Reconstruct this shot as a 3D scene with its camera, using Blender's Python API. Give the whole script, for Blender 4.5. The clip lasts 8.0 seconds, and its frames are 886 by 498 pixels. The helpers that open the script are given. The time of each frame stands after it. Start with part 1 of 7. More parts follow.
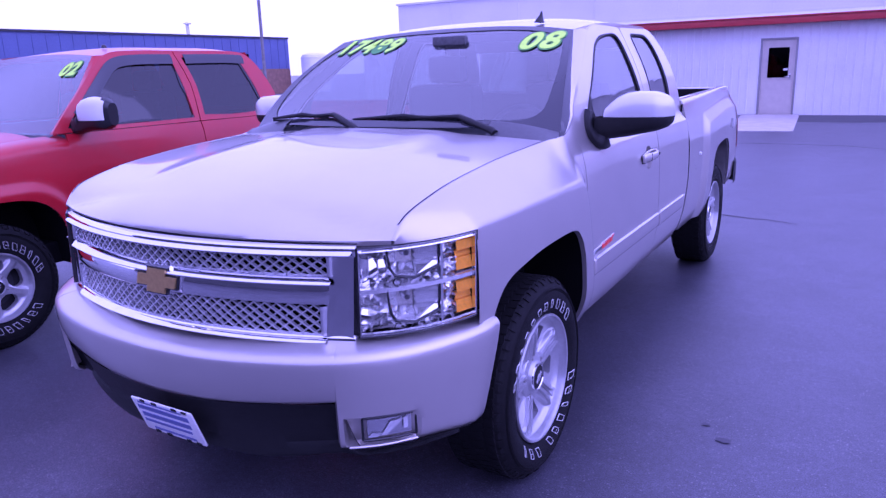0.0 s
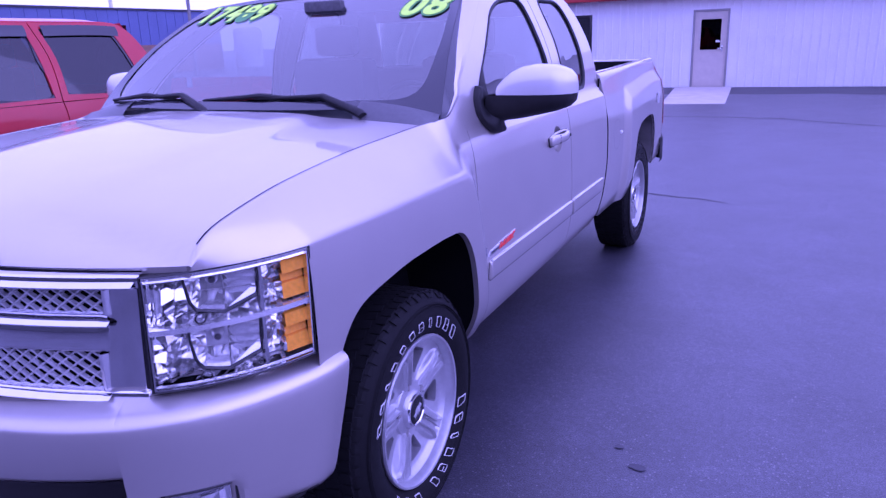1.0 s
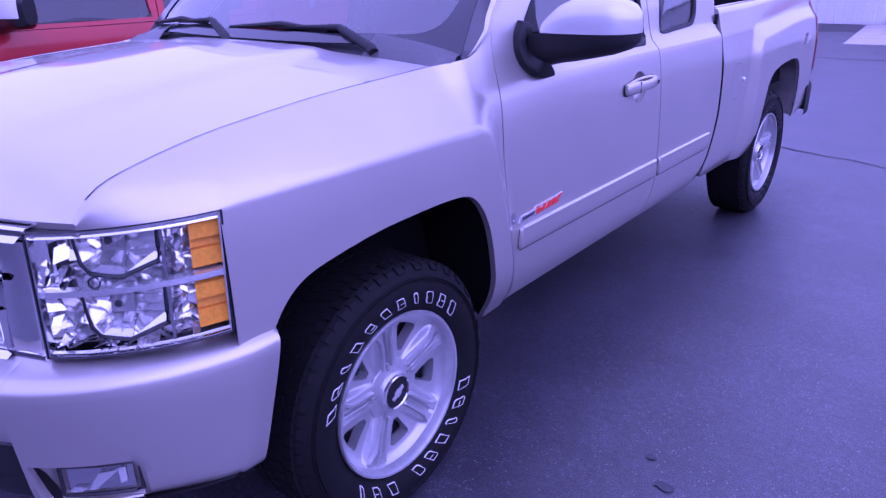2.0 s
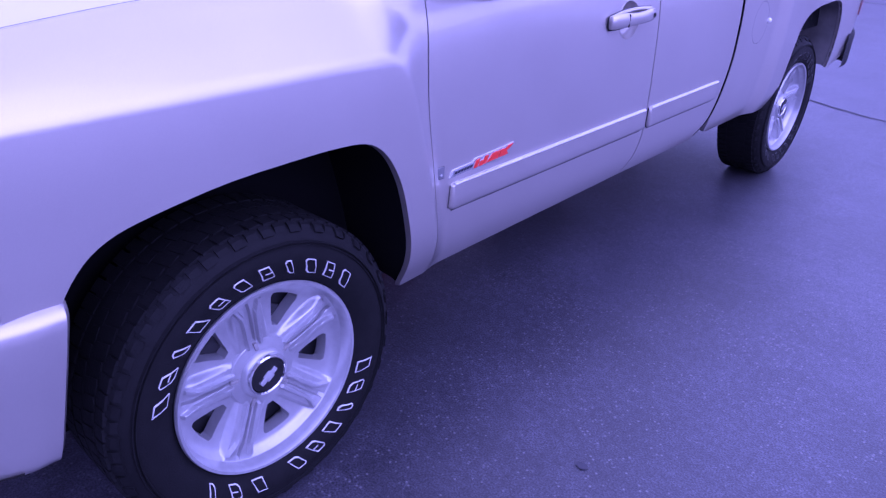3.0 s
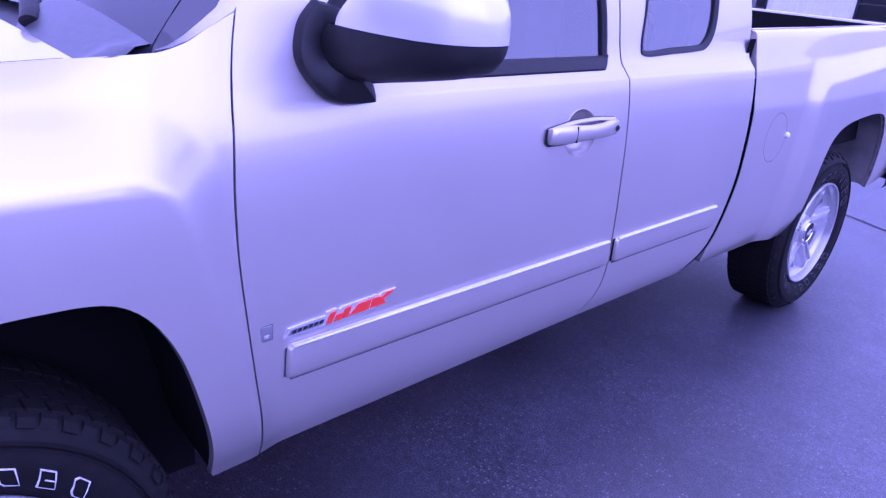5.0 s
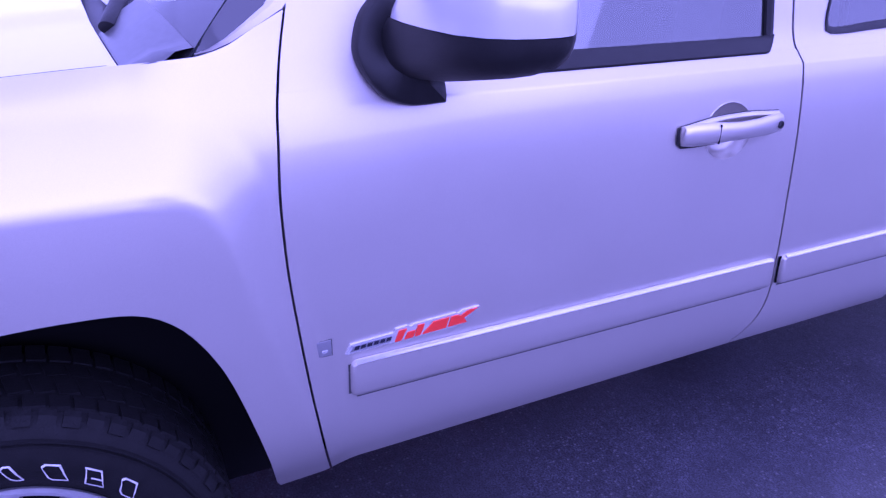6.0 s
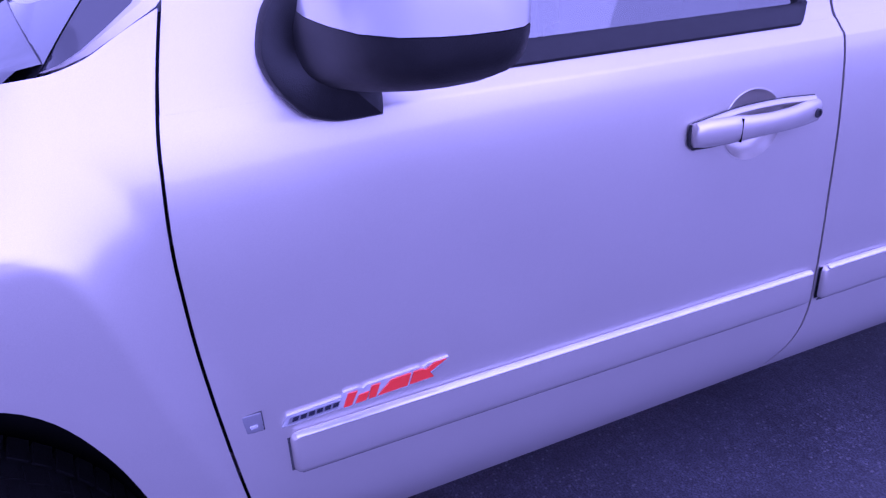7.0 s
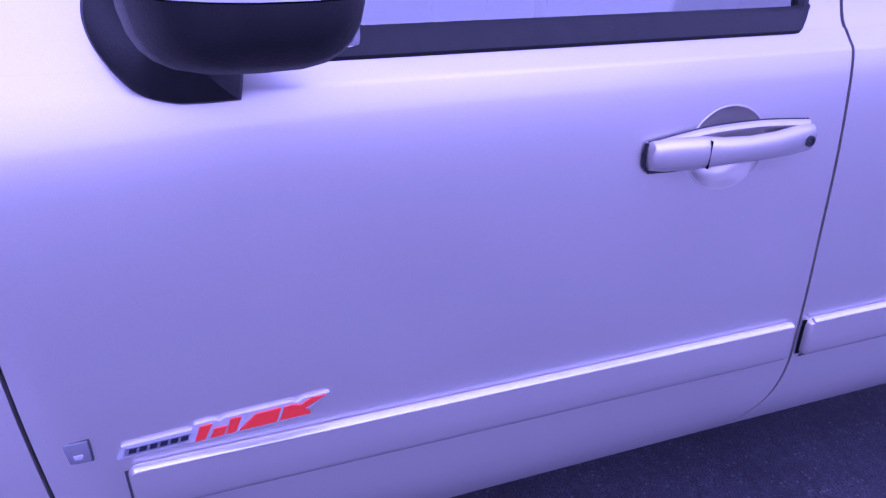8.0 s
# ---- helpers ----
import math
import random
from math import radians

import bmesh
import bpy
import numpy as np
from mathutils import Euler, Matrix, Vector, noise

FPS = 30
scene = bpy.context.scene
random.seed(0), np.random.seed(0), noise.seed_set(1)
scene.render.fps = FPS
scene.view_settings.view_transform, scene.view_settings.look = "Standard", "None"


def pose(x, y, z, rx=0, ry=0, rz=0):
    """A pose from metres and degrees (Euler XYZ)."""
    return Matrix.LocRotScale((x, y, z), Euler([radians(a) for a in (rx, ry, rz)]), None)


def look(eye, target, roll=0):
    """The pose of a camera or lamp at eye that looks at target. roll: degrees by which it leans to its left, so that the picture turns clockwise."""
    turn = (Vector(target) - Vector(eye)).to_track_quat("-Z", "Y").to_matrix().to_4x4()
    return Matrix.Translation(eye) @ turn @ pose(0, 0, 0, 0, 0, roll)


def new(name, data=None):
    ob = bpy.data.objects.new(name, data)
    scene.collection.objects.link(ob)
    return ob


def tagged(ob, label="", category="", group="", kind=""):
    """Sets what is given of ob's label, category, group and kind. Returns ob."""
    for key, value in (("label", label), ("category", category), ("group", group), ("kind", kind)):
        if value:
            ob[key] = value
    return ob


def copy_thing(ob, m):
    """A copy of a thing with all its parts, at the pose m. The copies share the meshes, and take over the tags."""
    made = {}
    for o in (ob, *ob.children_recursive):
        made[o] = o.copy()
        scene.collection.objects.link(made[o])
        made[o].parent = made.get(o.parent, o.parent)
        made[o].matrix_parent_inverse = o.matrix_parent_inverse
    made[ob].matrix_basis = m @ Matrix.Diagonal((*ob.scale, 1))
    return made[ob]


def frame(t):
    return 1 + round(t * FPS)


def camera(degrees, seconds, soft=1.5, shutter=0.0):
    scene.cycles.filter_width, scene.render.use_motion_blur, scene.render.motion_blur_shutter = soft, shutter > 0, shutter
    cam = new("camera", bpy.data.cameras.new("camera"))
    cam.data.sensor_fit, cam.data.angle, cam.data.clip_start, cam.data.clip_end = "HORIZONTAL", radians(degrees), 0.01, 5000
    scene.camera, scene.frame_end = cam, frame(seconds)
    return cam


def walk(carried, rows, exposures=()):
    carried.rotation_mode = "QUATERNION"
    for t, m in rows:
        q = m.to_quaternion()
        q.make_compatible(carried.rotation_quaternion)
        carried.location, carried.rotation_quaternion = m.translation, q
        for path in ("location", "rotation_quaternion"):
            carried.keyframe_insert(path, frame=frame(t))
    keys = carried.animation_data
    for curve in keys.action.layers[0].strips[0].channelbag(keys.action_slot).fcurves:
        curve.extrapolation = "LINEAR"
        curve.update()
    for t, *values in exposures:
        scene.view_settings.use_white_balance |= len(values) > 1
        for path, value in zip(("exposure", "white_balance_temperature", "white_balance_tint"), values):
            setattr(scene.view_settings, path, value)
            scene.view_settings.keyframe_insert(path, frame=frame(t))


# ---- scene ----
cam = camera(63.4, 8.0, 1.35)
PATH = [
    (0, (2.002, -2.399, 1.593), (1.007, -0.733, 1.108), -1.8),
    (0.5, (1.991, -2.093, 1.571), (1.123, -0.356, 1.094), -1.2),
    (1, (2.01, -1.816, 1.568), (1.153, -0.097, 1.013), -2.1),
    (1.5, (2.177, -1.499, 1.566), (1.084, 0.093, 1.046), -1.3),
    (2, (2.218, -1.272, 1.56), (1.044, 0.174, 0.833), -1.1),
    (2.2, (2.208, -1.153, 1.543), (1.121, 0.322, 0.741), 0.8),
    (3.3, (2.197, -0.592, 1.491), (0.96, 0.667, 0.551), 4.6),
    (3.5, (2.254, -0.497, 1.51), (0.935, 0.72, 0.627), 5.9),
    (4, (2.328, -0.35, 1.506), (0.916, 0.765, 0.633), 3.4),
    (4.5, (2.228, -0.166, 1.484), (0.906, 1.104, 0.683), 4.2),
    (5, (2.089, 0.011, 1.496), (0.767, 1.308, 0.742), 5.4),
    (5.2, (2.055, 0.051, 1.488), (0.632, 1.22, 0.709), 5.8),
    (6.3, (2.106, 0.448, 1.515), (0.456, 1.207, 0.678), 0.0),
    (6.5, (2.056, 0.494, 1.499), (0.452, 1.32, 0.634), 2.0),
    (7, (1.887, 0.582, 1.488), (0.238, 1.281, 0.598), -2.7),
    (7.5, (1.781, 0.62, 1.457), (0.189, 1.336, 0.48), 3.1),
    (8, (1.78, 0.841, 1.446), (0.117, 1.451, 0.519), 1.3),
]
walk(cam, [(t, look(eye, target, roll)) for t, eye, target, roll in PATH], [(t, e, k, m) for t, e, k, m in ((0, 0.58, 4560, 91), (2, 0.52, 4560, 91.5), (3.5, 0.9, 4480, 84), (5, 1.0, 4470, 84), (6.5, 0.80, 4505, 90.5), (8, 0.78, 4530, 90))])

# ---- light ----
world = bpy.data.worlds.new("overcast_sky")
scene.world = world
world.use_nodes = True
wn = world.node_tree.nodes
sky = wn.new("ShaderNodeTexSky")
sky.sky_type, sky.sun_disc = "NISHITA", False
sky.sun_elevation, sky.sun_rotation = radians(30), radians(95)
sky.air_density, sky.dust_density, sky.ozone_density = 1.0, 1.0, 2.0
haze = wn.new("ShaderNodeMix")
haze.data_type = "RGBA"
haze.inputs["Factor"].default_value = 0.92
haze.inputs[7].default_value = (7.9, 7.9, 8.2, 1)
world.node_tree.links.new(sky.outputs[0], haze.inputs[6])
world.node_tree.links.new(haze.outputs[2], wn["Background"].inputs[0])
wn["Background"].inputs[1].default_value = 0.098
sun_data = bpy.data.lights.new("sun", "SUN")
sun_data.energy, sun_data.angle, sun_data.color = 0.6, radians(85), (1, 0.99, 0.98)
sun = new("sun", sun_data)
SUN_EL, SUN_AZ = radians(30), radians(95)
sun.matrix_world = look((0, 0, 20), Vector((0, 0, 20)) - Vector((math.sin(SUN_AZ) * math.cos(SUN_EL), math.cos(SUN_AZ) * math.cos(SUN_EL), math.sin(SUN_EL))))


# ---- materials ----
def material(name, color, rough=0.5, metal=0.0, coat=0.0, spec=0.5, noise_scale=0, noise_amount=0.0, bump=0.0, bump_scale=0, fine_scale=0, fine_amount=0.0, emit=0.0):
    m = bpy.data.materials.new(name)
    m.use_nodes = True
    n, l = m.node_tree.nodes, m.node_tree.links
    b = n["Principled BSDF"]
    b.inputs["Base Color"].default_value = (*color, 1)
    b.inputs["Roughness"].default_value = rough
    b.inputs["Metallic"].default_value = metal
    b.inputs["Coat Weight"].default_value = coat
    b.inputs["Coat Roughness"].default_value = 0.04
    b.inputs["Specular IOR Level"].default_value = spec
    pos = n.new("ShaderNodeTexCoord")
    last = None
    for scale, amount in ((noise_scale, noise_amount), (fine_scale, fine_amount)):
        if not scale:
            continue
        tex = n.new("ShaderNodeTexNoise")
        tex.inputs["Scale"].default_value, tex.inputs["Detail"].default_value = scale, 4
        l.new(pos.outputs["Object"], tex.inputs["Vector"])
        ramp = n.new("ShaderNodeMapRange")
        ramp.inputs["From Min"].default_value, ramp.inputs["From Max"].default_value = 0.3, 0.7
        ramp.inputs["To Min"].default_value, ramp.inputs["To Max"].default_value = 1 - amount, 1 + amount
        l.new(tex.outputs["Fac"], ramp.inputs["Value"])
        mul = n.new("ShaderNodeVectorMath")
        mul.operation = "SCALE"
        if last:
            l.new(last.outputs[0], mul.inputs[0])
        else:
            mul.inputs[0].default_value = color
        l.new(ramp.outputs[0], mul.inputs["Scale"])
        last = mul
    if last:
        l.new(last.outputs[0], b.inputs["Base Color"])
    if bump:
        tex = n.new("ShaderNodeTexNoise")
        tex.inputs["Scale"].default_value, tex.inputs["Detail"].default_value = bump_scale, 3
        l.new(pos.outputs["Object"], tex.inputs["Vector"])
        bp = n.new("ShaderNodeBump")
        bp.inputs["Strength"].default_value, bp.inputs["Distance"].default_value = bump, 0.01
        l.new(tex.outputs["Fac"], bp.inputs["Height"])
        l.new(bp.outputs[0], b.inputs["Normal"])
    if emit:
        b.inputs["Emission Color"].default_value, b.inputs["Emission Strength"].default_value = (*color, 1), emit
    return m


def glass(name, tint, gloss=0.06, rough=0.02):
    m = bpy.data.materials.new(name)
    m.use_nodes = True
    n, l = m.node_tree.nodes, m.node_tree.links
    n.remove(n["Principled BSDF"])
    clear, shine, mix, fres = n.new("ShaderNodeBsdfTransparent"), n.new("ShaderNodeBsdfGlossy"), n.new("ShaderNodeMixShader"), n.new("ShaderNodeLayerWeight")
    clear.inputs[0].default_value = (*tint, 1)
    shine.inputs["Roughness"].default_value = rough
    fres.inputs[0].default_value = 0.5
    power, add = n.new("ShaderNodeMath"), n.new("ShaderNodeMath")
    power.operation, power.inputs[1].default_value = "POWER", 5
    add.operation, add.use_clamp = "ADD", True
    add.inputs[1].default_value = gloss + 0.04
    l.new(fres.outputs["Facing"], power.inputs[0])
    l.new(power.outputs[0], add.inputs[0])
    l.new(add.outputs[0], mix.inputs[0])
    l.new(clear.outputs[0], mix.inputs[1])
    l.new(shine.outputs[0], mix.inputs[2])
    l.new(mix.outputs[0], n["Material Output"].inputs[0])
    return m


PAINT = material("pewter_metallic_paint", (0.57, 0.535, 0.495), 0.40, 0.75, 1.0, noise_scale=900, noise_amount=0.05, fine_scale=3, fine_amount=0.03)
RED = material("red_paint", (0.42, 0.006, 0.010), 0.35, 0.05, 0.4, noise_scale=4, noise_amount=0.06, fine_scale=600, fine_amount=0.05)
PLASTIC = material("black_textured_plastic", (0.012, 0.012, 0.013), 0.5, spec=0.3, noise_scale=40, noise_amount=0.15, bump=0.15, bump_scale=500)
# near-black, nearly without gloss, that carries the shade of gaps and hollows in its colour
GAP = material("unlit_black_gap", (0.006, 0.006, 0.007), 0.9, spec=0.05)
TRIM = material("black_glossy_trim", (0.02, 0.02, 0.022), 0.25)
RUBBER = material("tyre_rubber", (0.0075, 0.0075, 0.008), 0.7, spec=0.2, noise_scale=30, noise_amount=0.2, bump=0.2, bump_scale=250)
WHITE_RUBBER = material("white_tyre_marking", (0.72, 0.72, 0.70), 0.6, noise_scale=60, noise_amount=0.12)
ALLOY = material("machined_alloy", (0.50, 0.50, 0.51), 0.34, 0.6, noise_scale=50, noise_amount=0.05)
ALLOY_DARK = material("dark_alloy_window", (0.01, 0.01, 0.012), 0.6)
CHROME = material("chrome", (0.80, 0.80, 0.82), 0.06, 1.0, noise_scale=20, noise_amount=0.03)
SATIN = material("satin_silver_mesh", (0.74, 0.74, 0.76), 0.24, 0.65, noise_scale=80, noise_amount=0.06)
GOLD = material("gold_emblem", (0.50, 0.34, 0.12), 0.35, 0.5, noise_scale=60, noise_amount=0.1)
AMBER = material("amber_reflector", (0.90, 0.35, 0.01), 0.4, 0.0, 0.0, spec=0.12, noise_scale=120, noise_amount=0.12)
TAIL = material("red_tail_lens", (0.35, 0.01, 0.012), 0.12, 0.0, 0.5)
LENS = glass("clear_lamp_lens", (0.97, 0.97, 0.97), -0.015)
GLASS = glass("windscreen_glass", (0.50, 0.56, 0.57), 0.19)
TINT = glass("side_glass", (0.45, 0.50, 0.49), 0.16)
DARK_TINT = glass("privacy_glass", (0.10, 0.105, 0.11), 0.05)
MIRROR = material("mirror_glass", (0.85, 0.85, 0.86), 0.02, 1.0)
FABRIC = material("grey_seat_fabric", (0.10, 0.10, 0.105), 0.85, noise_scale=60, noise_amount=0.2, bump=0.3, bump_scale=300)
DASH = material("dark_dashboard", (0.05, 0.05, 0.055), 0.6, noise_scale=50, noise_amount=0.15)
BADGE_RED = material("red_badge_fill", (0.80, 0.045, 0.02), 0.35)
BADGE_GREY = material("satin_grey_badge", (0.27, 0.27, 0.29), 0.35, 0.5)
NAVY = material("dark_badge_fill", (0.012, 0.012, 0.03), 0.35)
LIME = material("lime_window_paint", (0.56, 0.95, 0.07), 0.6, noise_scale=30, noise_amount=0.08)
CREAM = material("white_paper", (0.78, 0.78, 0.76), 0.6, noise_scale=30, noise_amount=0.06)
BLUE_INK = material("blue_print", (0.16, 0.18, 0.40), 0.6)
SIDING = material("white_ribbed_steel", (0.74, 0.74, 0.73), 0.5, noise_scale=1.2, noise_amount=0.05, fine_scale=25, fine_amount=0.03)
UPPER = material("pale_upper_cladding", (0.60, 0.59, 0.60), 0.55, noise_scale=0.8, noise_amount=0.04, fine_scale=20, fine_amount=0.03)
FASCIA = material("red_steel_fascia", (0.42, 0.035, 0.035), 0.45, noise_scale=3, noise_amount=0.1)
DOOR = material("beige_steel_door", (0.52, 0.47, 0.40), 0.5, noise_scale=6, noise_amount=0.05)
FRAME = material("grey_door_frame", (0.28, 0.27, 0.26), 0.5, noise_scale=10, noise_amount=0.08)
PALE_PANE = glass("grey_window_glass", (0.30, 0.30, 0.32), 0.30)
WINDOW_DARK = glass("dark_window_glass", (0.05, 0.05, 0.055), -0.02)
ROOM = material("dim_room", (0.06, 0.06, 0.06), 0.9)
CONCRETE = material("pale_concrete", (0.46, 0.43, 0.38), 0.85, noise_scale=3, noise_amount=0.1, fine_scale=60, fine_amount=0.1, bump=0.2, bump_scale=90)
BLUE_WALL = material("blue_wall_cladding", (0.10, 0.12, 0.25), 0.6, noise_scale=0.6, noise_amount=0.08, fine_scale=8, fine_amount=0.05)
BRICK = material("brown_brick", (0.22, 0.12, 0.08), 0.8, noise_scale=3, noise_amount=0.2)
DARK_EDGE = material("dark_roof_edge", (0.03, 0.03, 0.035), 0.6)
TANK = material("white_tank_paint", (0.72, 0.72, 0.70), 0.5, noise_scale=1, noise_amount=0.06)
POLE = material("weathered_pole", (0.20, 0.19, 0.18), 0.8, noise_scale=5, noise_amount=0.2)
CAP = material("light_mirror_paint", (0.68, 0.67, 0.66), 0.3, 0.25, 0.9)
COWL = material("grey_cowl_plastic", (0.06, 0.06, 0.065), 0.6, noise_scale=60, noise_amount=0.15)
COWL_END = material("smooth_cowl_plastic", (0.085, 0.085, 0.09), 0.35, noise_scale=60, noise_amount=0.1)
WORN_MARK = material("dirty_tyre_marking", (0.10, 0.10, 0.10), 0.7, noise_scale=60, noise_amount=0.25)
LINER = material("dusty_inner_arch", (0.20, 0.19, 0.18), 0.85, noise_scale=8, noise_amount=0.3)
JOINT = material("fine_body_joint", (0.13, 0.125, 0.12), 0.5, 0.2)
BED = material("black_bed_liner", (0.010, 0.010, 0.011), 0.9, spec=0.08, noise_scale=40, noise_amount=0.2)
BORDER = material("ceramic_border", (0.03, 0.03, 0.036), 0.12, spec=0.75)
DISC = material("brake_steel", (0.05, 0.05, 0.055), 0.5, 0.6)


def asphalt():
    m = bpy.data.materials.new("worn_asphalt")
    m.use_nodes = True
    n, l = m.node_tree.nodes, m.node_tree.links
    b, pos = n["Principled BSDF"], n.new("ShaderNodeTexCoord")
    value = None
    for scale, lo, hi, t0, t1 in ((0.30, 0.3, 0.7, 0.78, 1.20), (1.8, 0.3, 0.7, 0.72, 1.26), (9, 0.3, 0.7, 0.84, 1.18), (40, 0.35, 0.68, 0.72, 1.30), (170, 0.35, 0.70, 0.25, 1.90)):
        tex, rng = n.new("ShaderNodeTexNoise"), n.new("ShaderNodeMapRange")
        tex.inputs["Scale"].default_value, tex.inputs["Detail"].default_value = scale, 5
        for key, v in (("From Min", lo), ("From Max", hi), ("To Min", t0), ("To Max", t1)):
            rng.inputs[key].default_value = v
        l.new(pos.outputs["Object"], tex.inputs["Vector"])
        l.new(tex.outputs["Fac"], rng.inputs["Value"])
        if value is None:
            value = rng.outputs[0]
        else:
            mul = n.new("ShaderNodeMath")
            mul.operation = "MULTIPLY"
            l.new(value, mul.inputs[0])
            l.new(rng.outputs[0], mul.inputs[1])
            value = mul.outputs[0]
    speck, thr = n.new("ShaderNodeTexVoronoi"), n.new("ShaderNodeMapRange")
    speck.inputs["Scale"].default_value = 80
    for key, v in (("From Min", 0.03), ("From Max", 0.42), ("To Min", 1.0), ("To Max", 0.0)):
        thr.inputs[key].default_value = v
    l.new(pos.outputs["Object"], speck.inputs["Vector"])
    l.new(speck.outputs["Distance"], thr.inputs["Value"])
    pick, gate, both = n.new("ShaderNodeSeparateColor"), n.new("ShaderNodeMath"), n.new("ShaderNodeMath")
    gate.operation, both.operation = "GREATER_THAN", "MULTIPLY"
    patch_tex, patch_rng = n.new("ShaderNodeTexNoise"), n.new("ShaderNodeMapRange")
    patch_tex.inputs["Scale"].default_value, patch_tex.inputs["Detail"].default_value = 3.2, 6
    for key, v in (("From Min", 0.40), ("From Max", 0.68), ("To Min", 0.995), ("To Max", 0.62)):
        patch_rng.inputs[key].default_value = v
    l.new(pos.outputs["Object"], patch_tex.inputs["Vector"])
    l.new(patch_tex.outputs["Fac"], patch_rng.inputs["Value"])
    l.new(patch_rng.outputs[0], gate.inputs[1])
    l.new(speck.outputs["Color"], pick.inputs[0])
    l.new(pick.outputs[0], gate.inputs[0])
    l.new(gate.outputs[0], both.inputs[0])
    l.new(thr.outputs[0], both.inputs[1])
    base, mix = n.new("ShaderNodeVectorMath"), n.new("ShaderNodeMix")
    base.operation = "SCALE"
    base.inputs[0].default_value = (0.053, 0.0515, 0.066)
    l.new(value, base.inputs["Scale"])
    mix.data_type = "RGBA"
    l.new(both.outputs[0], mix.inputs["Factor"])
    l.new(base.outputs[0], mix.inputs[6])
    mix.inputs[7].default_value = (0.21, 0.205, 0.21, 1)
    l.new(mix.outputs[2], b.inputs["Base Color"])
    b.inputs["Roughness"].default_value = 0.40
    b.inputs["Specular IOR Level"].default_value = 0.95
    tex, bp = n.new("ShaderNodeTexNoise"), n.new("ShaderNodeBump")
    tex.inputs["Scale"].default_value, tex.inputs["Detail"].default_value = 130, 3
    bp.inputs["Strength"].default_value, bp.inputs["Distance"].default_value = 0.3, 0.006
    l.new(pos.outputs["Object"], tex.inputs["Vector"])
    l.new(tex.outputs["Fac"], bp.inputs["Height"])
    l.new(bp.outputs[0], b.inputs["Normal"])
    return m


ASPHALT = asphalt()
STAIN = material("oil_stain", (0.042, 0.041, 0.051), 0.42, noise_scale=20, noise_amount=0.3)
DARK_ASPHALT = material("newer_dark_asphalt", (0.040, 0.039, 0.048), 0.5, spec=0.4, noise_scale=1.5, noise_amount=0.25, fine_scale=40, fine_amount=0.25)
CRACK = material("crack_filler", (0.012, 0.012, 0.013), 0.6, noise_scale=20, noise_amount=0.3)


# ---- mesh helpers ----
def part(name, bm, mat, parent=None, label="", sharp=38, smooth=True):
    me = bpy.data.meshes.new(name)
    bmesh.ops.recalc_face_normals(bm, faces=bm.faces)
    bm.to_mesh(me)
    bm.free()
    me.materials.append(mat)
    if smooth:
        me.polygons.foreach_set("use_smooth", [True] * len(me.polygons))
        me.set_sharp_from_angle(angle=radians(sharp))
    ob = new(name, me)
    ob.parent = parent
    if label:
        tagged(ob, label)
    return ob


def thing(name, label, category, group="", at=(0, 0, 0)):
    ob = new(name)
    ob.empty_display_size = 0.2
    ob.location = at
    return tagged(ob, label, category, group)


def smooth(pts, n):
    """n points, evenly spread, on a smooth curve through pts."""
    p = np.array(pts, float)
    q = np.vstack([2 * p[0] - p[1], p, 2 * p[-1] - p[-2]])
    out = []
    for i in range(len(p) - 1):
        a, b, c, d = q[i:i + 4]
        for t in np.linspace(0, 1, 12, endpoint=False):
            out.append(0.5 * (2 * b + (c - a) * t + (2 * a - 5 * b + 4 * c - d) * t * t + (3 * b - a - 3 * c + d) * t ** 3))
    return spread(out + [p[-1]], n)


def spread(pts, n):
    """n points, evenly spread by length, on the polyline pts."""
    p = np.array(pts, float)
    s = np.r_[0, np.cumsum(np.linalg.norm(np.diff(p, axis=0), axis=1))]
    return np.stack([np.interp(np.linspace(0, s[-1], n), s, p[:, k]) for k in range(p.shape[1])], 1)


def curve_fn(pts):
    """A smooth function through (argument, value) pairs with growing arguments."""
    p = np.array(pts, float)
    q = smooth(p, 240)
    q = q[np.argsort(q[:, 0])]
    return lambda v: float(np.interp(v, q[:, 0], q[:, 1]))


def sheet(rows, bm=None, lip=None, close=False):
    """A surface through rows of points; lip: a vector by which its rim is turned in, to give it thickness."""
    bm = bm or bmesh.new()
    v = [[bm.verts.new(p) for p in r] for r in rows]
    n, m = len(v), len(v[0])
    for i in range(n - 1):
        for j in range(m - 1 if not close else m):
            bm.faces.new((v[i][j], v[i][(j + 1) % m], v[i + 1][(j + 1) % m], v[i + 1][j]))
    if lip is not None:
        loop = [v[0][j] for j in range(m)] + [v[i][-1] for i in range(1, n)] + [v[-1][j] for j in range(m - 2, -1, -1)] + [v[i][0] for i in range(n - 2, 0, -1)]
        low = [bm.verts.new(a.co + Vector(lip)) for a in loop]
        for k in range(len(loop)):
            j = (k + 1) % len(loop)
            bm.faces.new((loop[k], loop[j], low[j], low[k]))
    return bm


def box(bm, lo, hi, bevel=0.0, turn=None):
    """A box between two corners, with bevelled edges, turned by a matrix if given."""
    c, d = [(a + b) / 2 for a, b in zip(lo, hi)], [abs(b - a) for a, b in zip(lo, hi)]
    r = bmesh.ops.create_cube(bm, size=1, matrix=(turn or Matrix()) @ Matrix.Translation(c) @ Matrix.Diagonal((*d, 1)))
    if bevel:
        edges = list({e for v in r["verts"] for e in v.link_edges})
        bmesh.ops.bevel(bm, geom=edges, offset=bevel, segments=2, affect="EDGES", profile=0.6)
    return bm


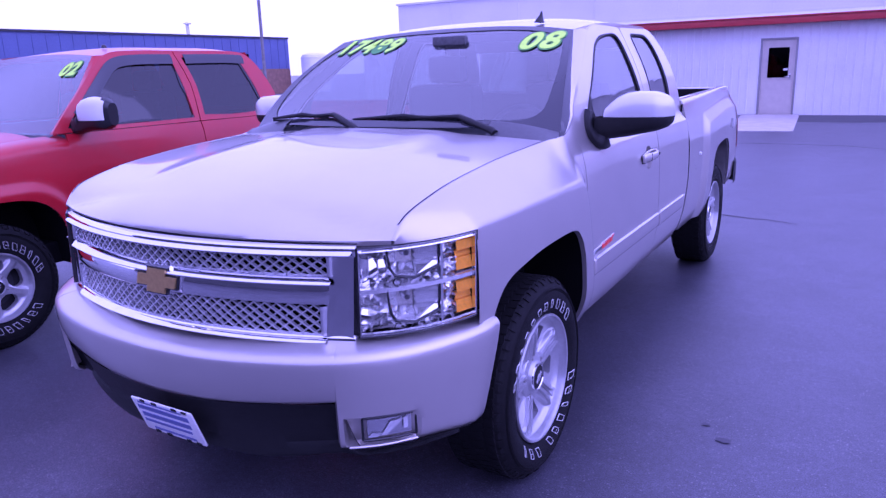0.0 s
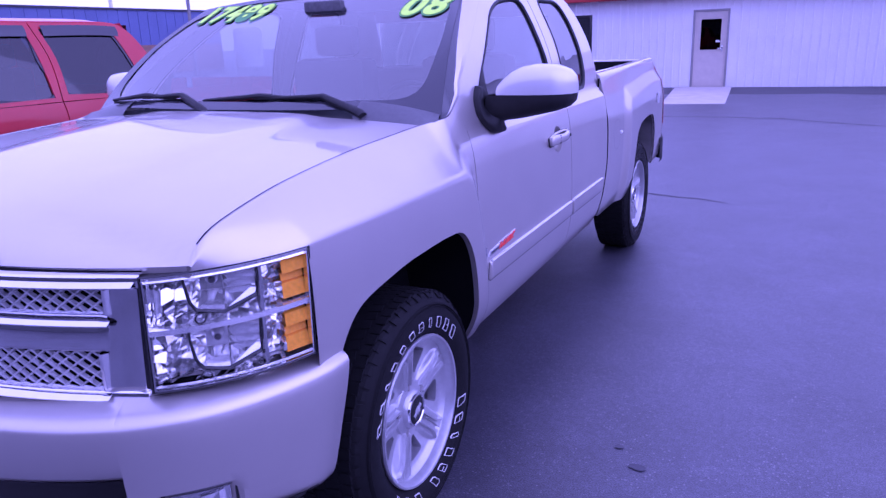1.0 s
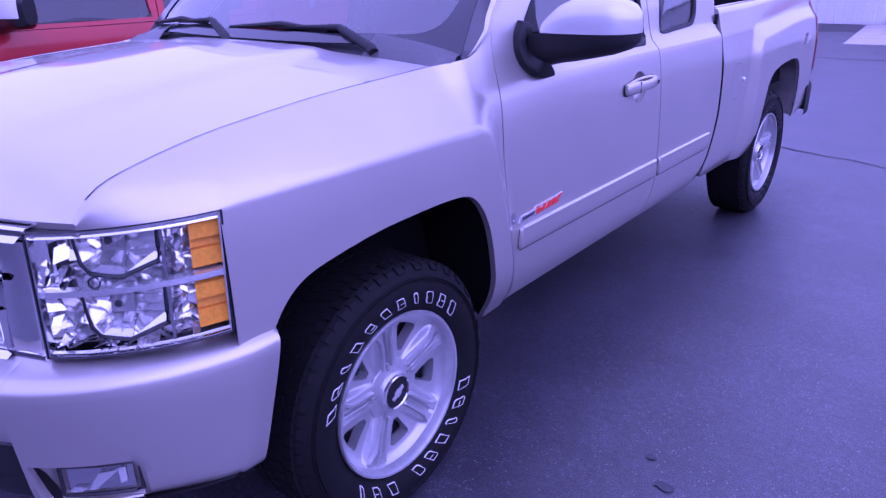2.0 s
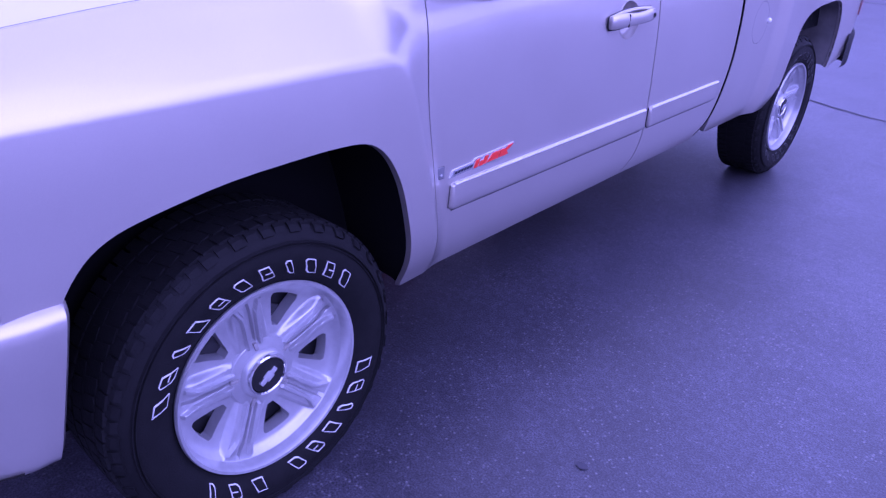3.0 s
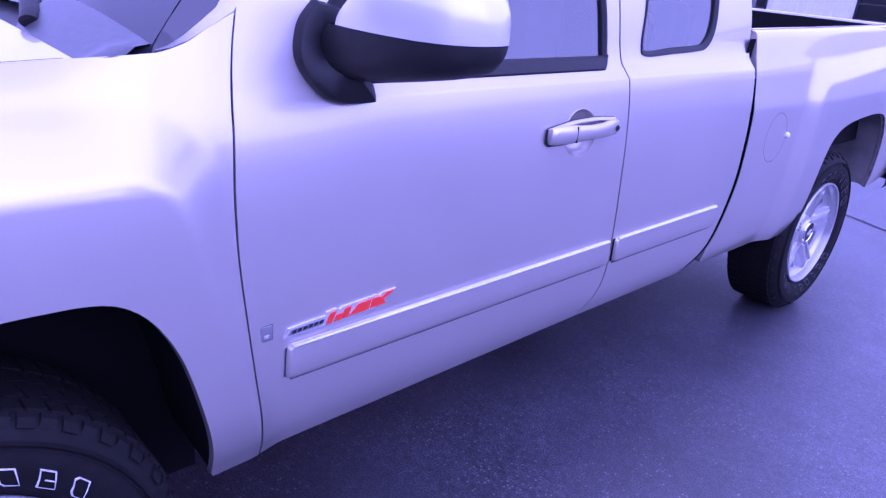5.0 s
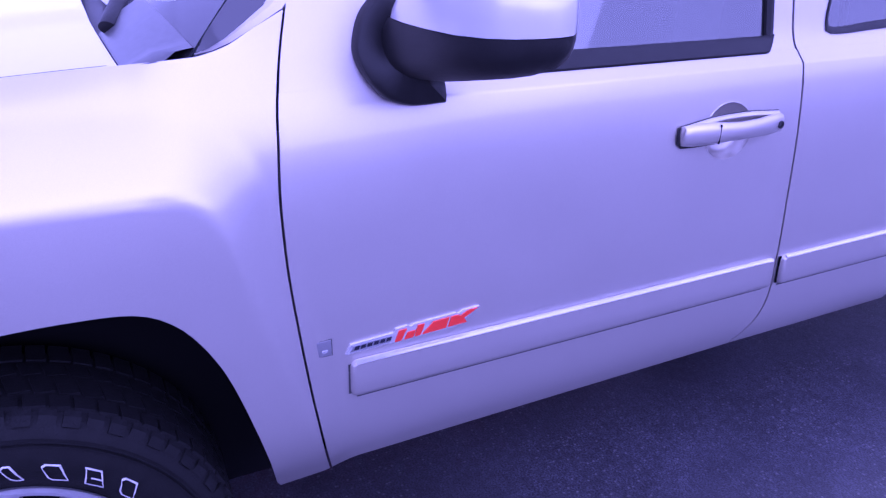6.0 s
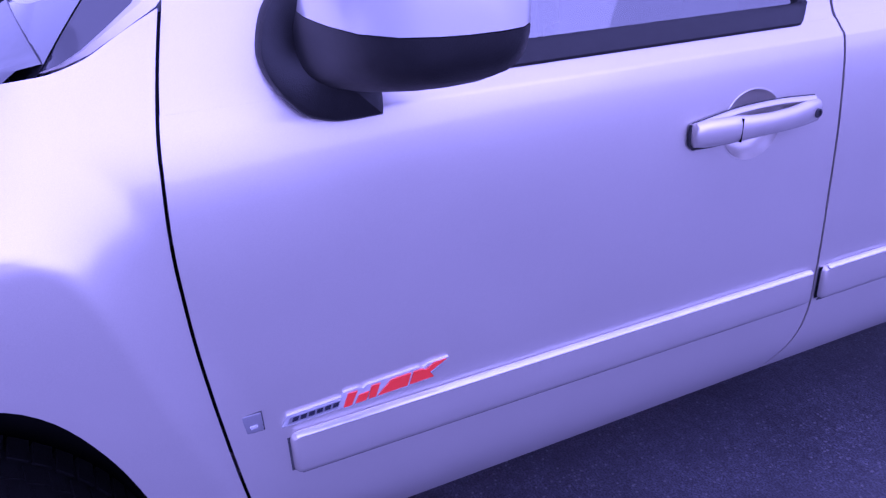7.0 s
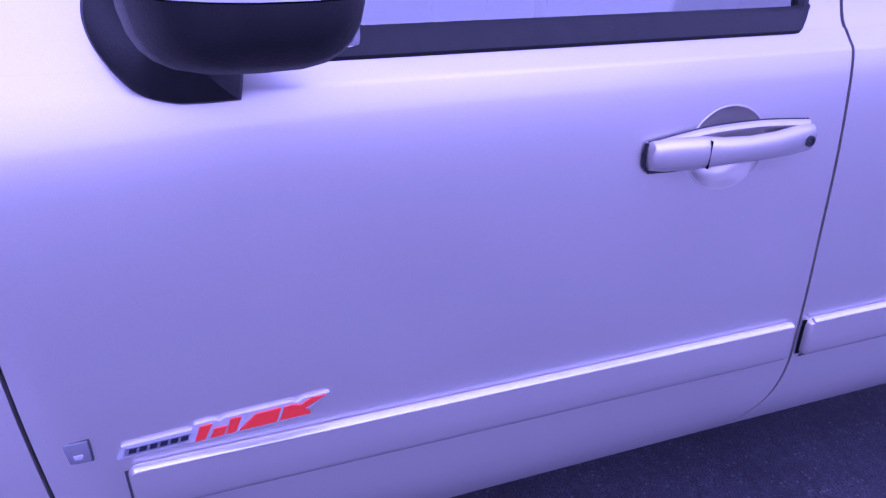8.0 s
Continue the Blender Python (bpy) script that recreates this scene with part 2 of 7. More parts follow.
def lathe(bm, profile, n=48, axis="x", turn=None):
    """Turns (along, radius) pairs round an axis."""
    rows = []
    for a, r in profile:
        ring = []
        for k in range(n):
            t = 2 * math.pi * k / n
            p = Vector((a, r * math.cos(t), r * math.sin(t))) if axis == "x" else Vector((r * math.cos(t), r * math.sin(t), a))
            ring.append(turn @ p if turn else p)
        rows.append(ring)
    return sheet(rows, bm, close=True)


def rod(bm, pts, r, n=8, flat=1.0):
    """A round bar along points, with closed ends."""
    p = [Vector(q) for q in pts]
    rings = []
    for i, q in enumerate(p):
        d = (p[min(i + 1, len(p) - 1)] - p[max(i - 1, 0)]).normalized()
        side_v = d.cross(Vector((0, 0, 1)) if abs(d.z) < 0.9 else Vector((1, 0, 0))).normalized()
        up = side_v.cross(d)
        rr = r[i] if isinstance(r, (list, tuple)) else r
        rings.append([bm.verts.new(q + rr * (math.cos(2 * math.pi * k / n) * side_v + flat * math.sin(2 * math.pi * k / n) * up)) for k in range(n)])
    for i in range(len(rings) - 1):
        for k in range(n):
            bm.faces.new((rings[i][k], rings[i][(k + 1) % n], rings[i + 1][(k + 1) % n], rings[i + 1][k]))
    bm.faces.new(rings[0])
    bm.faces.new(rings[-1])
    return bm


def loft(bm, rings):
    """A closed body through closed rings of points."""
    v = [[bm.verts.new(p) for p in r] for r in rings]
    m = len(v[0])
    for i in range(len(v) - 1):
        for k in range(m):
            bm.faces.new((v[i][k], v[i][(k + 1) % m], v[i + 1][(k + 1) % m], v[i + 1][k]))
    bm.faces.new(v[0])
    bm.faces.new(v[-1])
    return bm


def step(a, b, v):
    t = min(max((v - a) / (b - a), 0), 1)
    return t * t * (3 - 2 * t)


# ---- ground ----
def ground_sheet():
    bm = bmesh.new()
    xs = sorted(set([-600, -250, -120, -70] + list(range(-40, 41, 4)) + [70, 120, 250, 600]))
    ys = sorted(set([-400, -150, -60] + list(range(-32, 61, 4)) + [90, 150, 300, 700]))
    sheet([[(x, y, 0) for x in xs] for y in ys], bm)
    return tagged(part("ground", bm, ASPHALT, smooth=False), "worn grey asphalt car lot with fine pale grit", "ground", kind="structure")


ground_sheet()


def blot(name, cx, cy, rx, ry, seed, label):
    rnd = random.Random(seed)
    bm = bmesh.new()
    ring = [bm.verts.new((cx + rx * (0.75 + 0.4 * rnd.random()) * math.cos(a), cy + ry * (0.75 + 0.4 * rnd.random()) * math.sin(a), 0.004)) for a in np.linspace(0, 2 * math.pi, 18, endpoint=False)]
    bm.faces.new(ring)
    tagged(part(name, bm, STAIN, smooth=False), label, "stain", kind="structure")


blot("oil_stain", 1.585, 0.61, 0.035, 0.022, 3, "small dark oil stain on the asphalt")
blot("oil_stain", 1.49, 0.725, 0.018, 0.014, 5, "tiny dark oil spot on the asphalt")


def crack_line():
    rnd = random.Random(8)
    bm = bmesh.new()
    pts = smooth([(-0.9, 6.05), (0.1, 5.76), (0.51, 5.64), (0.83, 5.53), (1.05, 5.465), (1.21, 5.45), (1.48, 5.31)], 40)
    rows = []
    for i, (x, y) in enumerate(pts):
        w = 0.016 * (1 - 0.6 * (i / 39) ** 3) * (0.7 + 0.6 * rnd.random())
        j = 0.012 * (rnd.random() - 0.5)
        rows.append([(x, y + j - w, 0.004), (x, y + j + w, 0.004)])
    sheet(rows, bm)
    tagged(part("pavement_crack", bm, CRACK, smooth=False), "thin dark crack running across the asphalt", "crack", kind="structure")


crack_line()


def wall_strip():
    """Newer, darker asphalt along the foot of the white building, with an uneven edge."""
    rnd = random.Random(12)
    rows = []
    for x in np.arange(-15, 26.1, 0.8):
        rows.append([(x, 18.2 + 0.35 * rnd.random() + 0.02 * x, 0.003), (x, 20.98, 0.003)])
    tagged(part("pavement_strip", sheet(rows), DARK_ASPHALT, smooth=False), "darker asphalt strip along the foot of the building", "pavement", kind="structure")


def far_crack(pts, seed):
    rnd = random.Random(seed)
    rows = []
    for x, y in smooth(pts, 40):
        w, j = 0.02 * (0.5 + rnd.random()), 0.05 * (rnd.random() - 0.5)
        rows.append([(x, y + j - w, 0.004), (x, y + j + w, 0.004)])
    tagged(part("pavement_crack", sheet(rows), CRACK, smooth=False), "thin dark far crack across the asphalt", "crack", kind="structure")


wall_strip()
far_crack([(-1.2, 12.95), (-0.4, 12.85), (0.7, 12.9), (1.8, 12.75)], 4)
far_crack([(1.5, 12.9), (2.4, 12.3), (3.3, 11.8), (4.6, 11.4)], 6)


# ---- buildings ----
def white_building():
    b = thing("metal_building", "long white ribbed steel building with red fascia", "building", at=(0, 21, 0))
    y0, x0, x1, top = 21.0, -15.3, 26.0, 2.62
    holes = [(-0.985, 0.01, 0.0, 2.19), (-5.05, -3.95, 0.86, 2.19), (-8.45, -7.35, 0.86, 2.19)]

    def to_local(ob):
        ob.matrix_parent_inverse = Matrix.Translation((0, -21, 0))
        return ob

    # ribbed wall, cut round the door and the window
    bm = bmesh.new()
    xs = sorted({x0, x1, *[h[0] for h in holes], *[h[1] for h in holes]})
    zs = sorted({0.0, top, *[h[2] for h in holes], *[h[3] for h in holes]})
    for xa, xb in zip(xs, xs[1:]):
        for za, zb in zip(zs, zs[1:]):
            if any(h[0] <= xa and xb <= h[1] and h[2] <= za and zb <= h[3] for h in holes):
                continue
            box(bm, (xa, y0, za), (xb, y0 + 0.15, zb))
    bmesh.ops.remove_doubles(bm, verts=bm.verts, dist=1e-4)
    to_local(part("wall", bm, SIDING, b, smooth=False))
    shapes = {}
    x = x0 + 0.1
    while x < x1:
        spans = [(0.02, top)]
        for h in holes:
            if h[0] - 0.09 < x < h[1] + 0.09:
                spans = [(a, c) for a, c in ((0.02, h[2] - 0.07), (h[3] + 0.07, top)) if c - a > 0.1]
        for a, c in spans:
            key = (round(a, 3), round(c, 3))
            if key not in shapes:
                bm = bmesh.new()
                sheet([[(p, q, z) for p, q in ((-0.032, 0), (-0.016, -0.022), (0.016, -0.022), (0.032, 0))] for z in (a, c)], bm)
                ob = part("rib", bm, SIDING, b, smooth=False)
                shapes[key] = ob.data
            else:
                ob = new("rib", shapes[key])
                ob.parent = b
            ob.location = (x, 0, 0)
        x += 0.228
    bm = box(bmesh.new(), (x0 - 0.2, y0 - 0.42, 2.56), (x1, y0 + 0.1, 2.74), 0.012)
    to_local(part("fascia", bm, FASCIA, b, "dull red steel fascia"))
    bm = box(bmesh.new(), (x0 - 0.2, y0 - 0.46, 2.742), (x1, y0 + 0.12, 2.775), 0.006)
    to_local(part("roof_edge", bm, FASCIA, b, "red drip edge"))
    # low roof and taller rear part
    bm = sheet([[(x, y, z) for x in (x0 - 0.2, x1)] for y, z in ((y0 - 0.44, 2.78), (y0 + 2.2, 3.0))], lip=(0, 0, -0.03))
    to_local(part("low_roof", bm, UPPER, b, smooth=False))
    bm = box(bmesh.new(), (-15.05, y0 + 2.2, 0), (x1, y0 + 14, 4.15))
    to_local(part("upper_wall", bm, UPPER, b, "pale taller rear block", smooth=False))
    for x in np.arange(-12.6, x1, 2.9):
        to_local(part("panel_joint", box(bmesh.new(), (x - 0.02, y0 + 2.18, 2.9), (x + 0.02, y0 + 2.2, 4.14)), UPPER, b, smooth=False))
    bm = box(bmesh.new(), (-15.1, y0 + 2.1, 4.15), (x1, y0 + 14.1, 4.23), 0.02)
    to_local(part("parapet", bm, UPPER, b))
    # door: frame, leaf, pane, lever
    x, w, h = -0.985, 0.995, 2.19
    bm = bmesh.new()
    for lo, hi in (((x, -0.03, 0), (x + 0.055, 0.12, h)), ((x + w - 0.055, -0.03, 0), (x + w, 0.12, h)), ((x + 0.055, -0.03, h - 0.055), (x + w - 0.055, 0.12, h))):
        box(bm, (lo[0], y0 + lo[1], lo[2]), (hi[0], y0 + hi[1], hi[2]), 0.006)
    door = to_local(part("door_frame", bm, FRAME, b, "dark grey steel door frame"))
    bm = bmesh.new()
    xa, xb, za, zb = x + 0.225, x + w - 0.215, 1.07, 1.92
    l, r, t = x + 0.058, x + w - 0.058, h - 0.058
    for lo, hi in (((l, 0.012), (xa, t)), ((xb, 0.012), (r, t)), ((xa, 0.012), (xb, za)), ((xa, zb), (xb, t))):
        box(bm, (lo[0], y0 + 0.01, lo[1]), (hi[0], y0 + 0.055, hi[1]))
    bmesh.ops.remove_doubles(bm, verts=bm.verts, dist=1e-4)
    leaf = to_local(part("door_leaf", bm, DOOR, b, "beige steel door leaf with a half pane", smooth=False))
    bm = bmesh.new()
    for lo, hi in (((xa - 0.03, za - 0.03), (xa, zb + 0.03)), ((xb, za - 0.03), (xb + 0.03, zb + 0.03)), ((xa, za - 0.03), (xb, za)), ((xa, zb), (xb, zb + 0.03))):
        box(bm, (lo[0], y0 - 0.005, lo[1]), (hi[0], y0 + 0.03, hi[1]), 0.004)
    part("pane_frame", bm, DOOR, leaf)
    bm = box(bmesh.new(), (xa, y0 + 0.028, za), (xb, y0 + 0.034, zb))
    part("pane", bm, WINDOW_DARK, leaf, "dark door pane", smooth=False)
    bm = box(bmesh.new(), (xb + 0.03, y0 - 0.02, 1.02), (xb + 0.075, y0 + 0.01, 1.18), 0.008)
    rod(bm, [(xb + 0.05, y0 - 0.02, 1.10), (xb + 0.05, y0 - 0.06, 1.10), (xb - 0.07, y0 - 0.06, 1.10)], 0.011)
    part("lever_handle", bm, CHROME, leaf, "bright lever handle")
    bm = box(bmesh.new(), (xb - 0.13, y0 + 0.016, 1.27), (xb - 0.02, y0 + 0.027, 1.33), 0.002)
    part("door_notice", bm, CREAM, leaf, "small white notice")
    # window: dark frame, two panes
    for x0w, x1w, z0w, z1w in holes[1:]:
        bm = bmesh.new()
        for lo, hi in (((x0w, z0w), (x0w + 0.07, z1w)), ((x1w - 0.07, z0w), (x1w, z1w)), ((x0w + 0.07, z0w), (x1w - 0.07, z0w + 0.06)), ((x0w + 0.07, z1w - 0.06), (x1w - 0.07, z1w)), ((x0w + 0.07, 1.27), (x1w - 0.07, 1.31))):
            box(bm, (lo[0], y0 - 0.03, lo[1]), (hi[0], y0 + 0.1, hi[1]), 0.005)
        win = to_local(part("window_frame", bm, TRIM, b, "black window frame with a low cross bar"))
        for za, zb in ((z0w + 0.06, 1.27), (1.31, z1w - 0.06)):
            bm = box(bmesh.new(), (x0w + 0.07, y0 + 0.03, za), (x1w - 0.07, y0 + 0.036, zb))
            part("pane", bm, PALE_PANE, win, "grey window pane", smooth=False)
    bm = box(bmesh.new(), (-9.0, y0 + 0.4, 0.3), (-3.5, y0 + 0.5, 2.5))
    box(bm, (-1.3, y0 + 0.4, 0.2), (0.3, y0 + 0.5, 2.4))
    to_local(part("inner_partition", bm, ROOM, b, "dim interior behind the panes", smooth=False))


white_building()


def ramp():
    bm = bmesh.new()
    quad = [(-1.36, 20.85), (0.20, 20.85), (0.50, 15.65), (-0.88, 15.5)]
    low = [bm.verts.new((x, y, 0.0)) for x, y in quad]
    up = [bm.verts.new((x, y, 0.03 if y > 18 else 0.008)) for x, y in quad]
    bm.faces.new(up)
    for k in range(4):
        j = (k + 1) % 4
        bm.faces.new((low[k], low[j], up[j], up[k]))
    tagged(part("pavement_pad", bm, CONCRETE, smooth=False), "pale concrete pad in front of the steel door", "pavement", kind="structure")


ramp()


def blue_building():
    b = thing("warehouse", "long low dark blue clad warehouse with brick base", "building", at=(-45, 40, 0))
    a, c, h = Vector((-42.9, 14.0, 0)), Vector((-42.9, 47.3, 0)), 4.6

    def slab(name, z0, z1, mat, out, label=""):
        bm = bmesh.new()
        box(bm, (-14, a.y, z0), (out, c.y, z1))
        ob = part(name, bm, mat, b, label, smooth=False)
        ob.matrix_parent_inverse = Matrix.Translation((-45, 40, 0)).inverted() @ Matrix.Translation((a.x, 0, 0))
        return ob

    slab("brick_base", 0, 2.1, BRICK, 0.03, "brown brick base course")
    slab("wall", 2.1, h, BLUE_WALL, 0.0)
    slab("roof_edge", h, h + 0.14, DARK_EDGE, 0.1, "dark flat roof edge")
    bm = bmesh.new()
    for y in np.arange(a.y + 0.5, c.y, 0.9):
        box(bm, (-0.0, y - 0.03, 2.11), (0.03, y + 0.03, h - 0.01))
    ob = part("cladding_rib", bm, BLUE_WALL, b, smooth=False)
    ob.matrix_parent_inverse = Matrix.Translation((-45, 40, 0)).inverted() @ Matrix.Translation((a.x, 0, 0))


blue_building()


def tank():
    t = thing("storage_tank", "plain white upright storage tank", "tank", at=(-41.1, 48.6, 0))
    bm = lathe(bmesh.new(), [(0, 1.2), (3.0, 1.2), (3.25, 1.05), (3.36, 0.6), (3.4, 0.02)], 40, "z")
    part("shell", bm, TANK, t)
    bm = lathe(bmesh.new(), [(1.3, 1.22), (1.36, 1.22)], 40, "z")
    lathe(bm, [(2.92, 1.22), (2.99, 1.22)], 40, "z")
    part("band", bm, TANK, t)


tank()


def far_wall():
    """An unseen dark wall behind the walk, added to darken the pickup's front and chrome."""
    bm = box(bmesh.new(), (-24, -17.5, 0), (16, -14.0, 5.6), 0.02)
    ob = part("wall_south", bm, FAR_WALL, smooth=False)
    tagged(ob, "unseen dark grey wall added to darken the front of the pickup", "wall", kind="structure")


def wall_east():
    """An unseen low wall on the open side, added to shape the door reflections."""
    bm = box(bmesh.new(), (16.0, -30, 0), (20.0, 18, 3.3), 0.02)
    tagged(part("wall_east", bm, CONCRETE, smooth=False), "unseen pale low wall added for the doors to reflect", "wall", kind="structure")


FAR_WALL = material("dark_grey_cladding", (0.07, 0.07, 0.075), 0.8, noise_scale=0.6, noise_amount=0.15, fine_scale=6, fine_amount=0.1)
far_wall()
wall_east()


def utility_pole(x, y, h, r, label):
    p = thing("utility_pole", label, "pole", at=(x, y, 0))
    bm = rod(bmesh.new(), [(0, 0, 0), (0, 0, h * 0.5), (0, 0, h)], [r, r * 0.85, r * 0.7], 12)
    part("shaft", bm, POLE, p)
    bm = box(bmesh.new(), (-0.9, -0.05, h - 0.6), (0.9, 0.05, h - 0.45), 0.01)
    part("crossarm", bm, POLE, p)


utility_pole(-33.6, 34.5, 11.0, 0.12, "tall thin grey utility pole behind the warehouse")


def roof_vent():
    v = thing("roof_vent", "small white vent stack on the warehouse roof", "vent", at=(-47, 40, 4.74))
    part("stack", rod(bmesh.new(), [(0, 0, 0), (0, 0, 1.1)], 0.14, 12), TANK, v)
    part("cap", lathe(bmesh.new(), [(1.1, 0.3), (1.16, 0.3), (1.3, 0.02)], 16, "z"), TANK, v)


roof_vent()


# ---- wheels ----
def wheel(kind, label, marks, R=0.40, rim=0.252):
    """A wheel with its face to +x, centred on the origin; kind: five twin-ribbed spokes or five plain spokes with larger openings."""
    x0, x1 = -0.115, 0.125
    xl, q, wall_h = x1 - 0.012, rim / 0.252, R - rim
    rad = lambda f: rim + wall_h * f
    bm = lathe(bmesh.new(), [(xl - 0.02, rim - 0.004), (xl + 0.004, rim + 0.004), (xl + 0.011, rim + 0.001), (xl + 0.010, rim - 0.006), (xl + 0.004, rim - 0.009), (xl - 0.006, rim - 0.011), (xl - 0.055, rim - 0.022), (xl - 0.16, rim - 0.04)], 96)
    w = barrel = part("wheel", bm, ALLOY, None, label)
    prof = [(x0 + 0.02, rim), (x0 - 0.01, rad(0.26)), (x0 - 0.02, rad(0.56)), (x0, rad(0.83)), (x0 + 0.03, R - 0.004), (0.0, R), (x1 - 0.055, R - 0.003), (x1 - 0.03, R - 0.009), (x1 - 0.012, rad(0.86)), (x1 - 0.002, rad(0.77)), (x1 + 0.006, rad(0.62)), (x1 + 0.008, rad(0.46)), (x1 + 0.004, rad(0.29)), (x1 - 0.006, rad(0.135)), (x1 - 0.018, rim)]
    bm = lathe(bmesh.new(), prof, 96)
    for f in (0.71, 0.66):
        r = rad(f)
        lathe(bm, [(x1 + 0.001, r - 0.003), (x1 + 0.0085, r - 0.001), (x1 + 0.0085, r + 0.001), (x1 + 0.001, r + 0.003)], 72)
    part("tyre", bm, RUBBER, w, "black all-terrain tyre with raised white marks", sharp=30)
    bm = bmesh.new()
    rnd = random.Random(2)
    n = 66
    for k in range(n):
        a = 2 * math.pi * k / n
        for row, (xa, xb) in enumerate(((x0 + 0.01, x0 + 0.062), (x0 + 0.072, -0.005), (0.005, x1 - 0.072), (x1 - 0.064, x1 - 0.030))):
            da = 0.02 if row % 2 else 0.0
            t = Matrix.Rotation(a + da, 4, "X") @ Matrix.Rotation(radians(14 if row in (1, 2) else 4), 4, "Z")
            wdt = 0.029 + 0.005 * rnd.random()
            box(bm, (xa, -wdt / 2, R - 0.014), (xb, wdt / 2, R + 0.0015), 0, t)
    # shoulder blocks follow the rounded edge and shorten by turns
    for k in range(n):
        t = Matrix.Rotation(2 * math.pi * (k + 0.5) / n, 4, "X")
        low = 0.022 if k % 2 else 0.034
        ring = []
        for x, r in ((x1 - 0.036, R - 0.0035), (x1 - 0.020, R - 0.010), (x1 - 0.006, R - low)):
            ring.append([bm.verts.new(t @ Vector((x + 0.001, g * 0.0135, r + 0.0012))) for g in (-1, 1)] + [bm.verts.new(t @ Vector((x - 0.012, g * 0.0135, r - 0.010))) for g in (1, -1)])
        for ra, rb in zip(ring, ring[1:]):
            for c in range(4):
                d = (c + 1) % 4
                bm.faces.new((ra[c], ra[d], rb[d], rb[c]))
        bm.faces.new(ring[0])
        bm.faces.new(ring[-1])
    tagged(part("tread", bm, RUBBER, w, smooth=False), kind="stuff")
    # raised marks: thin hollow slanted frames in arcs, some narrow, some with a short bar
    wall = lambda r: float(np.interp((r - rim) / wall_h, [0.09, 0.135, 0.29, 0.46, 0.62], [x1 - 0.01, x1 - 0.006, x1 + 0.004, x1 + 0.008, x1 + 0.006]))
    for start, stop, count in marks:
        for k in range(count):
            a = radians(start + (stop - start) * k / max(count - 1, 1))
            t = Matrix.Rotation(a, 4, "X")
            bm = bmesh.new()
            hw, hh, sl, th, rc = 0.0085 if k % 5 == 2 else 0.0150, 0.0185 * wall_h / 0.148, 0.010, 0.0018, rad(0.305)

            def at(p, o, lift):
                return bm.verts.new(t @ Vector((wall(rc + o) + lift, -p, rc + o)))

            cut = 0.006 if k % 3 else 0.0
            out = [(-hw - sl, -hh), (hw - sl - cut, -hh), (hw - sl * 0.7, -hh + cut), (hw, 0), (hw + sl * 0.8, hh - cut), (hw + sl - cut, hh), (-hw + sl, hh), (-hw, 0)]
            inn = [(u + math.copysign(th * 1.25, v * sl / hh - u), v + (math.copysign(th, -v) if v else 0)) for u, v in out]
            vo, vi, lo = [at(u, v, 0.0032) for u, v in out], [at(u, v, 0.0032) for u, v in inn], [at(u, v, -0.004) for u, v in out]
            for i in range(len(out)):
                j = (i + 1) % len(out)
                bm.faces.new((vo[i], vo[j], vi[j], vi[i]))
                bm.faces.new((vo[i], vo[j], lo[j], lo[i]))
            if k % 5 in (1, 4):
                bm.faces.new([at(u, v, 0.0032) for u, v in ((-hw + th, -0.0015), (hw * 0.35, -0.0015), (hw * 0.35, 0.0015), (-hw + th, 0.0015))])
            part("tyre_mark", bm, WHITE_RUBBER, w, smooth=False)
    # spokes, hub and cap
    part("wheel_back", lathe(bmesh.new(), [(xl - 0.10, 0.22 * q), (xl - 0.10, 0.02)], 48), ALLOY_DARK, barrel)
    part("brake_disc", lathe(bmesh.new(), [(xl - 0.09, 0.16 * q), (xl - 0.085, 0.16 * q), (xl - 0.085, 0.06)], 40), DISC, barrel)
    twin = kind == "twin"
    face = curve_fn([(0.05, xl - 0.046), (0.10, xl - 0.040), (0.15, xl - 0.031), (0.19, xl - 0.026), (0.215, xl - 0.027), (0.235, xl - 0.024), (0.247, xl - 0.008)])
    bowl = curve_fn([(0.05, xl - 0.046), (0.09, xl - 0.047), (0.12, xl - 0.050), (0.16, xl - 0.051), (0.20, xl - 0.048), (0.225, xl - 0.038), (0.247, xl - 0.008)])
    open_at = curve_fn([(0.118, 4.0), (0.135, 7.0), (0.165, 10.0), (0.195, 12.0), (0.205, 10.5)]) if twin else curve_fn([(0.10, 10), (0.12, 21), (0.16, 25), (0.20, 18), (0.206, 13)])
    r_in, r_out = (0.118, 0.205) if twin else (0.10, 0.206)
    radii = [0.05, 0.072, 0.080, 0.088, 0.097, 0.108, r_in + 0.0004, 0.126, 0.135, 0.146, 0.157, 0.168, 0.179, 0.188, 0.197, r_out, 0.210, 0.215, 0.221, 0.228, 0.236, 0.247] if twin else [0.05, 0.075, 0.088, r_in, 0.11, 0.125, 0.14, 0.155, 0.17, 0.185, 0.197, r_out, 0.214, 0.224, 0.235, 0.247]
    a0, a1 = next(i for i, r in enumerate(radii) if r >= r_in), radii.index(r_out)
    rib_at = curve_fn([(0.07, 0.0165), (0.15, 0.017), (0.185, 0.019), (0.20, 0.024), (0.215, 0.031), (0.235, 0.036)])

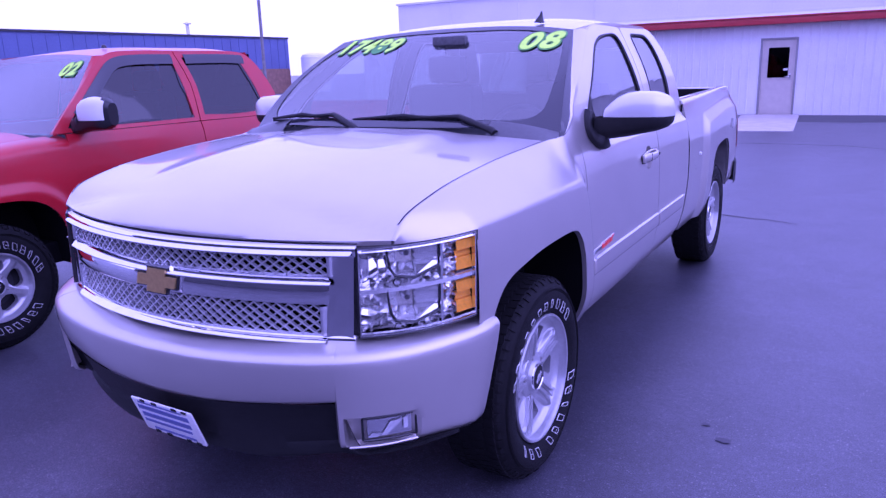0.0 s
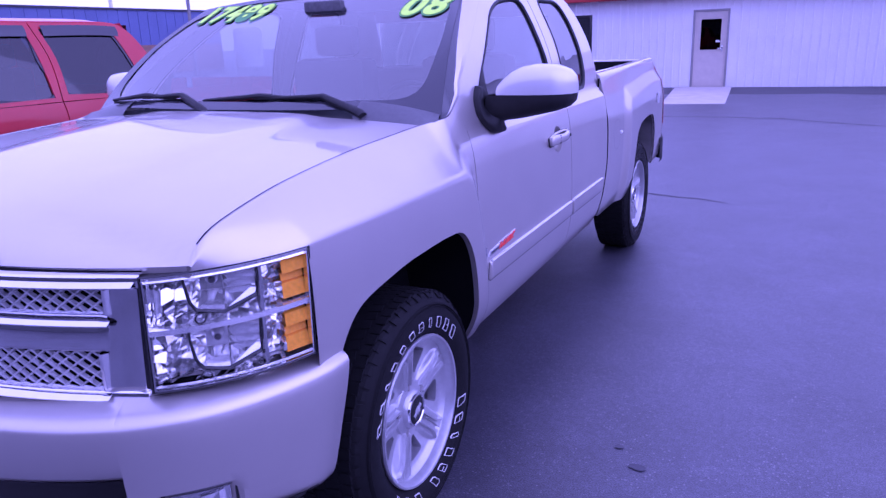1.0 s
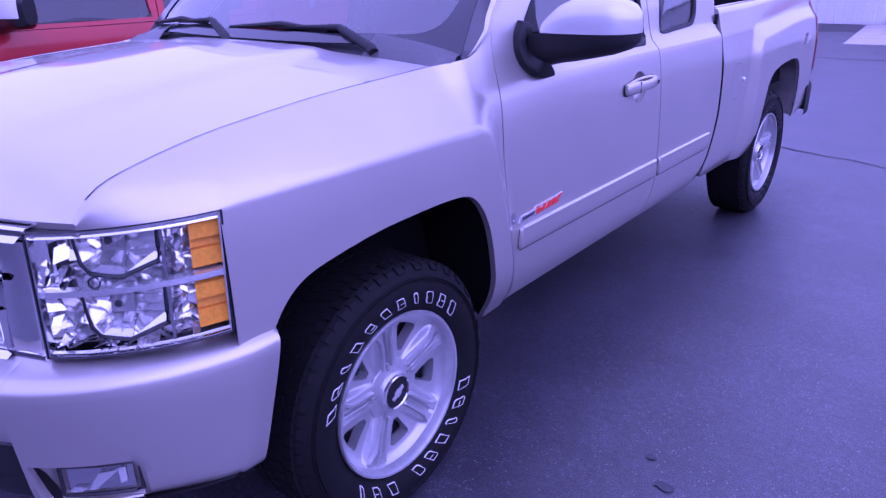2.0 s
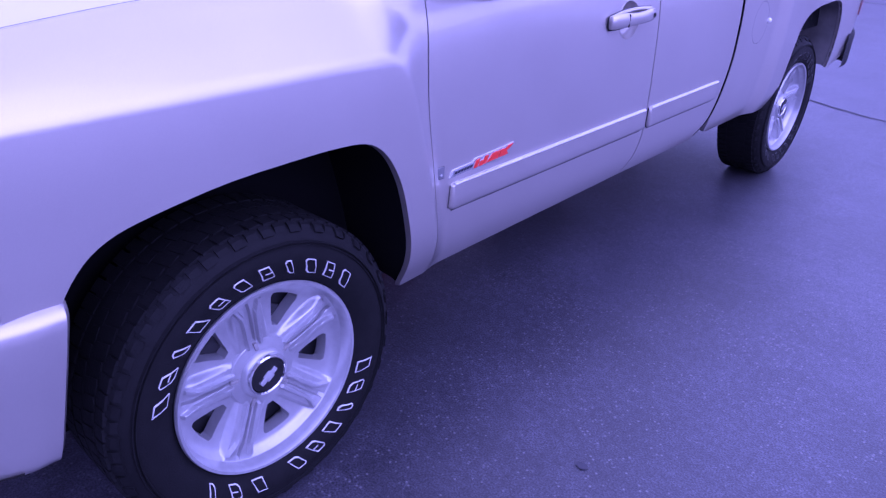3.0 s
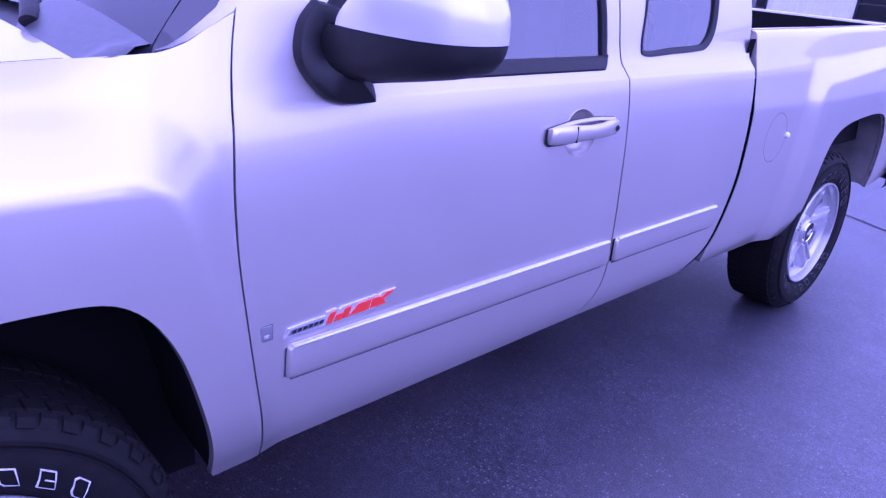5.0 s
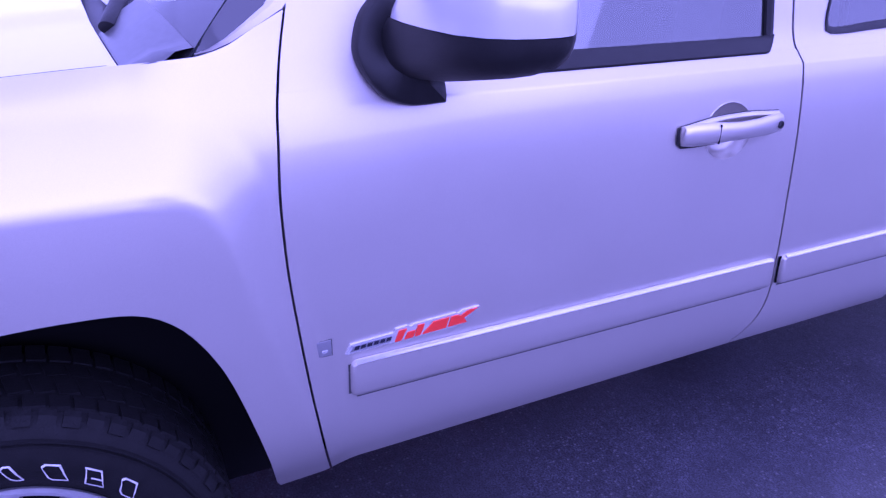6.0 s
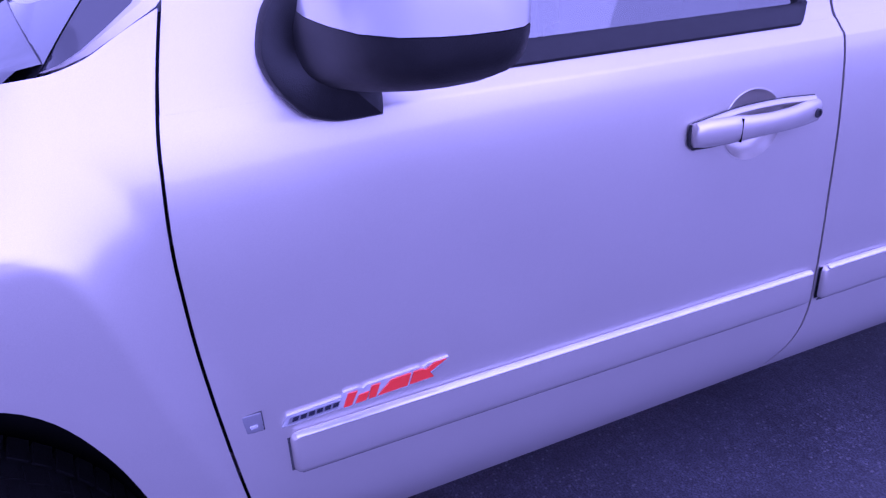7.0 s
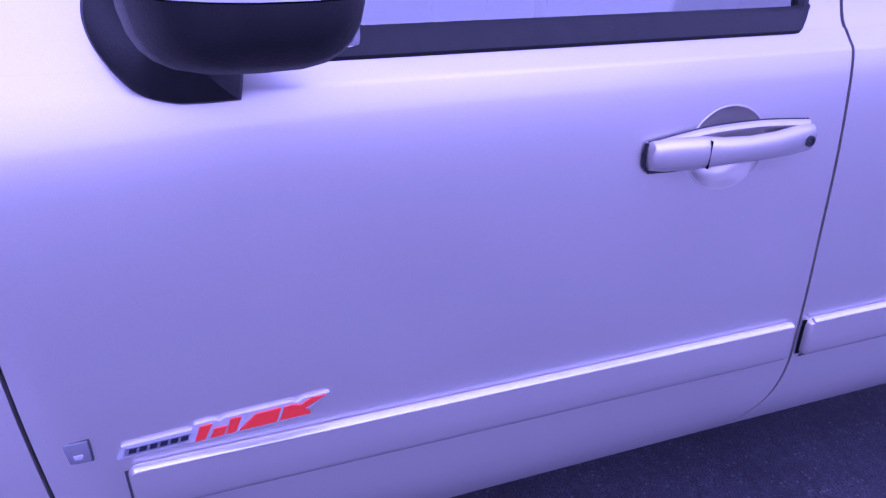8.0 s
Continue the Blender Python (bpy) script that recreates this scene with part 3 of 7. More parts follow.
    def height(r, c):
        """The face of a spoke at radius r; c: degrees from the middle of the opening, 36 at the spoke's axis."""
        o = r * math.sin(radians(36 - abs(c)))
        arm = 1 - step(0.036, 0.050, o) if twin else 1 - step(0.016, 0.045, o)
        z = bowl(r) + (face(r) - bowl(r)) * arm
        if twin and 0.076 < r < 0.232:
            d = abs(o - rib_at(r))
            rise = 0.012 * (1 - step(0.0046, 0.0060, d)) * step(0.079, 0.088, r) * (1 - step(0.221, 0.229, r))
            groove = -0.011 * (1 - step(0.0050, 0.0068, o)) * step(0.085, 0.10, r)
            z += rise + groove
        return z

    for k in range(5):
        t = Matrix.Rotation(2 * math.pi * k / 5 + radians(10), 4, "X")
        bm = bmesh.new()
        grid = []
        m = 60 if twin else 12
        for r in radii:
            gap = open_at(min(max(r, r_in), r_out))
            cols = list(np.linspace(-36, -gap, m + 1)) + list(np.linspace(-gap, gap, 7))[1:] + list(np.linspace(gap, 36, m + 1))[1:]
            grid.append([bm.verts.new(t @ Vector((height(r, c), -q * r * math.sin(radians(c + 36)), q * r * math.cos(radians(c + 36))))) for c in cols])
        for a in range(len(radii) - 1):
            for c in range(2 * m + 6):
                if not (m <= c < m + 6 and a0 <= a < a1):
                    bm.faces.new((grid[a][c], grid[a][c + 1], grid[a + 1][c + 1], grid[a + 1][c]))
        loop = [grid[a0][c] for c in range(m, m + 7)] + [grid[a][m + 6] for a in range(a0 + 1, a1 + 1)] + [grid[a1][c] for c in range(m + 5, m - 1, -1)] + [grid[a][m] for a in range(a1 - 1, a0, -1)]
        back = [bm.verts.new(v.co - Vector((0.035, 0, 0))) for v in loop]
        for c in range(len(loop)):
            d = (c + 1) % len(loop)
            bm.faces.new((loop[c], loop[d], back[d], back[c]))
        part("spoke", bm, ALLOY, barrel, sharp=24)
    # stepped hub with five notches, chrome ring and black cap, set back from the rim
    xh = xl - 0.022
    bm = lathe(bmesh.new(), [(xh - 0.06, 0.096 * q), (xh - 0.024, 0.096 * q), (xh - 0.017, 0.091 * q), (xh - 0.014, 0.075 * q), (xh - 0.012, 0.066 * q), (xh - 0.003, 0.0625 * q), (xh + 0.001, 0.058 * q), (xh + 0.001, 0.045 * q)], 60)
    part("hub", bm, ALLOY, barrel)
    for k in range(5):
        t = Matrix.Rotation(2 * math.pi * k / 5 + radians(10), 4, "X")
        part("hub_notch", box(bmesh.new(), (xh - 0.02, -0.005, 0.071 * q), (xh - 0.0105, 0.005, 0.093 * q), 0.001, t), FRAME, barrel)
    bm = lathe(bmesh.new(), [(xh - 0.002, 0.056 * q), (xh + 0.007, 0.053 * q), (xh + 0.009, 0.049 * q), (xh + 0.004, 0.046 * q)], 48)
    part("cap_ring", bm, CHROME, barrel, "bright ring round the cap")
    bm = lathe(bmesh.new(), [(xh + 0.001, 0.047 * q), (xh + 0.006, 0.045 * q), (xh + 0.009, 0.02 * q), (xh + 0.009, 0.001)], 40)
    part("centre_cap", bm, PLASTIC, barrel, "black centre cap with a small bright emblem")
    bm = bmesh.new()
    box(bm, (xh + 0.006, -0.029, -0.0075), (xh + 0.0115, 0.026, 0.0065), 0.001)
    box(bm, (xh + 0.006, -0.012, -0.013), (xh + 0.012, 0.010, 0.012), 0.001)
    bmesh.ops.rotate(bm, verts=bm.verts, cent=(0, 0, 0), matrix=Matrix.Rotation(radians(35), 3, "X"))
    part("cap_emblem", bm, SATIN, barrel, "small bright emblem")
    return w


def place_wheel(src, parent, at, turn, flip):
    """A copy of the wheel under a vehicle, with its parts."""
    m = Matrix.Translation(at) @ Matrix.Rotation(math.pi if flip else 0, 4, "Z") @ Matrix.Rotation(radians(turn), 4, "X")
    c = copy_thing(src, m)
    c.parent = parent
    return c


# ---- the silver pickup: body surfaces ----
AXLE_F, AXLE_R, HUB_Z = 0.05, 3.64, 0.40
flank = curve_fn([(0.38, 0.872), (0.44, 0.902), (0.50, 0.930), (0.56, 0.946), (0.66, 0.958), (0.80, 0.966), (0.90, 0.967), (1.00, 0.9658), (1.06, 0.9632), (1.12, 0.958), (1.17, 0.9508), (1.20, 0.9445), (1.2190, 0.9390), (1.2225, 0.9372), (1.2465, 0.9150), (1.262, 0.9080), (1.30, 0.8955)])


def sdf_box(y, z, y0, y1, z1, r):
    """Distance to a region with rounded upper corners, open below."""
    qy, qz = abs(y - (y0 + y1) / 2) - (y1 - y0) / 2 + r, z - z1 + r
    return math.hypot(max(qy, 0), max(qz, 0)) + min(max(qy, qz), 0) - r


def flare(y, z):
    """How far the wheel flares stand proud of the flank."""
    lean = 0.28 * max(1.06 - z, 0) if z > 0.5 else 0.157

    def shelf(inner, outer):
        """1 inside the inner line, falling to 0 at the outer one, with a crisp inner crease."""
        total = 0.0
        for d in (-0.008, -0.003, 0.003, 0.008):
            a, b = inner + d, outer + d
            w = 1.0 if a <= 0 else max(0.0, -b / (a - b)) if b < 0 else 0.0
            total += w ** 1.25 / 4
        return total

    drop = 0.0175 + 0.012 * min(y, 0.3) - 0.028 * step(-0.36, -0.64, y)
    front = shelf(sdf_box(y - lean, z, -1.6, 0.485, 1.112 + drop, 0.10), sdf_box(y - lean * 0.9, z, -1.7, 0.572, 1.218 + drop, 0.17))
    rise = 0.05 * step(3.1, 4.3, y)
    rear = shelf(sdf_box(y + 0.25 * lean, z, 3.175, 5.2, 1.140 + rise, 0.11), sdf_box(y + 0.25 * lean, z, 3.075, 5.3, 1.232 + rise, 0.17))
    front *= 0.35 + 0.65 * step(0.42, 0.64, z)
    return 0.042 * front * (0.55 + 0.45 * step(-0.5, -0.1, y)) + 0.030 * rear - 0.035 * step(3.0, 4.5, y)


cab_lean = curve_fn([(1.2465, 0.9150), (1.262, 0.9042), (1.30, 0.8910), (1.40, 0.8695), (1.50, 0.842), (1.60, 0.803), (1.70, 0.756), (1.80, 0.703), (1.86, 0.668)])


def cab_x(z):
    """The cab's lean, from the belt to the roof rail."""
    return flank(z) if z < 1.2466 else cab_lean(z)


soft_belt = curve_fn([(1.06, 0.9632), (1.10, 0.9592), (1.13, 0.9553), (1.16, 0.9498), (1.19, 0.942), (1.22, 0.9315), (1.25, 0.9185), (1.28, 0.906), (1.31, 0.8948), (1.34, 0.8848), (1.38, 0.8740)])


def belt_soft(y, z):
    """The belt line fades out towards the front edge of the door."""
    return (soft_belt(z) - cab_x(z)) * max(0.0, 1 - max(y - 0.62, 0) / 0.55) ** 1.5 if 1.06 < z < 1.38 else 0.0


def flank_x(y, z):
    return flank(z) + flare(y, z) + (belt_soft(y, z) if y > 0.5 else 0.0) - 0.012 * step(0.3, -0.5, y) * (1 if z > 0.7 else 0)


seam_z = curve_fn([(-0.69, 1.104), (-0.655, 1.15), (-0.59, 1.185), (-0.42, 1.226), (-0.24, 1.251), (-0.03, 1.272), (0.21, 1.287), (0.40, 1.297), (0.66, 1.305)])
seam_x = curve_fn([(-0.69, 0.805), (-0.60, 0.822), (-0.4, 0.832), (0.0, 0.842), (0.40, 0.852), (0.66, 0.868)])
lamp_x = curve_fn([(-0.755, 0.712), (-0.70, 0.795), (-0.62, 0.876), (-0.54, 0.932), (-0.462, 0.968)])
lamp_y = curve_fn([(0.712, -0.757), (0.795, -0.70), (0.876, -0.62), (0.932, -0.54), (0.968, -0.462)])

truck = thing("pickup_truck", "pewter silver extended-cab pickup truck with chrome grille", "pickup truck", at=(0, 1.85, 0))
BASE = Matrix.Translation((0, -1.85, 0))


def body(name, bm, mat, parent=None, label="", sharp=38, smooth=True):
    """A part of the silver pickup, given in the place's own coordinates."""
    ob = part(name, bm, mat, parent or truck, label, sharp, smooth)
    if parent is None:
        ob.matrix_parent_inverse = BASE
    return ob


def patch(low, high, n_up, fx, s, lip=0.02):
    """A side panel between a lower and an upper (y, z) line; fx(y, z) gives its x, s the side."""
    rows = []
    for k in range(n_up + 1):
        t = k / n_up
        row = []
        for (ya, za), (yb, zb) in zip(low, high):
            y, z = ya + (yb - ya) * t, za + (zb - za) * t
            row.append((s * fx(y, z), y, z))
        rows.append(row)
    return sheet(rows, lip=(-s * lip, 0, 0))


def edge_y(pts):
    return curve_fn(sorted((z, y) for y, z in pts))


door_front = edge_y([(0.640, 1.38), (0.6185, 1.30), (0.6015, 1.225), (0.5945, 1.17), (0.588, 1.10), (0.5862, 1.03), (0.590, 0.90), (0.608, 0.70), (0.630, 0.55), (0.655, 0.44)])
door_rear = edge_y([(1.806, 1.82), (1.812, 1.50), (1.812, 1.31), (1.813, 1.22), (1.813, 1.10), (1.824, 0.90), (1.842, 0.72), (1.852, 0.62), (1.838, 0.54), (1.790, 0.46)])
cab_rear = edge_y([(2.626, 1.40), (2.600, 1.25), (2.594, 1.10), (2.598, 0.95), (2.592, 0.80), (2.556, 0.64), (2.515, 0.545), (2.43, 0.47)])


def fender(s):
    arch = [(-0.372, 0.79), (-0.347, 0.830), (-0.300, 0.876), (-0.22, 0.908), (-0.04, 0.938), (0.17, 0.948), (0.262, 0.947), (0.315, 0.943), (0.357, 0.931), (0.394, 0.903), (0.421, 0.868), (0.442, 0.83), (0.461, 0.785), (0.486, 0.70), (0.517, 0.57), (0.539, 0.445), (0.546, 0.433)]
    low = [(y, z) for y, z in spread(smooth(arch, 60), 66)]
    low += [(y, z) for y, z in spread([(0.554, 0.434), (0.648, 0.441)], 12)]
    y_end = lambda z: door_front(z) - 0.0025
    n = len(low)
    rows = []
    zc_of = lambda y: 1.110 - 0.004 * step(-0.1, -0.46, y)
    # each station leans from the arch below to its place at the hood seam above
    c = next(i for i, (ya, za) in enumerate(low) if ya > 0.35)
    top_y = np.r_[np.linspace(-0.46, 0.33, c), np.linspace(0.33, 0.50, n - 11 - c)[1:], np.linspace(0.50, y_end(1.110), 13)[1:]]
    last = n - 13
    for k in range(33):
        t = k / 32
        row = []
        for i, ((ya, za), yb) in enumerate(zip(low, top_y)):
            zc = zc_of(yb)
            y, z = ya + (yb - ya) * t, za + (zc - za) * t
            f = (i - last) / 12
            if f > 0:
                y0 = low[last][0] + (top_y[last] - low[last][0]) * t
                y = y0 + (y_end(z) - y0) * f
            row.append((s * flank_x(y, z), y, z))
        rows.append(row)
    # the upper edge at the foot of the windscreen
    corner = [Vector(p) for p in ((0.853, 0.30, 1.292), (0.862, 0.37, 1.298), (0.880, 0.42, 1.303), (0.8905, 0.465, 1.307), (0.8915, 0.50, 1.311), (0.889, 0.546, 1.326), (0.885, 0.584, 1.346), (0.878, 0.634, 1.373))]

    rise = smooth(corner, 120)
    cab_soft = lambda z: cab_x(z) + belt_soft(0.6, z)

    def crest(yb):
        seam = Vector((seam_x(yb) + 0.003, yb, seam_z(yb)))
        t = min(max((yb - 0.30) / (y_end(1.110) - 0.30), 0), 1) * (len(rise) - 1)
        i = min(int(t), len(rise) - 2)
        return seam.lerp(Vector(rise[i]).lerp(Vector(rise[i + 1]), t - i), step(0.22, 0.44, yb))

    for k in range(1, 41):
        a = math.pi / 2 * k / 40
        row = []
        for i, yb in enumerate(top_y):
            zc, top = zc_of(yb), crest(yb)
            xc = flank(zc) - 0.012 * step(0.3, -0.5, yb)
            w, g = 0.55, step(0.22, 0.57, yb)
            x = top.x + (xc - top.x) * (w * math.cos(a) + (1 - w) * (1 - k / 40))
            z = zc + (top.z - zc) * (w * math.sin(a) + (1 - w) * k / 40)
            z2 = zc + (top.z - zc) * k / 40
            x2 = cab_soft(z2) + (top.x - cab_soft(top.z)) * k / 40
            x, z = x + (x2 - x) * g, z + (z2 - z) * g
            f = (i - last) / 12
            y = yb + (top.y - yb) * k / 40
            if f > 0:
                y0 = top_y[last] + (crest(top_y[last]).y - top_y[last]) * k / 40
                y = y0 + (y_end(z) - y0) * f
            row.append((s * (x + flare(y, z)), y, z))
        rows.append(row)
    # near-black sheet that stands in for shade behind the upper shut line
    back = [[(s * (cab_soft(z) - 0.0045), door_front(z) + d, z) for d in (-0.006, 0.0005, 0.007)] for z in np.linspace(1.19, 1.368, 24)]
    body("door_channel", sheet(back), GAP)
    # the tongue over the headlamp runs into the upper rows without a break
    def tongue_row(yb):
        xc = lamp_x(yb) + 0.002 + 0.004 * step(-0.60, -0.46, yb)
        zc = 1.091 + 0.015 * (yb + 0.69) / 0.23
        xs, zs = seam_x(yb) + 0.003, max(seam_z(yb), zc + 0.001)
        base, row = xc - flare(yb, zc), []
        for k in range(41):
            a = math.pi / 2 * k / 40
            x = xs + (base - xs) * (0.55 * math.cos(a) + 0.45 * (1 - k / 40))
            z = zc + (zs - zc) * (0.55 * math.sin(a) + 0.45 * k / 40)
            row.append(Vector((s * (x + flare(yb, z) * (1 - (k / 40) ** 4)), yb, z)))
        return row

    end, tongue = tongue_row(-0.46), []
    off = [Vector(rows[32 + k][0]) - end[k] for k in range(41)]
    for yb in np.linspace(-0.69, -0.46, 20)[:-1]:
        f = step(-0.62, -0.46, yb)
        tongue.append([q + o * f for q, o in zip(tongue_row(yb), off)])
    bm = bmesh.new()
    grid = [[bm.verts.new(q) for q in r] for r in rows]
    tips = [[bm.verts.new(q) for q in r] for r in tongue] + [[r[0] for r in grid[32:]]]
    for block in (grid, tips):
        for ra, rb in zip(block, block[1:]):
            for k in range(len(ra) - 1):
                bm.faces.new((ra[k], ra[k + 1], rb[k + 1], rb[k]))
    # narrow strip between the headlamp and the arch
    for ra, rb in zip(grid[:33], grid[1:33]):
        cells = []
        for v in (ra[0], rb[0]):
            ys = np.linspace(-0.468, v.co.y, 5)[:-1]
            cells.append([bm.verts.new((s * flank_x(y, v.co.z), y, v.co.z)) for y in ys] + [v])
        for k in range(4):
            bm.faces.new((cells[0][k], cells[0][k + 1], cells[1][k + 1], cells[1][k]))
    bmesh.ops.remove_doubles(bm, verts=bm.verts, dist=1e-5)
    for chain in (grid[0], [r[-1] for r in grid], [r[-1] for r in tips[:-1]] + grid[-1]):
        low_v = [bm.verts.new(v.co + Vector((-s * 0.02, 0, -0.004))) for v in chain]
        for k in range(len(chain) - 1):
            bm.faces.new((chain[k], chain[k + 1], low_v[k + 1], low_v[k]))
    body("fender", bm, PAINT, label="pewter front wing with a squared wheel arch")
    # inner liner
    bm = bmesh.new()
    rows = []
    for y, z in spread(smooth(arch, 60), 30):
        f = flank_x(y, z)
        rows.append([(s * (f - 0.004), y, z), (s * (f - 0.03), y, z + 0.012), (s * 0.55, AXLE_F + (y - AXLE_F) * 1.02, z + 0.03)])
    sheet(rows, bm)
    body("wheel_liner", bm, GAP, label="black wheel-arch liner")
    # added near-black sheet closes the arch, its shade put into the colour
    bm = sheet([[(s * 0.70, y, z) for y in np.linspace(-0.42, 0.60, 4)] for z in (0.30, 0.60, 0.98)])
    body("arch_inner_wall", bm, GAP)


def lower_door(name, y_front, y_back, z0, z1, s, label, hole=None):
    """A door skin between its shut lines; hole: y, z and the half sizes of a round opening."""
    rows = []
    for t in list(np.linspace(0, 0.955, 56)) + [0.962, 0.9655, 0.971, 0.985, 1.0]:
        row = []
        for j in range(73):
            u = j / 72
            zz = z0(u) + (z1(u) - z0(u)) * t
            y = y_front(zz) + (y_back(zz) - y_front(zz)) * u
            row.append((s * flank_x(y, zz), y, zz))
        rows.append(row)
    bm = sheet(rows, lip=(-s * 0.022, 0, 0))
    if hole:
        cy, cz, ry, rz = hole
        gone = [f for f in bm.faces if math.hypot((f.calc_center_median().y - cy) / ry, (f.calc_center_median().z - cz) / rz) < 0.86]
        bmesh.ops.delete(bm, geom=gone, context="FACES")
        for v in bm.verts:
            dy, dz = (v.co.y - cy) / ry, (v.co.z - cz) / rz
            r = math.hypot(dy, dz)
            if v.is_boundary and r < 1.25:
                v.co.y, v.co.z = cy + dy / r * ry * 1.0, cz + dz / r * rz * 1.0
                v.co.x = s * flank_x(v.co.y, v.co.z)
    return body(name, bm, PAINT, label=label)


def ring_panel(bm, outer, inner, fx, s, cuts=7):
    """A frame between two loops of matching corner points, on the surface fx(z)."""
    def loop(pts):
        """Rounded between gentle corners, straight up to sharp ones."""
        p = [np.array(v) for v in pts]
        n, out = len(p), []

        def sharp(i):
            a, b = p[i] - p[i - 1], p[(i + 1) % n] - p[i]
            return float(a @ b) < 0.62 * np.linalg.norm(a) * np.linalg.norm(b)

        for i in range(n):
            b, c = p[i], p[(i + 1) % n]
            a = 2 * b - c if sharp(i) else p[i - 1]
            d = 2 * c - b if sharp((i + 1) % n) else p[(i + 2) % n]
            for k in range(cuts):
                t = k / cuts
                out.append(tuple(0.5 * (2 * b + (c - a) * t + (2 * a - 5 * b + 4 * c - d) * t * t + (3 * b - a - 3 * c + d) * t ** 3)))
        return out
    lo, li = loop(outer), loop(inner)
    rows = []
    for t in (0, 0.25, 0.5, 0.75, 1.0):
        rows.append([(s * fx(z), y, z) for y, z in [(a[0] + (b[0] - a[0]) * t, a[1] + (b[1] - a[1]) * t) for a, b in zip(lo, li)]])
    rows.append([(x - s * 0.022, y, z) for x, y, z in rows[-1]])
    rows.insert(0, [(x - s * 0.02, y, z) for x, y, z in rows[0]])
    return sheet(rows, bm, close=True)


def round_loop(pts, n):
    """A smooth closed loop through points, as n points."""
    p = list(pts)
    q = smooth(p[-2:] + p + p[:2], 60 * len(p))
    # keep the middle turn only
    a = np.argmin(np.linalg.norm(q[:len(q) // 3] - np.array(p[0]), axis=1))
    b = len(q) // 2 + np.argmin(np.linalg.norm(q[len(q) // 2:] - np.array(p[0]), axis=1))
    return [tuple(v) for v in spread(q[a:b + 1], n + 1)[:-1]]


FRONT_WIN = [(0.800, 1.262), (0.792, 1.335), (0.860, 1.42), (0.975, 1.515), (1.190, 1.668), (1.300, 1.718), (1.400, 1.743), (1.560, 1.757), (1.650, 1.757), (1.696, 1.735), (1.713, 1.690), (1.727, 1.57), (1.744, 1.42), (1.746, 1.30), (1.735, 1.270), (1.700, 1.262), (1.25, 1.258)]
REAR_WIN = [(1.918, 1.300), (1.945, 1.42), (1.957, 1.56), (1.950, 1.69), (1.958, 1.745), (1.99, 1.765), (2.12, 1.768), (2.25, 1.765), (2.325, 1.735), (2.368, 1.66), (2.386, 1.53), (2.378, 1.42), (2.350, 1.335), (2.30, 1.292), (2.24, 1.283), (2.10, 1.278), (1.945, 1.274)]
FRONT_OUT = [(0.609, 1.2465), (0.645, 1.392), (0.76, 1.478), (0.90, 1.572), (1.13, 1.712), (1.26, 1.772), (1.39, 1.800), (1.56, 1.812), (1.68, 1.812), (1.75, 1.806), (1.803, 1.78), (1.806, 1.60), (1.808, 1.42), (1.808, 1.33), (1.808, 1.29), (1.808, 1.2465), (1.25, 1.2465)]
REAR_OUT = [(1.815, 1.33), (1.815, 1.42), (1.814, 1.58), (1.812, 1.72), (1.812, 1.78), (1.87, 1.806), (2.12, 1.812), (2.33, 1.808), (2.46, 1.785), (2.555, 1.70), (2.605, 1.56), (2.620, 1.44), (2.622, 1.36), (2.610, 1.30), (2.600, 1.2465), (2.12, 1.2465), (1.815, 1.2465)]


def shift(loop, by):
    c = np.mean(np.array(loop), axis=0)
    out = []
    for y, z in loop:
        d = np.array([y, z]) - c
        d = d / np.linalg.norm(d)
        out.append((y + d[0] * by, z + d[1] * by))
    return out


def side_window(name, loop, parent, s, label, mat):
    """Black seal and glass in a loop of (y, z) points."""
    bm = bmesh.new()
    outer = round_loop(loop, 90)
    inner = round_loop(shift(loop, -0.017), 90)
    rows = [[(s * (cab_x(z) - 0.010), y, z) for y, z in shift(outer, 0.003)], [(s * (cab_x(z) + 0.003), y, z) for y, z in outer], [(s * (cab_x(z) + 0.003), y, z) for y, z in shift(outer, -0.008)], [(s * (cab_x(z) - 0.004), y, z) for y, z in inner], [(s * (cab_x(z) - 0.014), y, z) for y, z in inner]]
    sheet(rows, bm, close=True)
    body("window_seal", bm, PLASTIC, parent, "black rubber window seal")
    bm = bmesh.new()
    zs = [z for _, z in inner]
    face = [bm.verts.new((s * (cab_x(z) - 0.011), y, z)) for y, z in inner]
    # a fan of strips, so that the pane follows the lean of the frame
    c = np.mean(np.array(inner), axis=0)
    mid = [bm.verts.new((s * (cab_x(c[1] + (z - c[1]) * 0.5) - 0.011), c[0] + (y - c[0]) * 0.5, c[1] + (z - c[1]) * 0.5)) for y, z in inner]
    hub = bm.verts.new((s * (cab_x(c[1]) - 0.011), c[0], c[1]))
    for k in range(len(face)):
        j = (k + 1) % len(face)
        bm.faces.new((face[k], face[j], mid[j], mid[k]))
        bm.faces.new((mid[k], mid[j], hub))
    ob = body("window_glass", bm, mat, parent, label)
    ob.visible_shadow = False


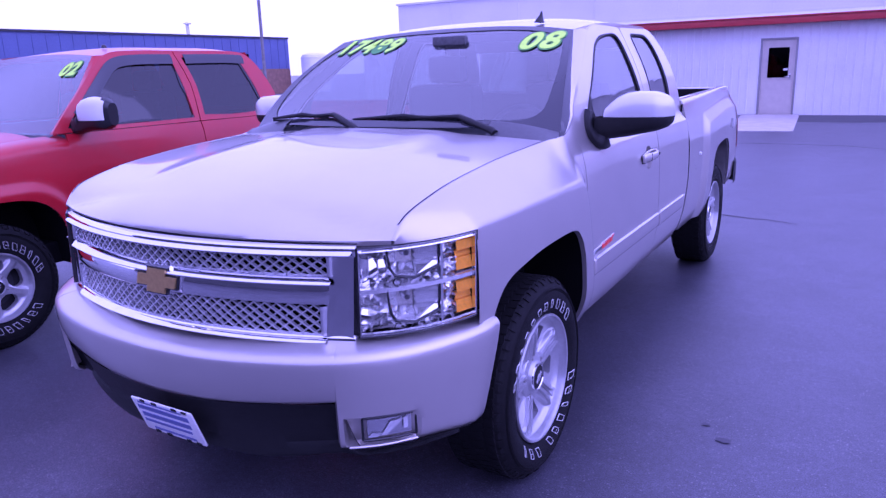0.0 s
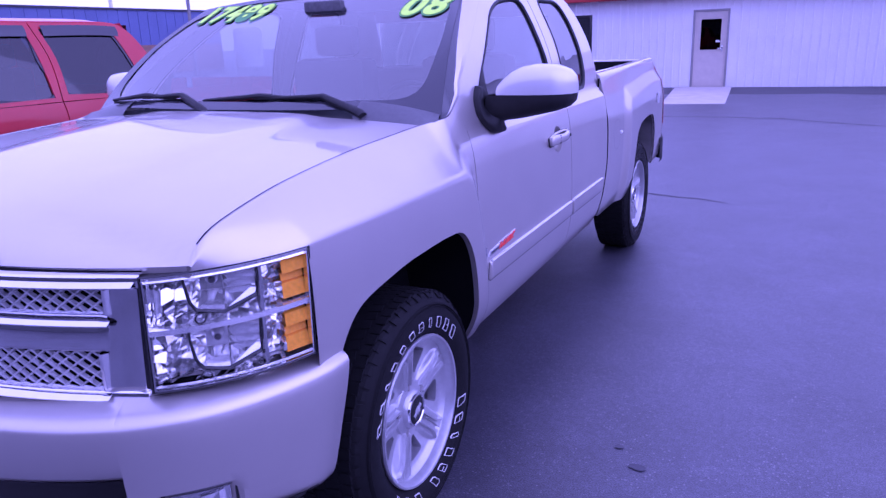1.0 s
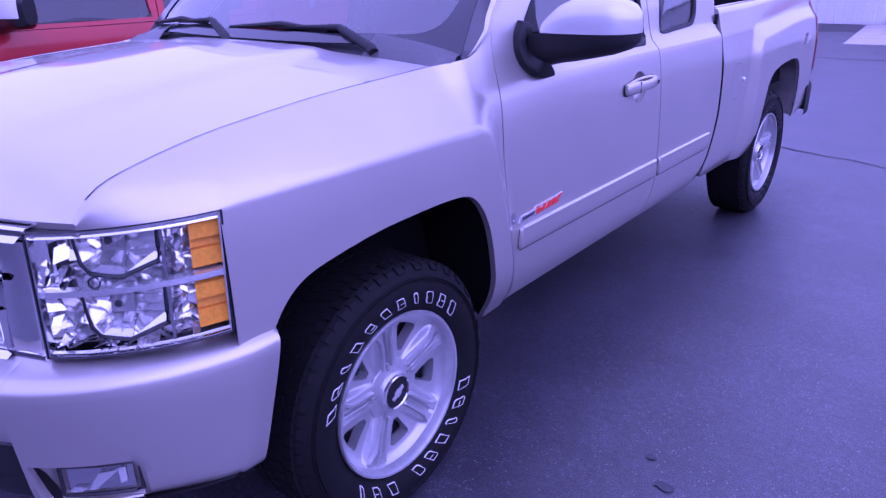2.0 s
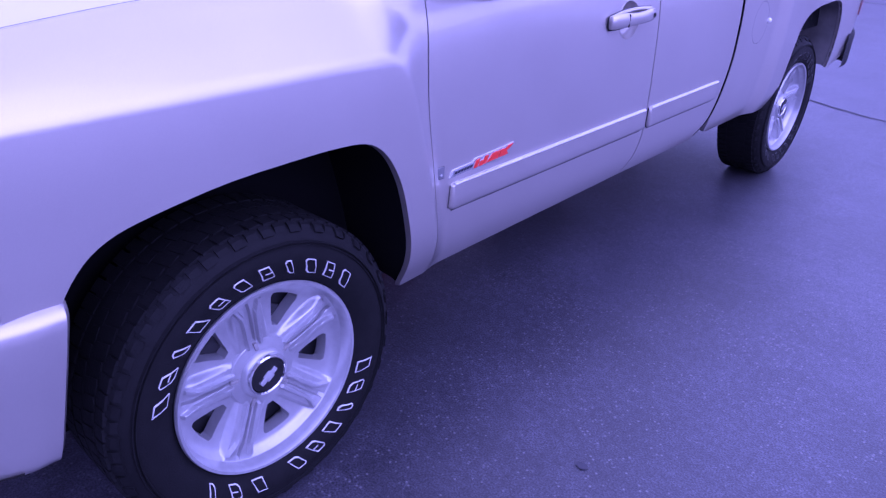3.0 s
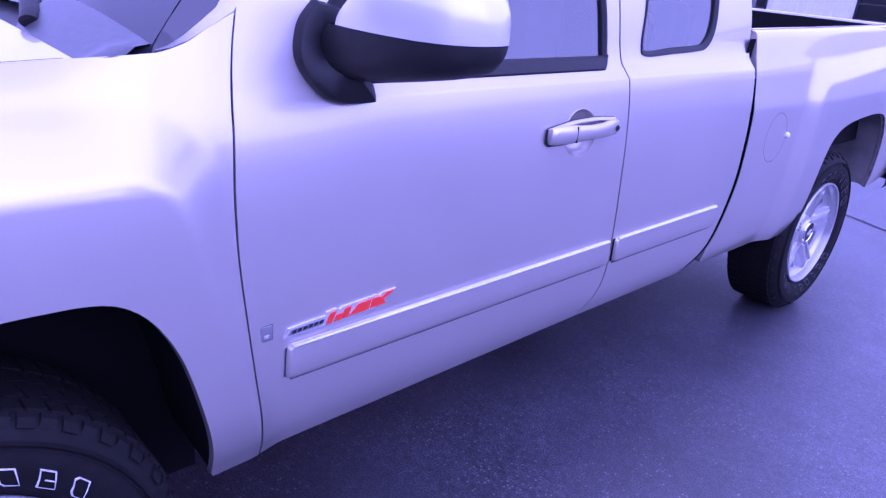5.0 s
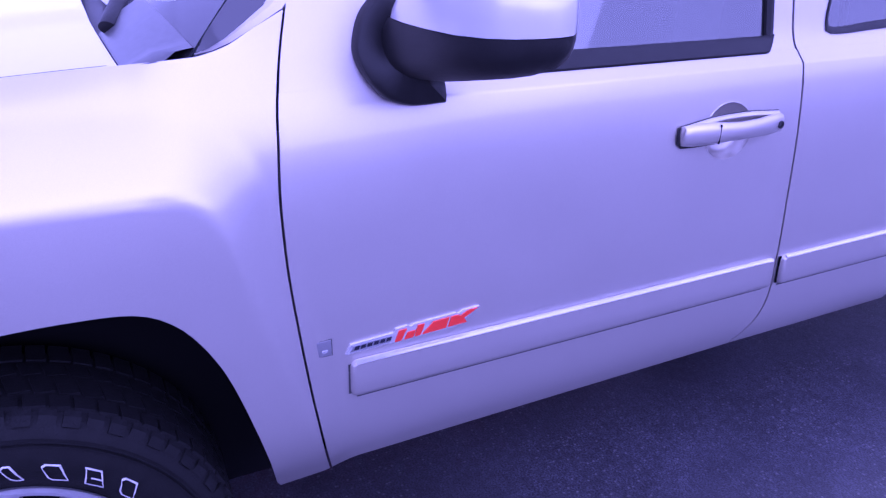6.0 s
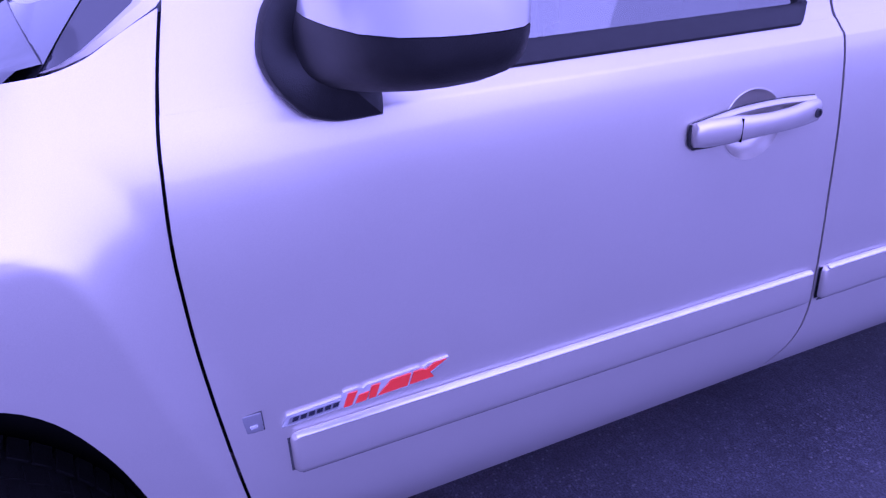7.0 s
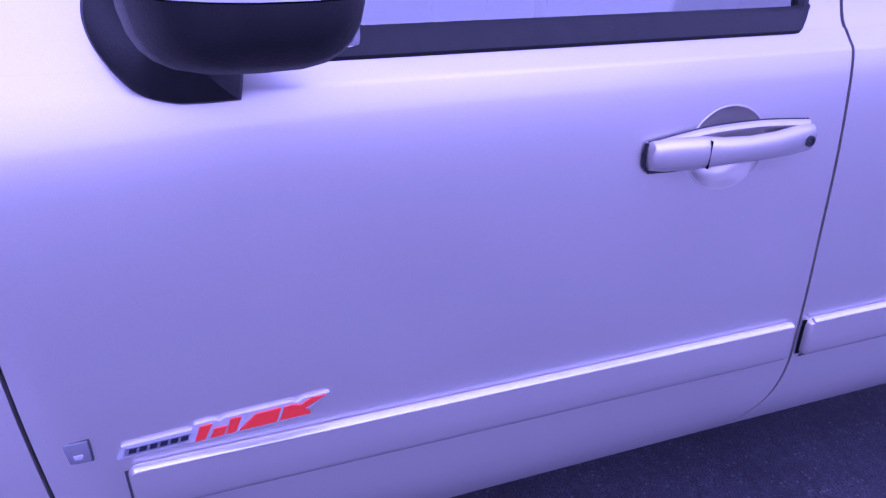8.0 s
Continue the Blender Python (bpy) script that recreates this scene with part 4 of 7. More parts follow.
def cab_side(s):
    z_sill = lambda u: 0.441 + 0.017 * u
    belt = lambda u: 1.2475
    door = lower_door("front_door", lambda z: door_front(z) + 0.0025, lambda z: door_rear(z) - 0.003, z_sill, belt, s, "pewter front door with pull handle and side moulding", (1.592, 1.089, 0.070, 0.064))
    bm = bmesh.new()
    ring_panel(bm, FRONT_OUT, FRONT_WIN, lambda z: cab_x(z) - 0.0006, s)
    for v in bm.verts:
        if v.co.z < 1.385:
            v.co.y = max(v.co.y, door_front(v.co.z) + 0.0025)
        v.co.x += s * belt_soft(v.co.y, v.co.z)
    body("window_surround", bm, PAINT, door)
    side_window("front", FRONT_WIN, door, s, "lightly tinted side glass", TINT)
    back = lower_door("rear_access_door", lambda z: door_rear(z) + 0.003, cab_rear, lambda u: 0.458, lambda u: 1.2475, s, "pewter rear access door with side moulding")
    bm = bmesh.new()
    ring_panel(bm, REAR_OUT, REAR_WIN, lambda z: cab_x(z) - 0.0006, s)
    body("window_surround", bm, PAINT, back)
    side_window("rear", REAR_WIN, back, s, "tinted quarter glass", TINT)
    # lower window trim
    bm = bmesh.new()
    rows = []
    for y in list(np.linspace(0.80, 1.71, 24)) + [1.720, 1.729, 1.736, 1.741, 1.743]:
        up = 0.030 * (max(y - 1.71, 0) / 0.033) ** 3
        lo = 1.2435 + up
        rows.append([(s * (cab_x(lo) + 0.001), y, lo), (s * (cab_x(lo + 0.005) + 0.006), y, lo + 0.005), (s * (cab_x(1.27 + up * 0.2) + 0.006), y, 1.272 + up * 0.3), (s * (cab_x(1.275) - 0.006), y, 1.279 + up * 0.3)])
    sheet(rows, bm)
    body("window_weatherstrip", bm, PLASTIC, door, "dark weatherstrip along the glass")
    # mouldings with a rounded upper edge, its highlight laid on as a satin strip
    for parent, ya, yb in ((door, 0.693, 1.828), (back, 1.856, 2.50)):
        rows = []
        line = [(0.0, 0.0, 0.014), (0.001, 0.45, 0.0095), (0.004, 0.8, 0.005), (0.009, 0.97, 0.0015), (0.016, 1.0, 0.0)]
        line = [(ya + g, d, e) for g, d, e in line] + [(y, 1.0, 0.0) for y in np.linspace(ya + 0.04, yb - 0.04, 26)] + [(yb - g, d, e) for g, d, e in reversed(line)]
        for y, d, e in line:
            zt, zb = 0.7300 + 0.005 * (y - 0.7) - e, 0.6425 + 0.004 * (y - 0.7) + e
            row = []
            for z, f in ((zt, -0.1), (zt - 0.0004, 0.12), (zt - 0.0062, 1.0), ((zt + zb) / 2, 1.15), (zb + 0.016, 1.15), (zb + 0.009, 1.02), (zb + 0.004, 0.74), (zb + 0.001, 0.4), (zb, -0.2)):
                yy = y + (door_rear(z) - door_rear(zt)) * step(ya + 0.5, yb, y) if parent is door else y + (door_rear(z) - door_rear(zt)) * (1 - step(ya, ya + 0.4, y))
                row.append((s * (flank_x(y, z) + 0.0125 * f * (d if f > 0 else 1)), yy, z))
            rows.append(row)
        bm = sheet(rows)
        strip = body("side_moulding", bm, PAINT, parent, "body-coloured rub moulding")
        # brighter strip stands in for the sky's highlight on the top edge
        bm = sheet([[(s * (flank_x(y, z) + d), y, z) for y in np.linspace(ya + 0.010, yb - 0.010, 20)] for d, z in ((0.003, 0.7306), (0.0085, 0.7297), (0.0130, 0.7263))])
        for v in bm.verts:
            v.co.z += 0.005 * (v.co.y - 0.7)
        body("moulding_edge", bm, SATIN, strip, "satin strip for the highlight along the moulding top")
        # dark strips put the shade along the moulding's lower edge and front end into colour
        bm = sheet([[(s * (flank_x(y, z) + 0.0012), y, z) for y in np.linspace(ya + 0.013, yb - 0.013, 20)] for z in (0.6440, 0.6375)])
        for v in bm.verts:
            v.co.z += 0.004 * (v.co.y - 0.7)
        body("moulding_joint", bm, DASH, parent)
        if parent is door:
            bm = sheet([[(s * (flank_x(y, z) + 0.0012), y, z) for y in (ya - 0.0035, ya + 0.003)] for z in np.linspace(0.650, 0.722, 6)])
            body("moulding_joint", bm, DASH, parent)
    # near-black sheet for the shade in the slot between the two mouldings
    bm = bmesh.new()
    sheet([[(s * (flank_x(y, z) + 0.0016), y + door_rear(z) - door_rear(0.735), z) for y in (1.8465, 1.850, 1.8575)] for z in (0.652, 0.68, 0.71, 0.733)], bm)
    body("moulding_joint", bm, GAP, back)
    # handle: dished cup, strap and lock
    cup = bmesh.new()
    rows = []
    for r, d in ((1.04, -0.0006), (1.015, 0.0007), (0.985, 0.0005), (0.955, -0.003), (0.90, -0.011), (0.80, -0.019), (0.6, -0.024), (0.3, -0.026), (0.02, -0.026)):
        row = []
        for k in range(40):
            a = 2 * math.pi * k / 40
            y, z = 1.592 + 0.070 * r * math.cos(a), 1.089 + 0.064 * r * math.sin(a)
            row.append((s * (flank_x(y, z) + d), y, z))
        rows.append(row)
    sheet(rows, cup, close=True)
    body("handle_cup", cup, PAINT, door, "dished recess behind the handle")
    bm = bmesh.new()
    rings = []
    for y, z, hz, hx in ((1.446, 1.095, 0.012, 0.006), (1.450, 1.095, 0.0215, 0.010), (1.470, 1.096, 0.0245, 0.015), (1.525, 1.097, 0.0245, 0.023), (1.56, 1.0975, 0.0215, 0.028), (1.60, 1.0975, 0.0200, 0.030), (1.65, 1.0975, 0.0205, 0.027), (1.695, 1.0975, 0.0225, 0.019), (1.735, 1.0975, 0.0215, 0.011), (1.744, 1.0975, 0.014, 0.005)):
        x = flank_x(y, z) + hx
        ring = []
        for k in range(14):
            a = 2 * math.pi * k / 14
            ring.append((s * (x + 0.0125 * math.cos(a)), y, z + hz * math.copysign(abs(math.sin(a)) ** 0.7, math.sin(a))))
        rings.append(ring)
    loft(bm, rings)
    body("door_handle", bm, PAINT, door, "body-coloured strap handle")
    on = lambda pts, lift: [(s * (flank_x(y, z) + lift), y, z) for y, z in pts]
    brow = smooth([(1.449, 1.106), (1.49, 1.112), (1.545, 1.119), (1.60, 1.1215), (1.66, 1.121), (1.735, 1.116)], 24)
    bm = rod(bmesh.new(), on(brow, 0.004), 0.0075, 8)
    body("handle_base", bm, PAINT, door, "body-coloured upper edge of the handle")
    for line, r in (([(y, z + 0.0075) for y, z in brow], 0.0017), ([(1.447, 1.112), (1.4435, 1.098), (1.444, 1.078), (1.452, 1.0695), (1.49, 1.068), (1.555, 1.069)], 0.0032), ([(1.63, 1.071), (1.70, 1.074), (1.742, 1.079), (1.749, 1.096), (1.745, 1.112), (1.735, 1.1225)], 0.0016)):
        body("handle_gasket", rod(bmesh.new(), on(line, 0.004), r, 6), TRIM, door, "dark line round the handle")
    bm = bmesh.new()
    c = Vector((s * (flank_x(1.722, 1.09) + 0.0245), 1.722, 1.097))
    lathe(bm, [(0, 0.0085), (s * 0.004, 0.0085), (s * 0.0045, 0.0055), (s * 0.002, 0.005), (s * 0.002, 0.0005)], 16, turn=Matrix.Translation(c))
    body("key_lock", bm, DISC, door, "small round key lock")
    bm = box(bmesh.new(), (s * (flank_x(1.53, 1.09) + 0.012), 1.5315, 1.076), (s * (flank_x(1.53, 1.09) + 0.0362), 1.5325, 1.118))
    body("handle_joint", bm, GAP, door, smooth=False)
    # small square maker's badge and engine badge, as plain shapes
    fx = flank_x(0.64, 0.77)
    bm = box(bmesh.new(), (s * (fx - 0.003), 0.625, 0.755), (s * (fx + 0.0015), 0.659, 0.7905), 0.001)
    body("badge_rim", bm, DASH, door)
    bm = bmesh.new()
    box(bm, (s * (fx - 0.003), 0.627, 0.757), (s * (fx + 0.004), 0.657, 0.790), 0.002)
    body("square_badge", bm, BADGE_GREY, door, "small square silver badge")
    bm = box(bmesh.new(), (s * (fx + 0.003), 0.637, 0.764), (s * (fx + 0.0055), 0.649, 0.771), 0.001)
    body("badge_mark", bm, SATIN, door)

    def plaque(outline, lift, name, mat, label=""):
        """A thin plate on the door from an outline of (y, z) points."""
        bm = bmesh.new()
        outline = [(a, b - 0.005) for a, b in outline]
        hi = [bm.verts.new((s * (flank_x(a, b) + lift), a, b)) for a, b in outline]
        lo = [bm.verts.new((s * (flank_x(a, b) - 0.002), a, b)) for a, b in outline]
        bm.faces.new(hi)
        for i in range(len(hi)):
            j = (i + 1) % len(hi)
            bm.faces.new((hi[i], hi[j], lo[j], lo[i]))
        return body(name, bm, mat, door, label, smooth=False)

    # engine badge: chrome plate, dark field with pale bars, broad red strokes ending in a long tip
    plaque([(0.684, 0.753), (0.778, 0.7575), (0.780, 0.755), (0.925, 0.762), (0.945, 0.7765), (0.972, 0.7965), (0.936, 0.7945), (0.925, 0.789), (0.918, 0.7925), (0.827, 0.788), (0.820, 0.784), (0.812, 0.788), (0.787, 0.786), (0.783, 0.7785), (0.694, 0.7735)], 0.0045, "engine_badge", SATIN, "slanted chrome engine badge")
    plaque([(0.693, 0.757), (0.776, 0.7615), (0.781, 0.7745), (0.699, 0.7700)], 0.0058, "badge_plate", BADGE_GREY, "satin grey badge field")
    for k in range(6):
        y, z = 0.7005 + 0.0132 * k, 0.7605 + 0.0007 * k
        plaque([(y, z), (y + 0.0095, z + 0.0004), (y + 0.0118, z + 0.0082), (y + 0.0023, z + 0.0078)], 0.0064, "badge_bar", NAVY)
    red = [[(0.785, 0.758), (0.798, 0.7587), (0.810, 0.783), (0.794, 0.782)],
           [(0.805, 0.7592), (0.823, 0.760), (0.829, 0.775), (0.812, 0.7735)],
           [(0.827, 0.7605), (0.839, 0.761), (0.849, 0.785), (0.834, 0.7845)],
           [(0.844, 0.7615), (0.895, 0.764), (0.903, 0.787), (0.868, 0.785)],
           [(0.900, 0.7645), (0.943, 0.7665), (0.936, 0.778), (0.966, 0.7945), (0.945, 0.7935), (0.930, 0.7845), (0.921, 0.788), (0.908, 0.787)]]
    for outline in red:
        plaque(outline, 0.0068, "badge_stroke", BADGE_RED, "red slanted badge stroke")
    return door


def mirror(s, door):
    """Folding door mirror: foot, arm and shell with a painted cap."""
    bm = bmesh.new()
    rows = []
    foot = [(0.800, 1.40), (0.765, 1.365), (0.748, 1.325), (0.745, 1.295), (0.757, 1.262), (0.786, 1.228), (0.825, 1.214), (0.86, 1.212), (0.898, 1.213), (0.906, 1.243), (0.885, 1.262), (0.87, 1.33), (0.85, 1.39)]
    loop = [tuple(v) for v in spread(smooth(foot[:8], 40), 40)] + [tuple(v) for v in spread([(0.898, 1.213)] + foot[9:] + foot[:1], 24)[:-1]]
    c = np.mean(np.array(loop), axis=0)
    for lift, sc in ((-0.004, 1.0), (0.014, 0.99), (0.024, 0.94), (0.030, 0.80), (0.032, 0.4), (0.032, 0.02)):
        rows.append([(s * ((flank(z) if z < 1.255 else cab_x(z)) + belt_soft(y, z) + lift), c[0] + (y - c[0]) * sc, c[1] + (z - c[1]) * sc) for y, z in loop])
    sheet(rows, bm, close=True)
    root = body("side_mirror", bm, PLASTIC, None, "black folding door mirror with a silver cap")

    def ring(x, yc, zc, hy, hz, top=1.0, n=28):
        out = []
        for k in range(n):
            a = 2 * math.pi * k / n
            ca, sa = math.cos(a), math.sin(a)
            p = 0.62
            out.append((s * x, yc + hy * math.copysign(abs(ca) ** p, ca), zc + hz * math.copysign(abs(sa) ** p, sa) * (top if sa > 0 else 1)))
        return out

    shell = [(0.912, 0.838, 1.312, 0.044, 0.050), (0.945, 0.850, 1.326, 0.058, 0.064), (0.98, 0.866, 1.345, 0.076, 0.082), (1.01, 0.876, 1.359, 0.088, 0.093), (1.05, 0.885, 1.370, 0.096, 0.099), (1.10, 0.892, 1.378, 0.100, 0.097), (1.17, 0.898, 1.383, 0.094, 0.087), (1.215, 0.905, 1.382, 0.074, 0.070), (1.235, 0.912, 1.380, 0.048, 0.050), (1.243, 0.915, 1.378, 0.02, 0.025)]
    bm = bmesh.new()
    loft(bm, [ring(*q) for q in shell])
    split = 1.362
    geom = bm.verts[:] + bm.edges[:] + bm.faces[:]
    low = bm.copy()
    bmesh.ops.bisect_plane(low, geom=low.verts[:] + low.edges[:] + low.faces[:], plane_co=(0, 0, split), plane_no=(0, 0, 1), clear_outer=True)
    bmesh.ops.bisect_plane(bm, geom=geom, plane_co=(0, 0, split + 0.0015), plane_no=(0, 0, -1), clear_outer=True)
    # the painted cap starts clear of the hinge
    bmesh.ops.bisect_plane(bm, geom=bm.verts[:] + bm.edges[:] + bm.faces[:], plane_co=(s * 0.958, 0, 0), plane_no=(-s, 0, 0), clear_outer=True)
    for v in bm.verts:
        v.co += Vector((s * 0.001, -0.001, 0.0))
    body("mirror_cap", bm, CAP, root, "light silver painted cap")
    body("mirror_shell", low, PLASTIC, root, "black lower mirror shell")
    bm = bmesh.new()
    box(bm, (s * 1.02, 0.965, 1.31), (s * 1.16, 0.990, 1.44), 0.008)
    body("mirror_glass", bm, MIRROR, root, "mirror pane")
    bm = bmesh.new()
    tri = [(0.800, 1.264), (0.795, 1.335), (0.862, 1.418), (0.945, 1.488), (0.925, 1.40), (0.935, 1.264)]
    bm.faces.new([bm.verts.new((s * (cab_x(z) - 0.007), y, z)) for y, z in tri])
    body("mirror_sail", bm, PLASTIC, root, "black corner panel of the side glass", smooth=False)


bed_lean = curve_fn([(1.08, flank(1.08)), (1.14, 0.950), (1.20, 0.938), (1.25, 0.922), (1.30, 0.907), (1.345, 0.893), (1.37, 0.88)])


def bed_side(s):
    arch = [(3.338, 0.465), (3.346, 0.56), (3.362, 0.68), (3.385, 0.80), (3.43, 0.885), (3.52, 0.935), (3.66, 0.958), (3.85, 0.967), (4.02, 0.965), (4.13, 0.945), (4.205, 0.88), (4.255, 0.76), (4.285, 0.63), (4.295, 0.535)]
    low = [tuple(v) for v in spread([(2.555, 0.545), (2.60, 0.485), (2.66, 0.462), (3.32, 0.462)], 28)] + [tuple(v) for v in spread(smooth(arch, 60), 72)] + [tuple(v) for v in spread([(4.31, 0.53), (4.58, 0.58)], 6)]
    n = len(low)
    ARCH0 = 3.338
    high = [(2.665 + (4.615 - 2.665) * k / (n - 1), 1.333 + 0.03 * k / (n - 1)) for k in range(n)]

    def fx(y, z):
        return (flank(z) if z < 1.08 else bed_lean(z)) + flare(y, z)

    rows = []
    for k in range(57):
        t = k / 56
        row = []
        for (ya, za), (yb, zb) in zip(low, high):
            z = za + (zb - za) * t
            y = ya + (yb - ya) * min(1, t * 1.25)
            f = len(row) / 28
            if f < 1:
                y = (cab_rear(min(z, 1.39)) + 0.030) * (1 - f) + (ya + 0.0) * f if len(row) else cab_rear(min(z, 1.39)) + 0.030
                y = y if not len(row) else (cab_rear(min(z, 1.39)) + 0.030) + f * (ARCH0 + (high[28][0] - ARCH0) * min(1, t * 1.25) - cab_rear(min(z, 1.39)) - 0.030)
            row.append((s * fx(y, z), y, z))
        rows.append(row)
    for dx, dz in ((0.010, 0.010), (0.022, 0.013), (0.040, 0.012)):
        rows.append([(s * (abs(x) - dx), y, z + dz) for x, y, z in rows[56]])
    bm = sheet(rows, lip=(-s * 0.02, 0, 0))
    # near-black strip stands in for the shade deep between cab and bed
    strip = []
    for z in np.linspace(0.50, 1.32, 20):
        y = cab_rear(z)
        strip.append([(s * (flank(min(z, 1.2)) - 0.045), y - 0.02, z), (s * (flank(min(z, 1.2)) - 0.045), y + 0.06, z)])
    side_ob = body("bed_side", bm, PAINT, None, "pewter load-bed side with a squared wheel arch")
    body("cab_gap_seal", sheet(strip), GAP, side_ob, "black strip for the shade between cab and bed")
    # front edge of the bed: gap shade as near-black below, paint above
    strip = []
    for z in np.linspace(0.475, 1.335, 30):
        y = cab_rear(min(z, 1.39)) + 0.028
        strip.append([(s * (fx(y, z) - 0.0015), y, z), (s * (fx(y, z) - 0.08), y, z)])
    body("bed_front_edge", sheet(strip[:25]), GAP, side_ob)
    body("bed_front_edge", sheet(strip[24:]), PAINT, side_ob)
    bm = bmesh.new()
    sheet([[(s * x, y, z) for y in np.linspace(2.66, 4.60, 20)] for x, z in ((0.858, 1.325), (0.84, 1.325), (0.835, 0.80))], bm)
    body("bed_inner_wall", bm, BED, side_ob, "black bed liner wall")
    for y in np.arange(2.75, 4.55, 0.16):
        body("liner_rib", box(bmesh.new(), (s * 0.80, y, 0.82), (s * 0.836, y + 0.08, 1.34), 0.01), BED, side_ob)
    bm = box(bmesh.new(), (s * 0.775, 2.67, 1.315), (s * 0.858, 4.60, 1.340), 0.006)
    for v in bm.verts:
        v.co.z += 0.03 * (v.co.y - 2.67) / 1.93
    body("bed_rail_cap", bm, PAINT, side_ob, "painted inner edge of the bed rail")
    # liner of the rear arch
    rows = []
    for y, z in spread(smooth(arch, 60), 30):
        f = fx(y, z)
        rows.append([(s * (f - 0.004), y, z), (s * (f - 0.035), y, z + 0.01), (s * 0.60, AXLE_R + (y - AXLE_R) * 1.0, z + 0.02)])
    body("wheel_liner", sheet(rows), LINER, side_ob, "grey inner wheel arch")
    # fuel flap: a fine round joint with a small knob
    bm = bmesh.new()
    rows = []
    for r in (0.098, 0.0955):
        rows.append([(s * (fx(2.86 + r * 0.93 * math.cos(a), 0.955 + r * math.sin(a)) + 0.0012), 2.86 + r * 0.93 * math.cos(a), 0.955 + r * math.sin(a)) for a in np.linspace(0, 2 * math.pi, 48, endpoint=False)])
    sheet(rows, bm, close=True)
    body("fuel_flap_joint", bm, JOINT, side_ob)
    bm = bmesh.new()
    bmesh.ops.create_uvsphere(bm, u_segments=14, v_segments=8, radius=0.0125, matrix=Matrix.Translation((s * (fx(2.958, 0.957) + 0.003), 2.958, 0.957)))
    body("fuel_flap_catch", bm, CREAM, side_ob, "small white catch")
    # tail lamp wrapped round the corner
    bm = bmesh.new()
    rows = []
    for z in np.linspace(0.83, 1.30, 14):
        rows.append([(s * (fx(4.55, z) + 0.004), y, z) for y in (4.585, 4.60, 4.614)] + [(s * (fx(4.55, z) - 0.04), 4.628, z), (s * (fx(4.55, z) - 0.16), 4.632, z)])
    sheet(rows, bm)
    body("tail_lamp", bm, TAIL, side_ob, "red tail lamp")
    # bed-side decal, as plain slanted shapes
    for y0, w, z0, z1, lean, mat in ((4.24, 0.045, 1.035, 1.10, 0.05, JOINT), (4.30, 0.05, 1.085, 1.105, 0.0, JOINT), (4.345, 0.02, 1.04, 1.105, 0.02, SATIN), (4.38, 0.02, 1.05, 1.10, 0.01, SATIN), (4.33, 0.09, 1.025, 1.034, 0.0, SATIN)):
        bm = bmesh.new()
        q = [(y0, z0), (y0 + w, z0), (y0 + w + lean, z1), (y0 + lean, z1)]
        hi = [bm.verts.new((s * (fx(y, z) + 0.0025), y, z)) for y, z in q]
        lo = [bm.verts.new((s * (fx(y, z) - 0.002), y, z)) for y, z in q]
        bm.faces.new(hi)
        for a in range(4):
            b = (a + 1) % 4
            bm.faces.new((hi[a], hi[b], lo[b], lo[a]))
        body("bed_decal", bm, mat, side_ob, "faint grey bed-side decal", smooth=False)


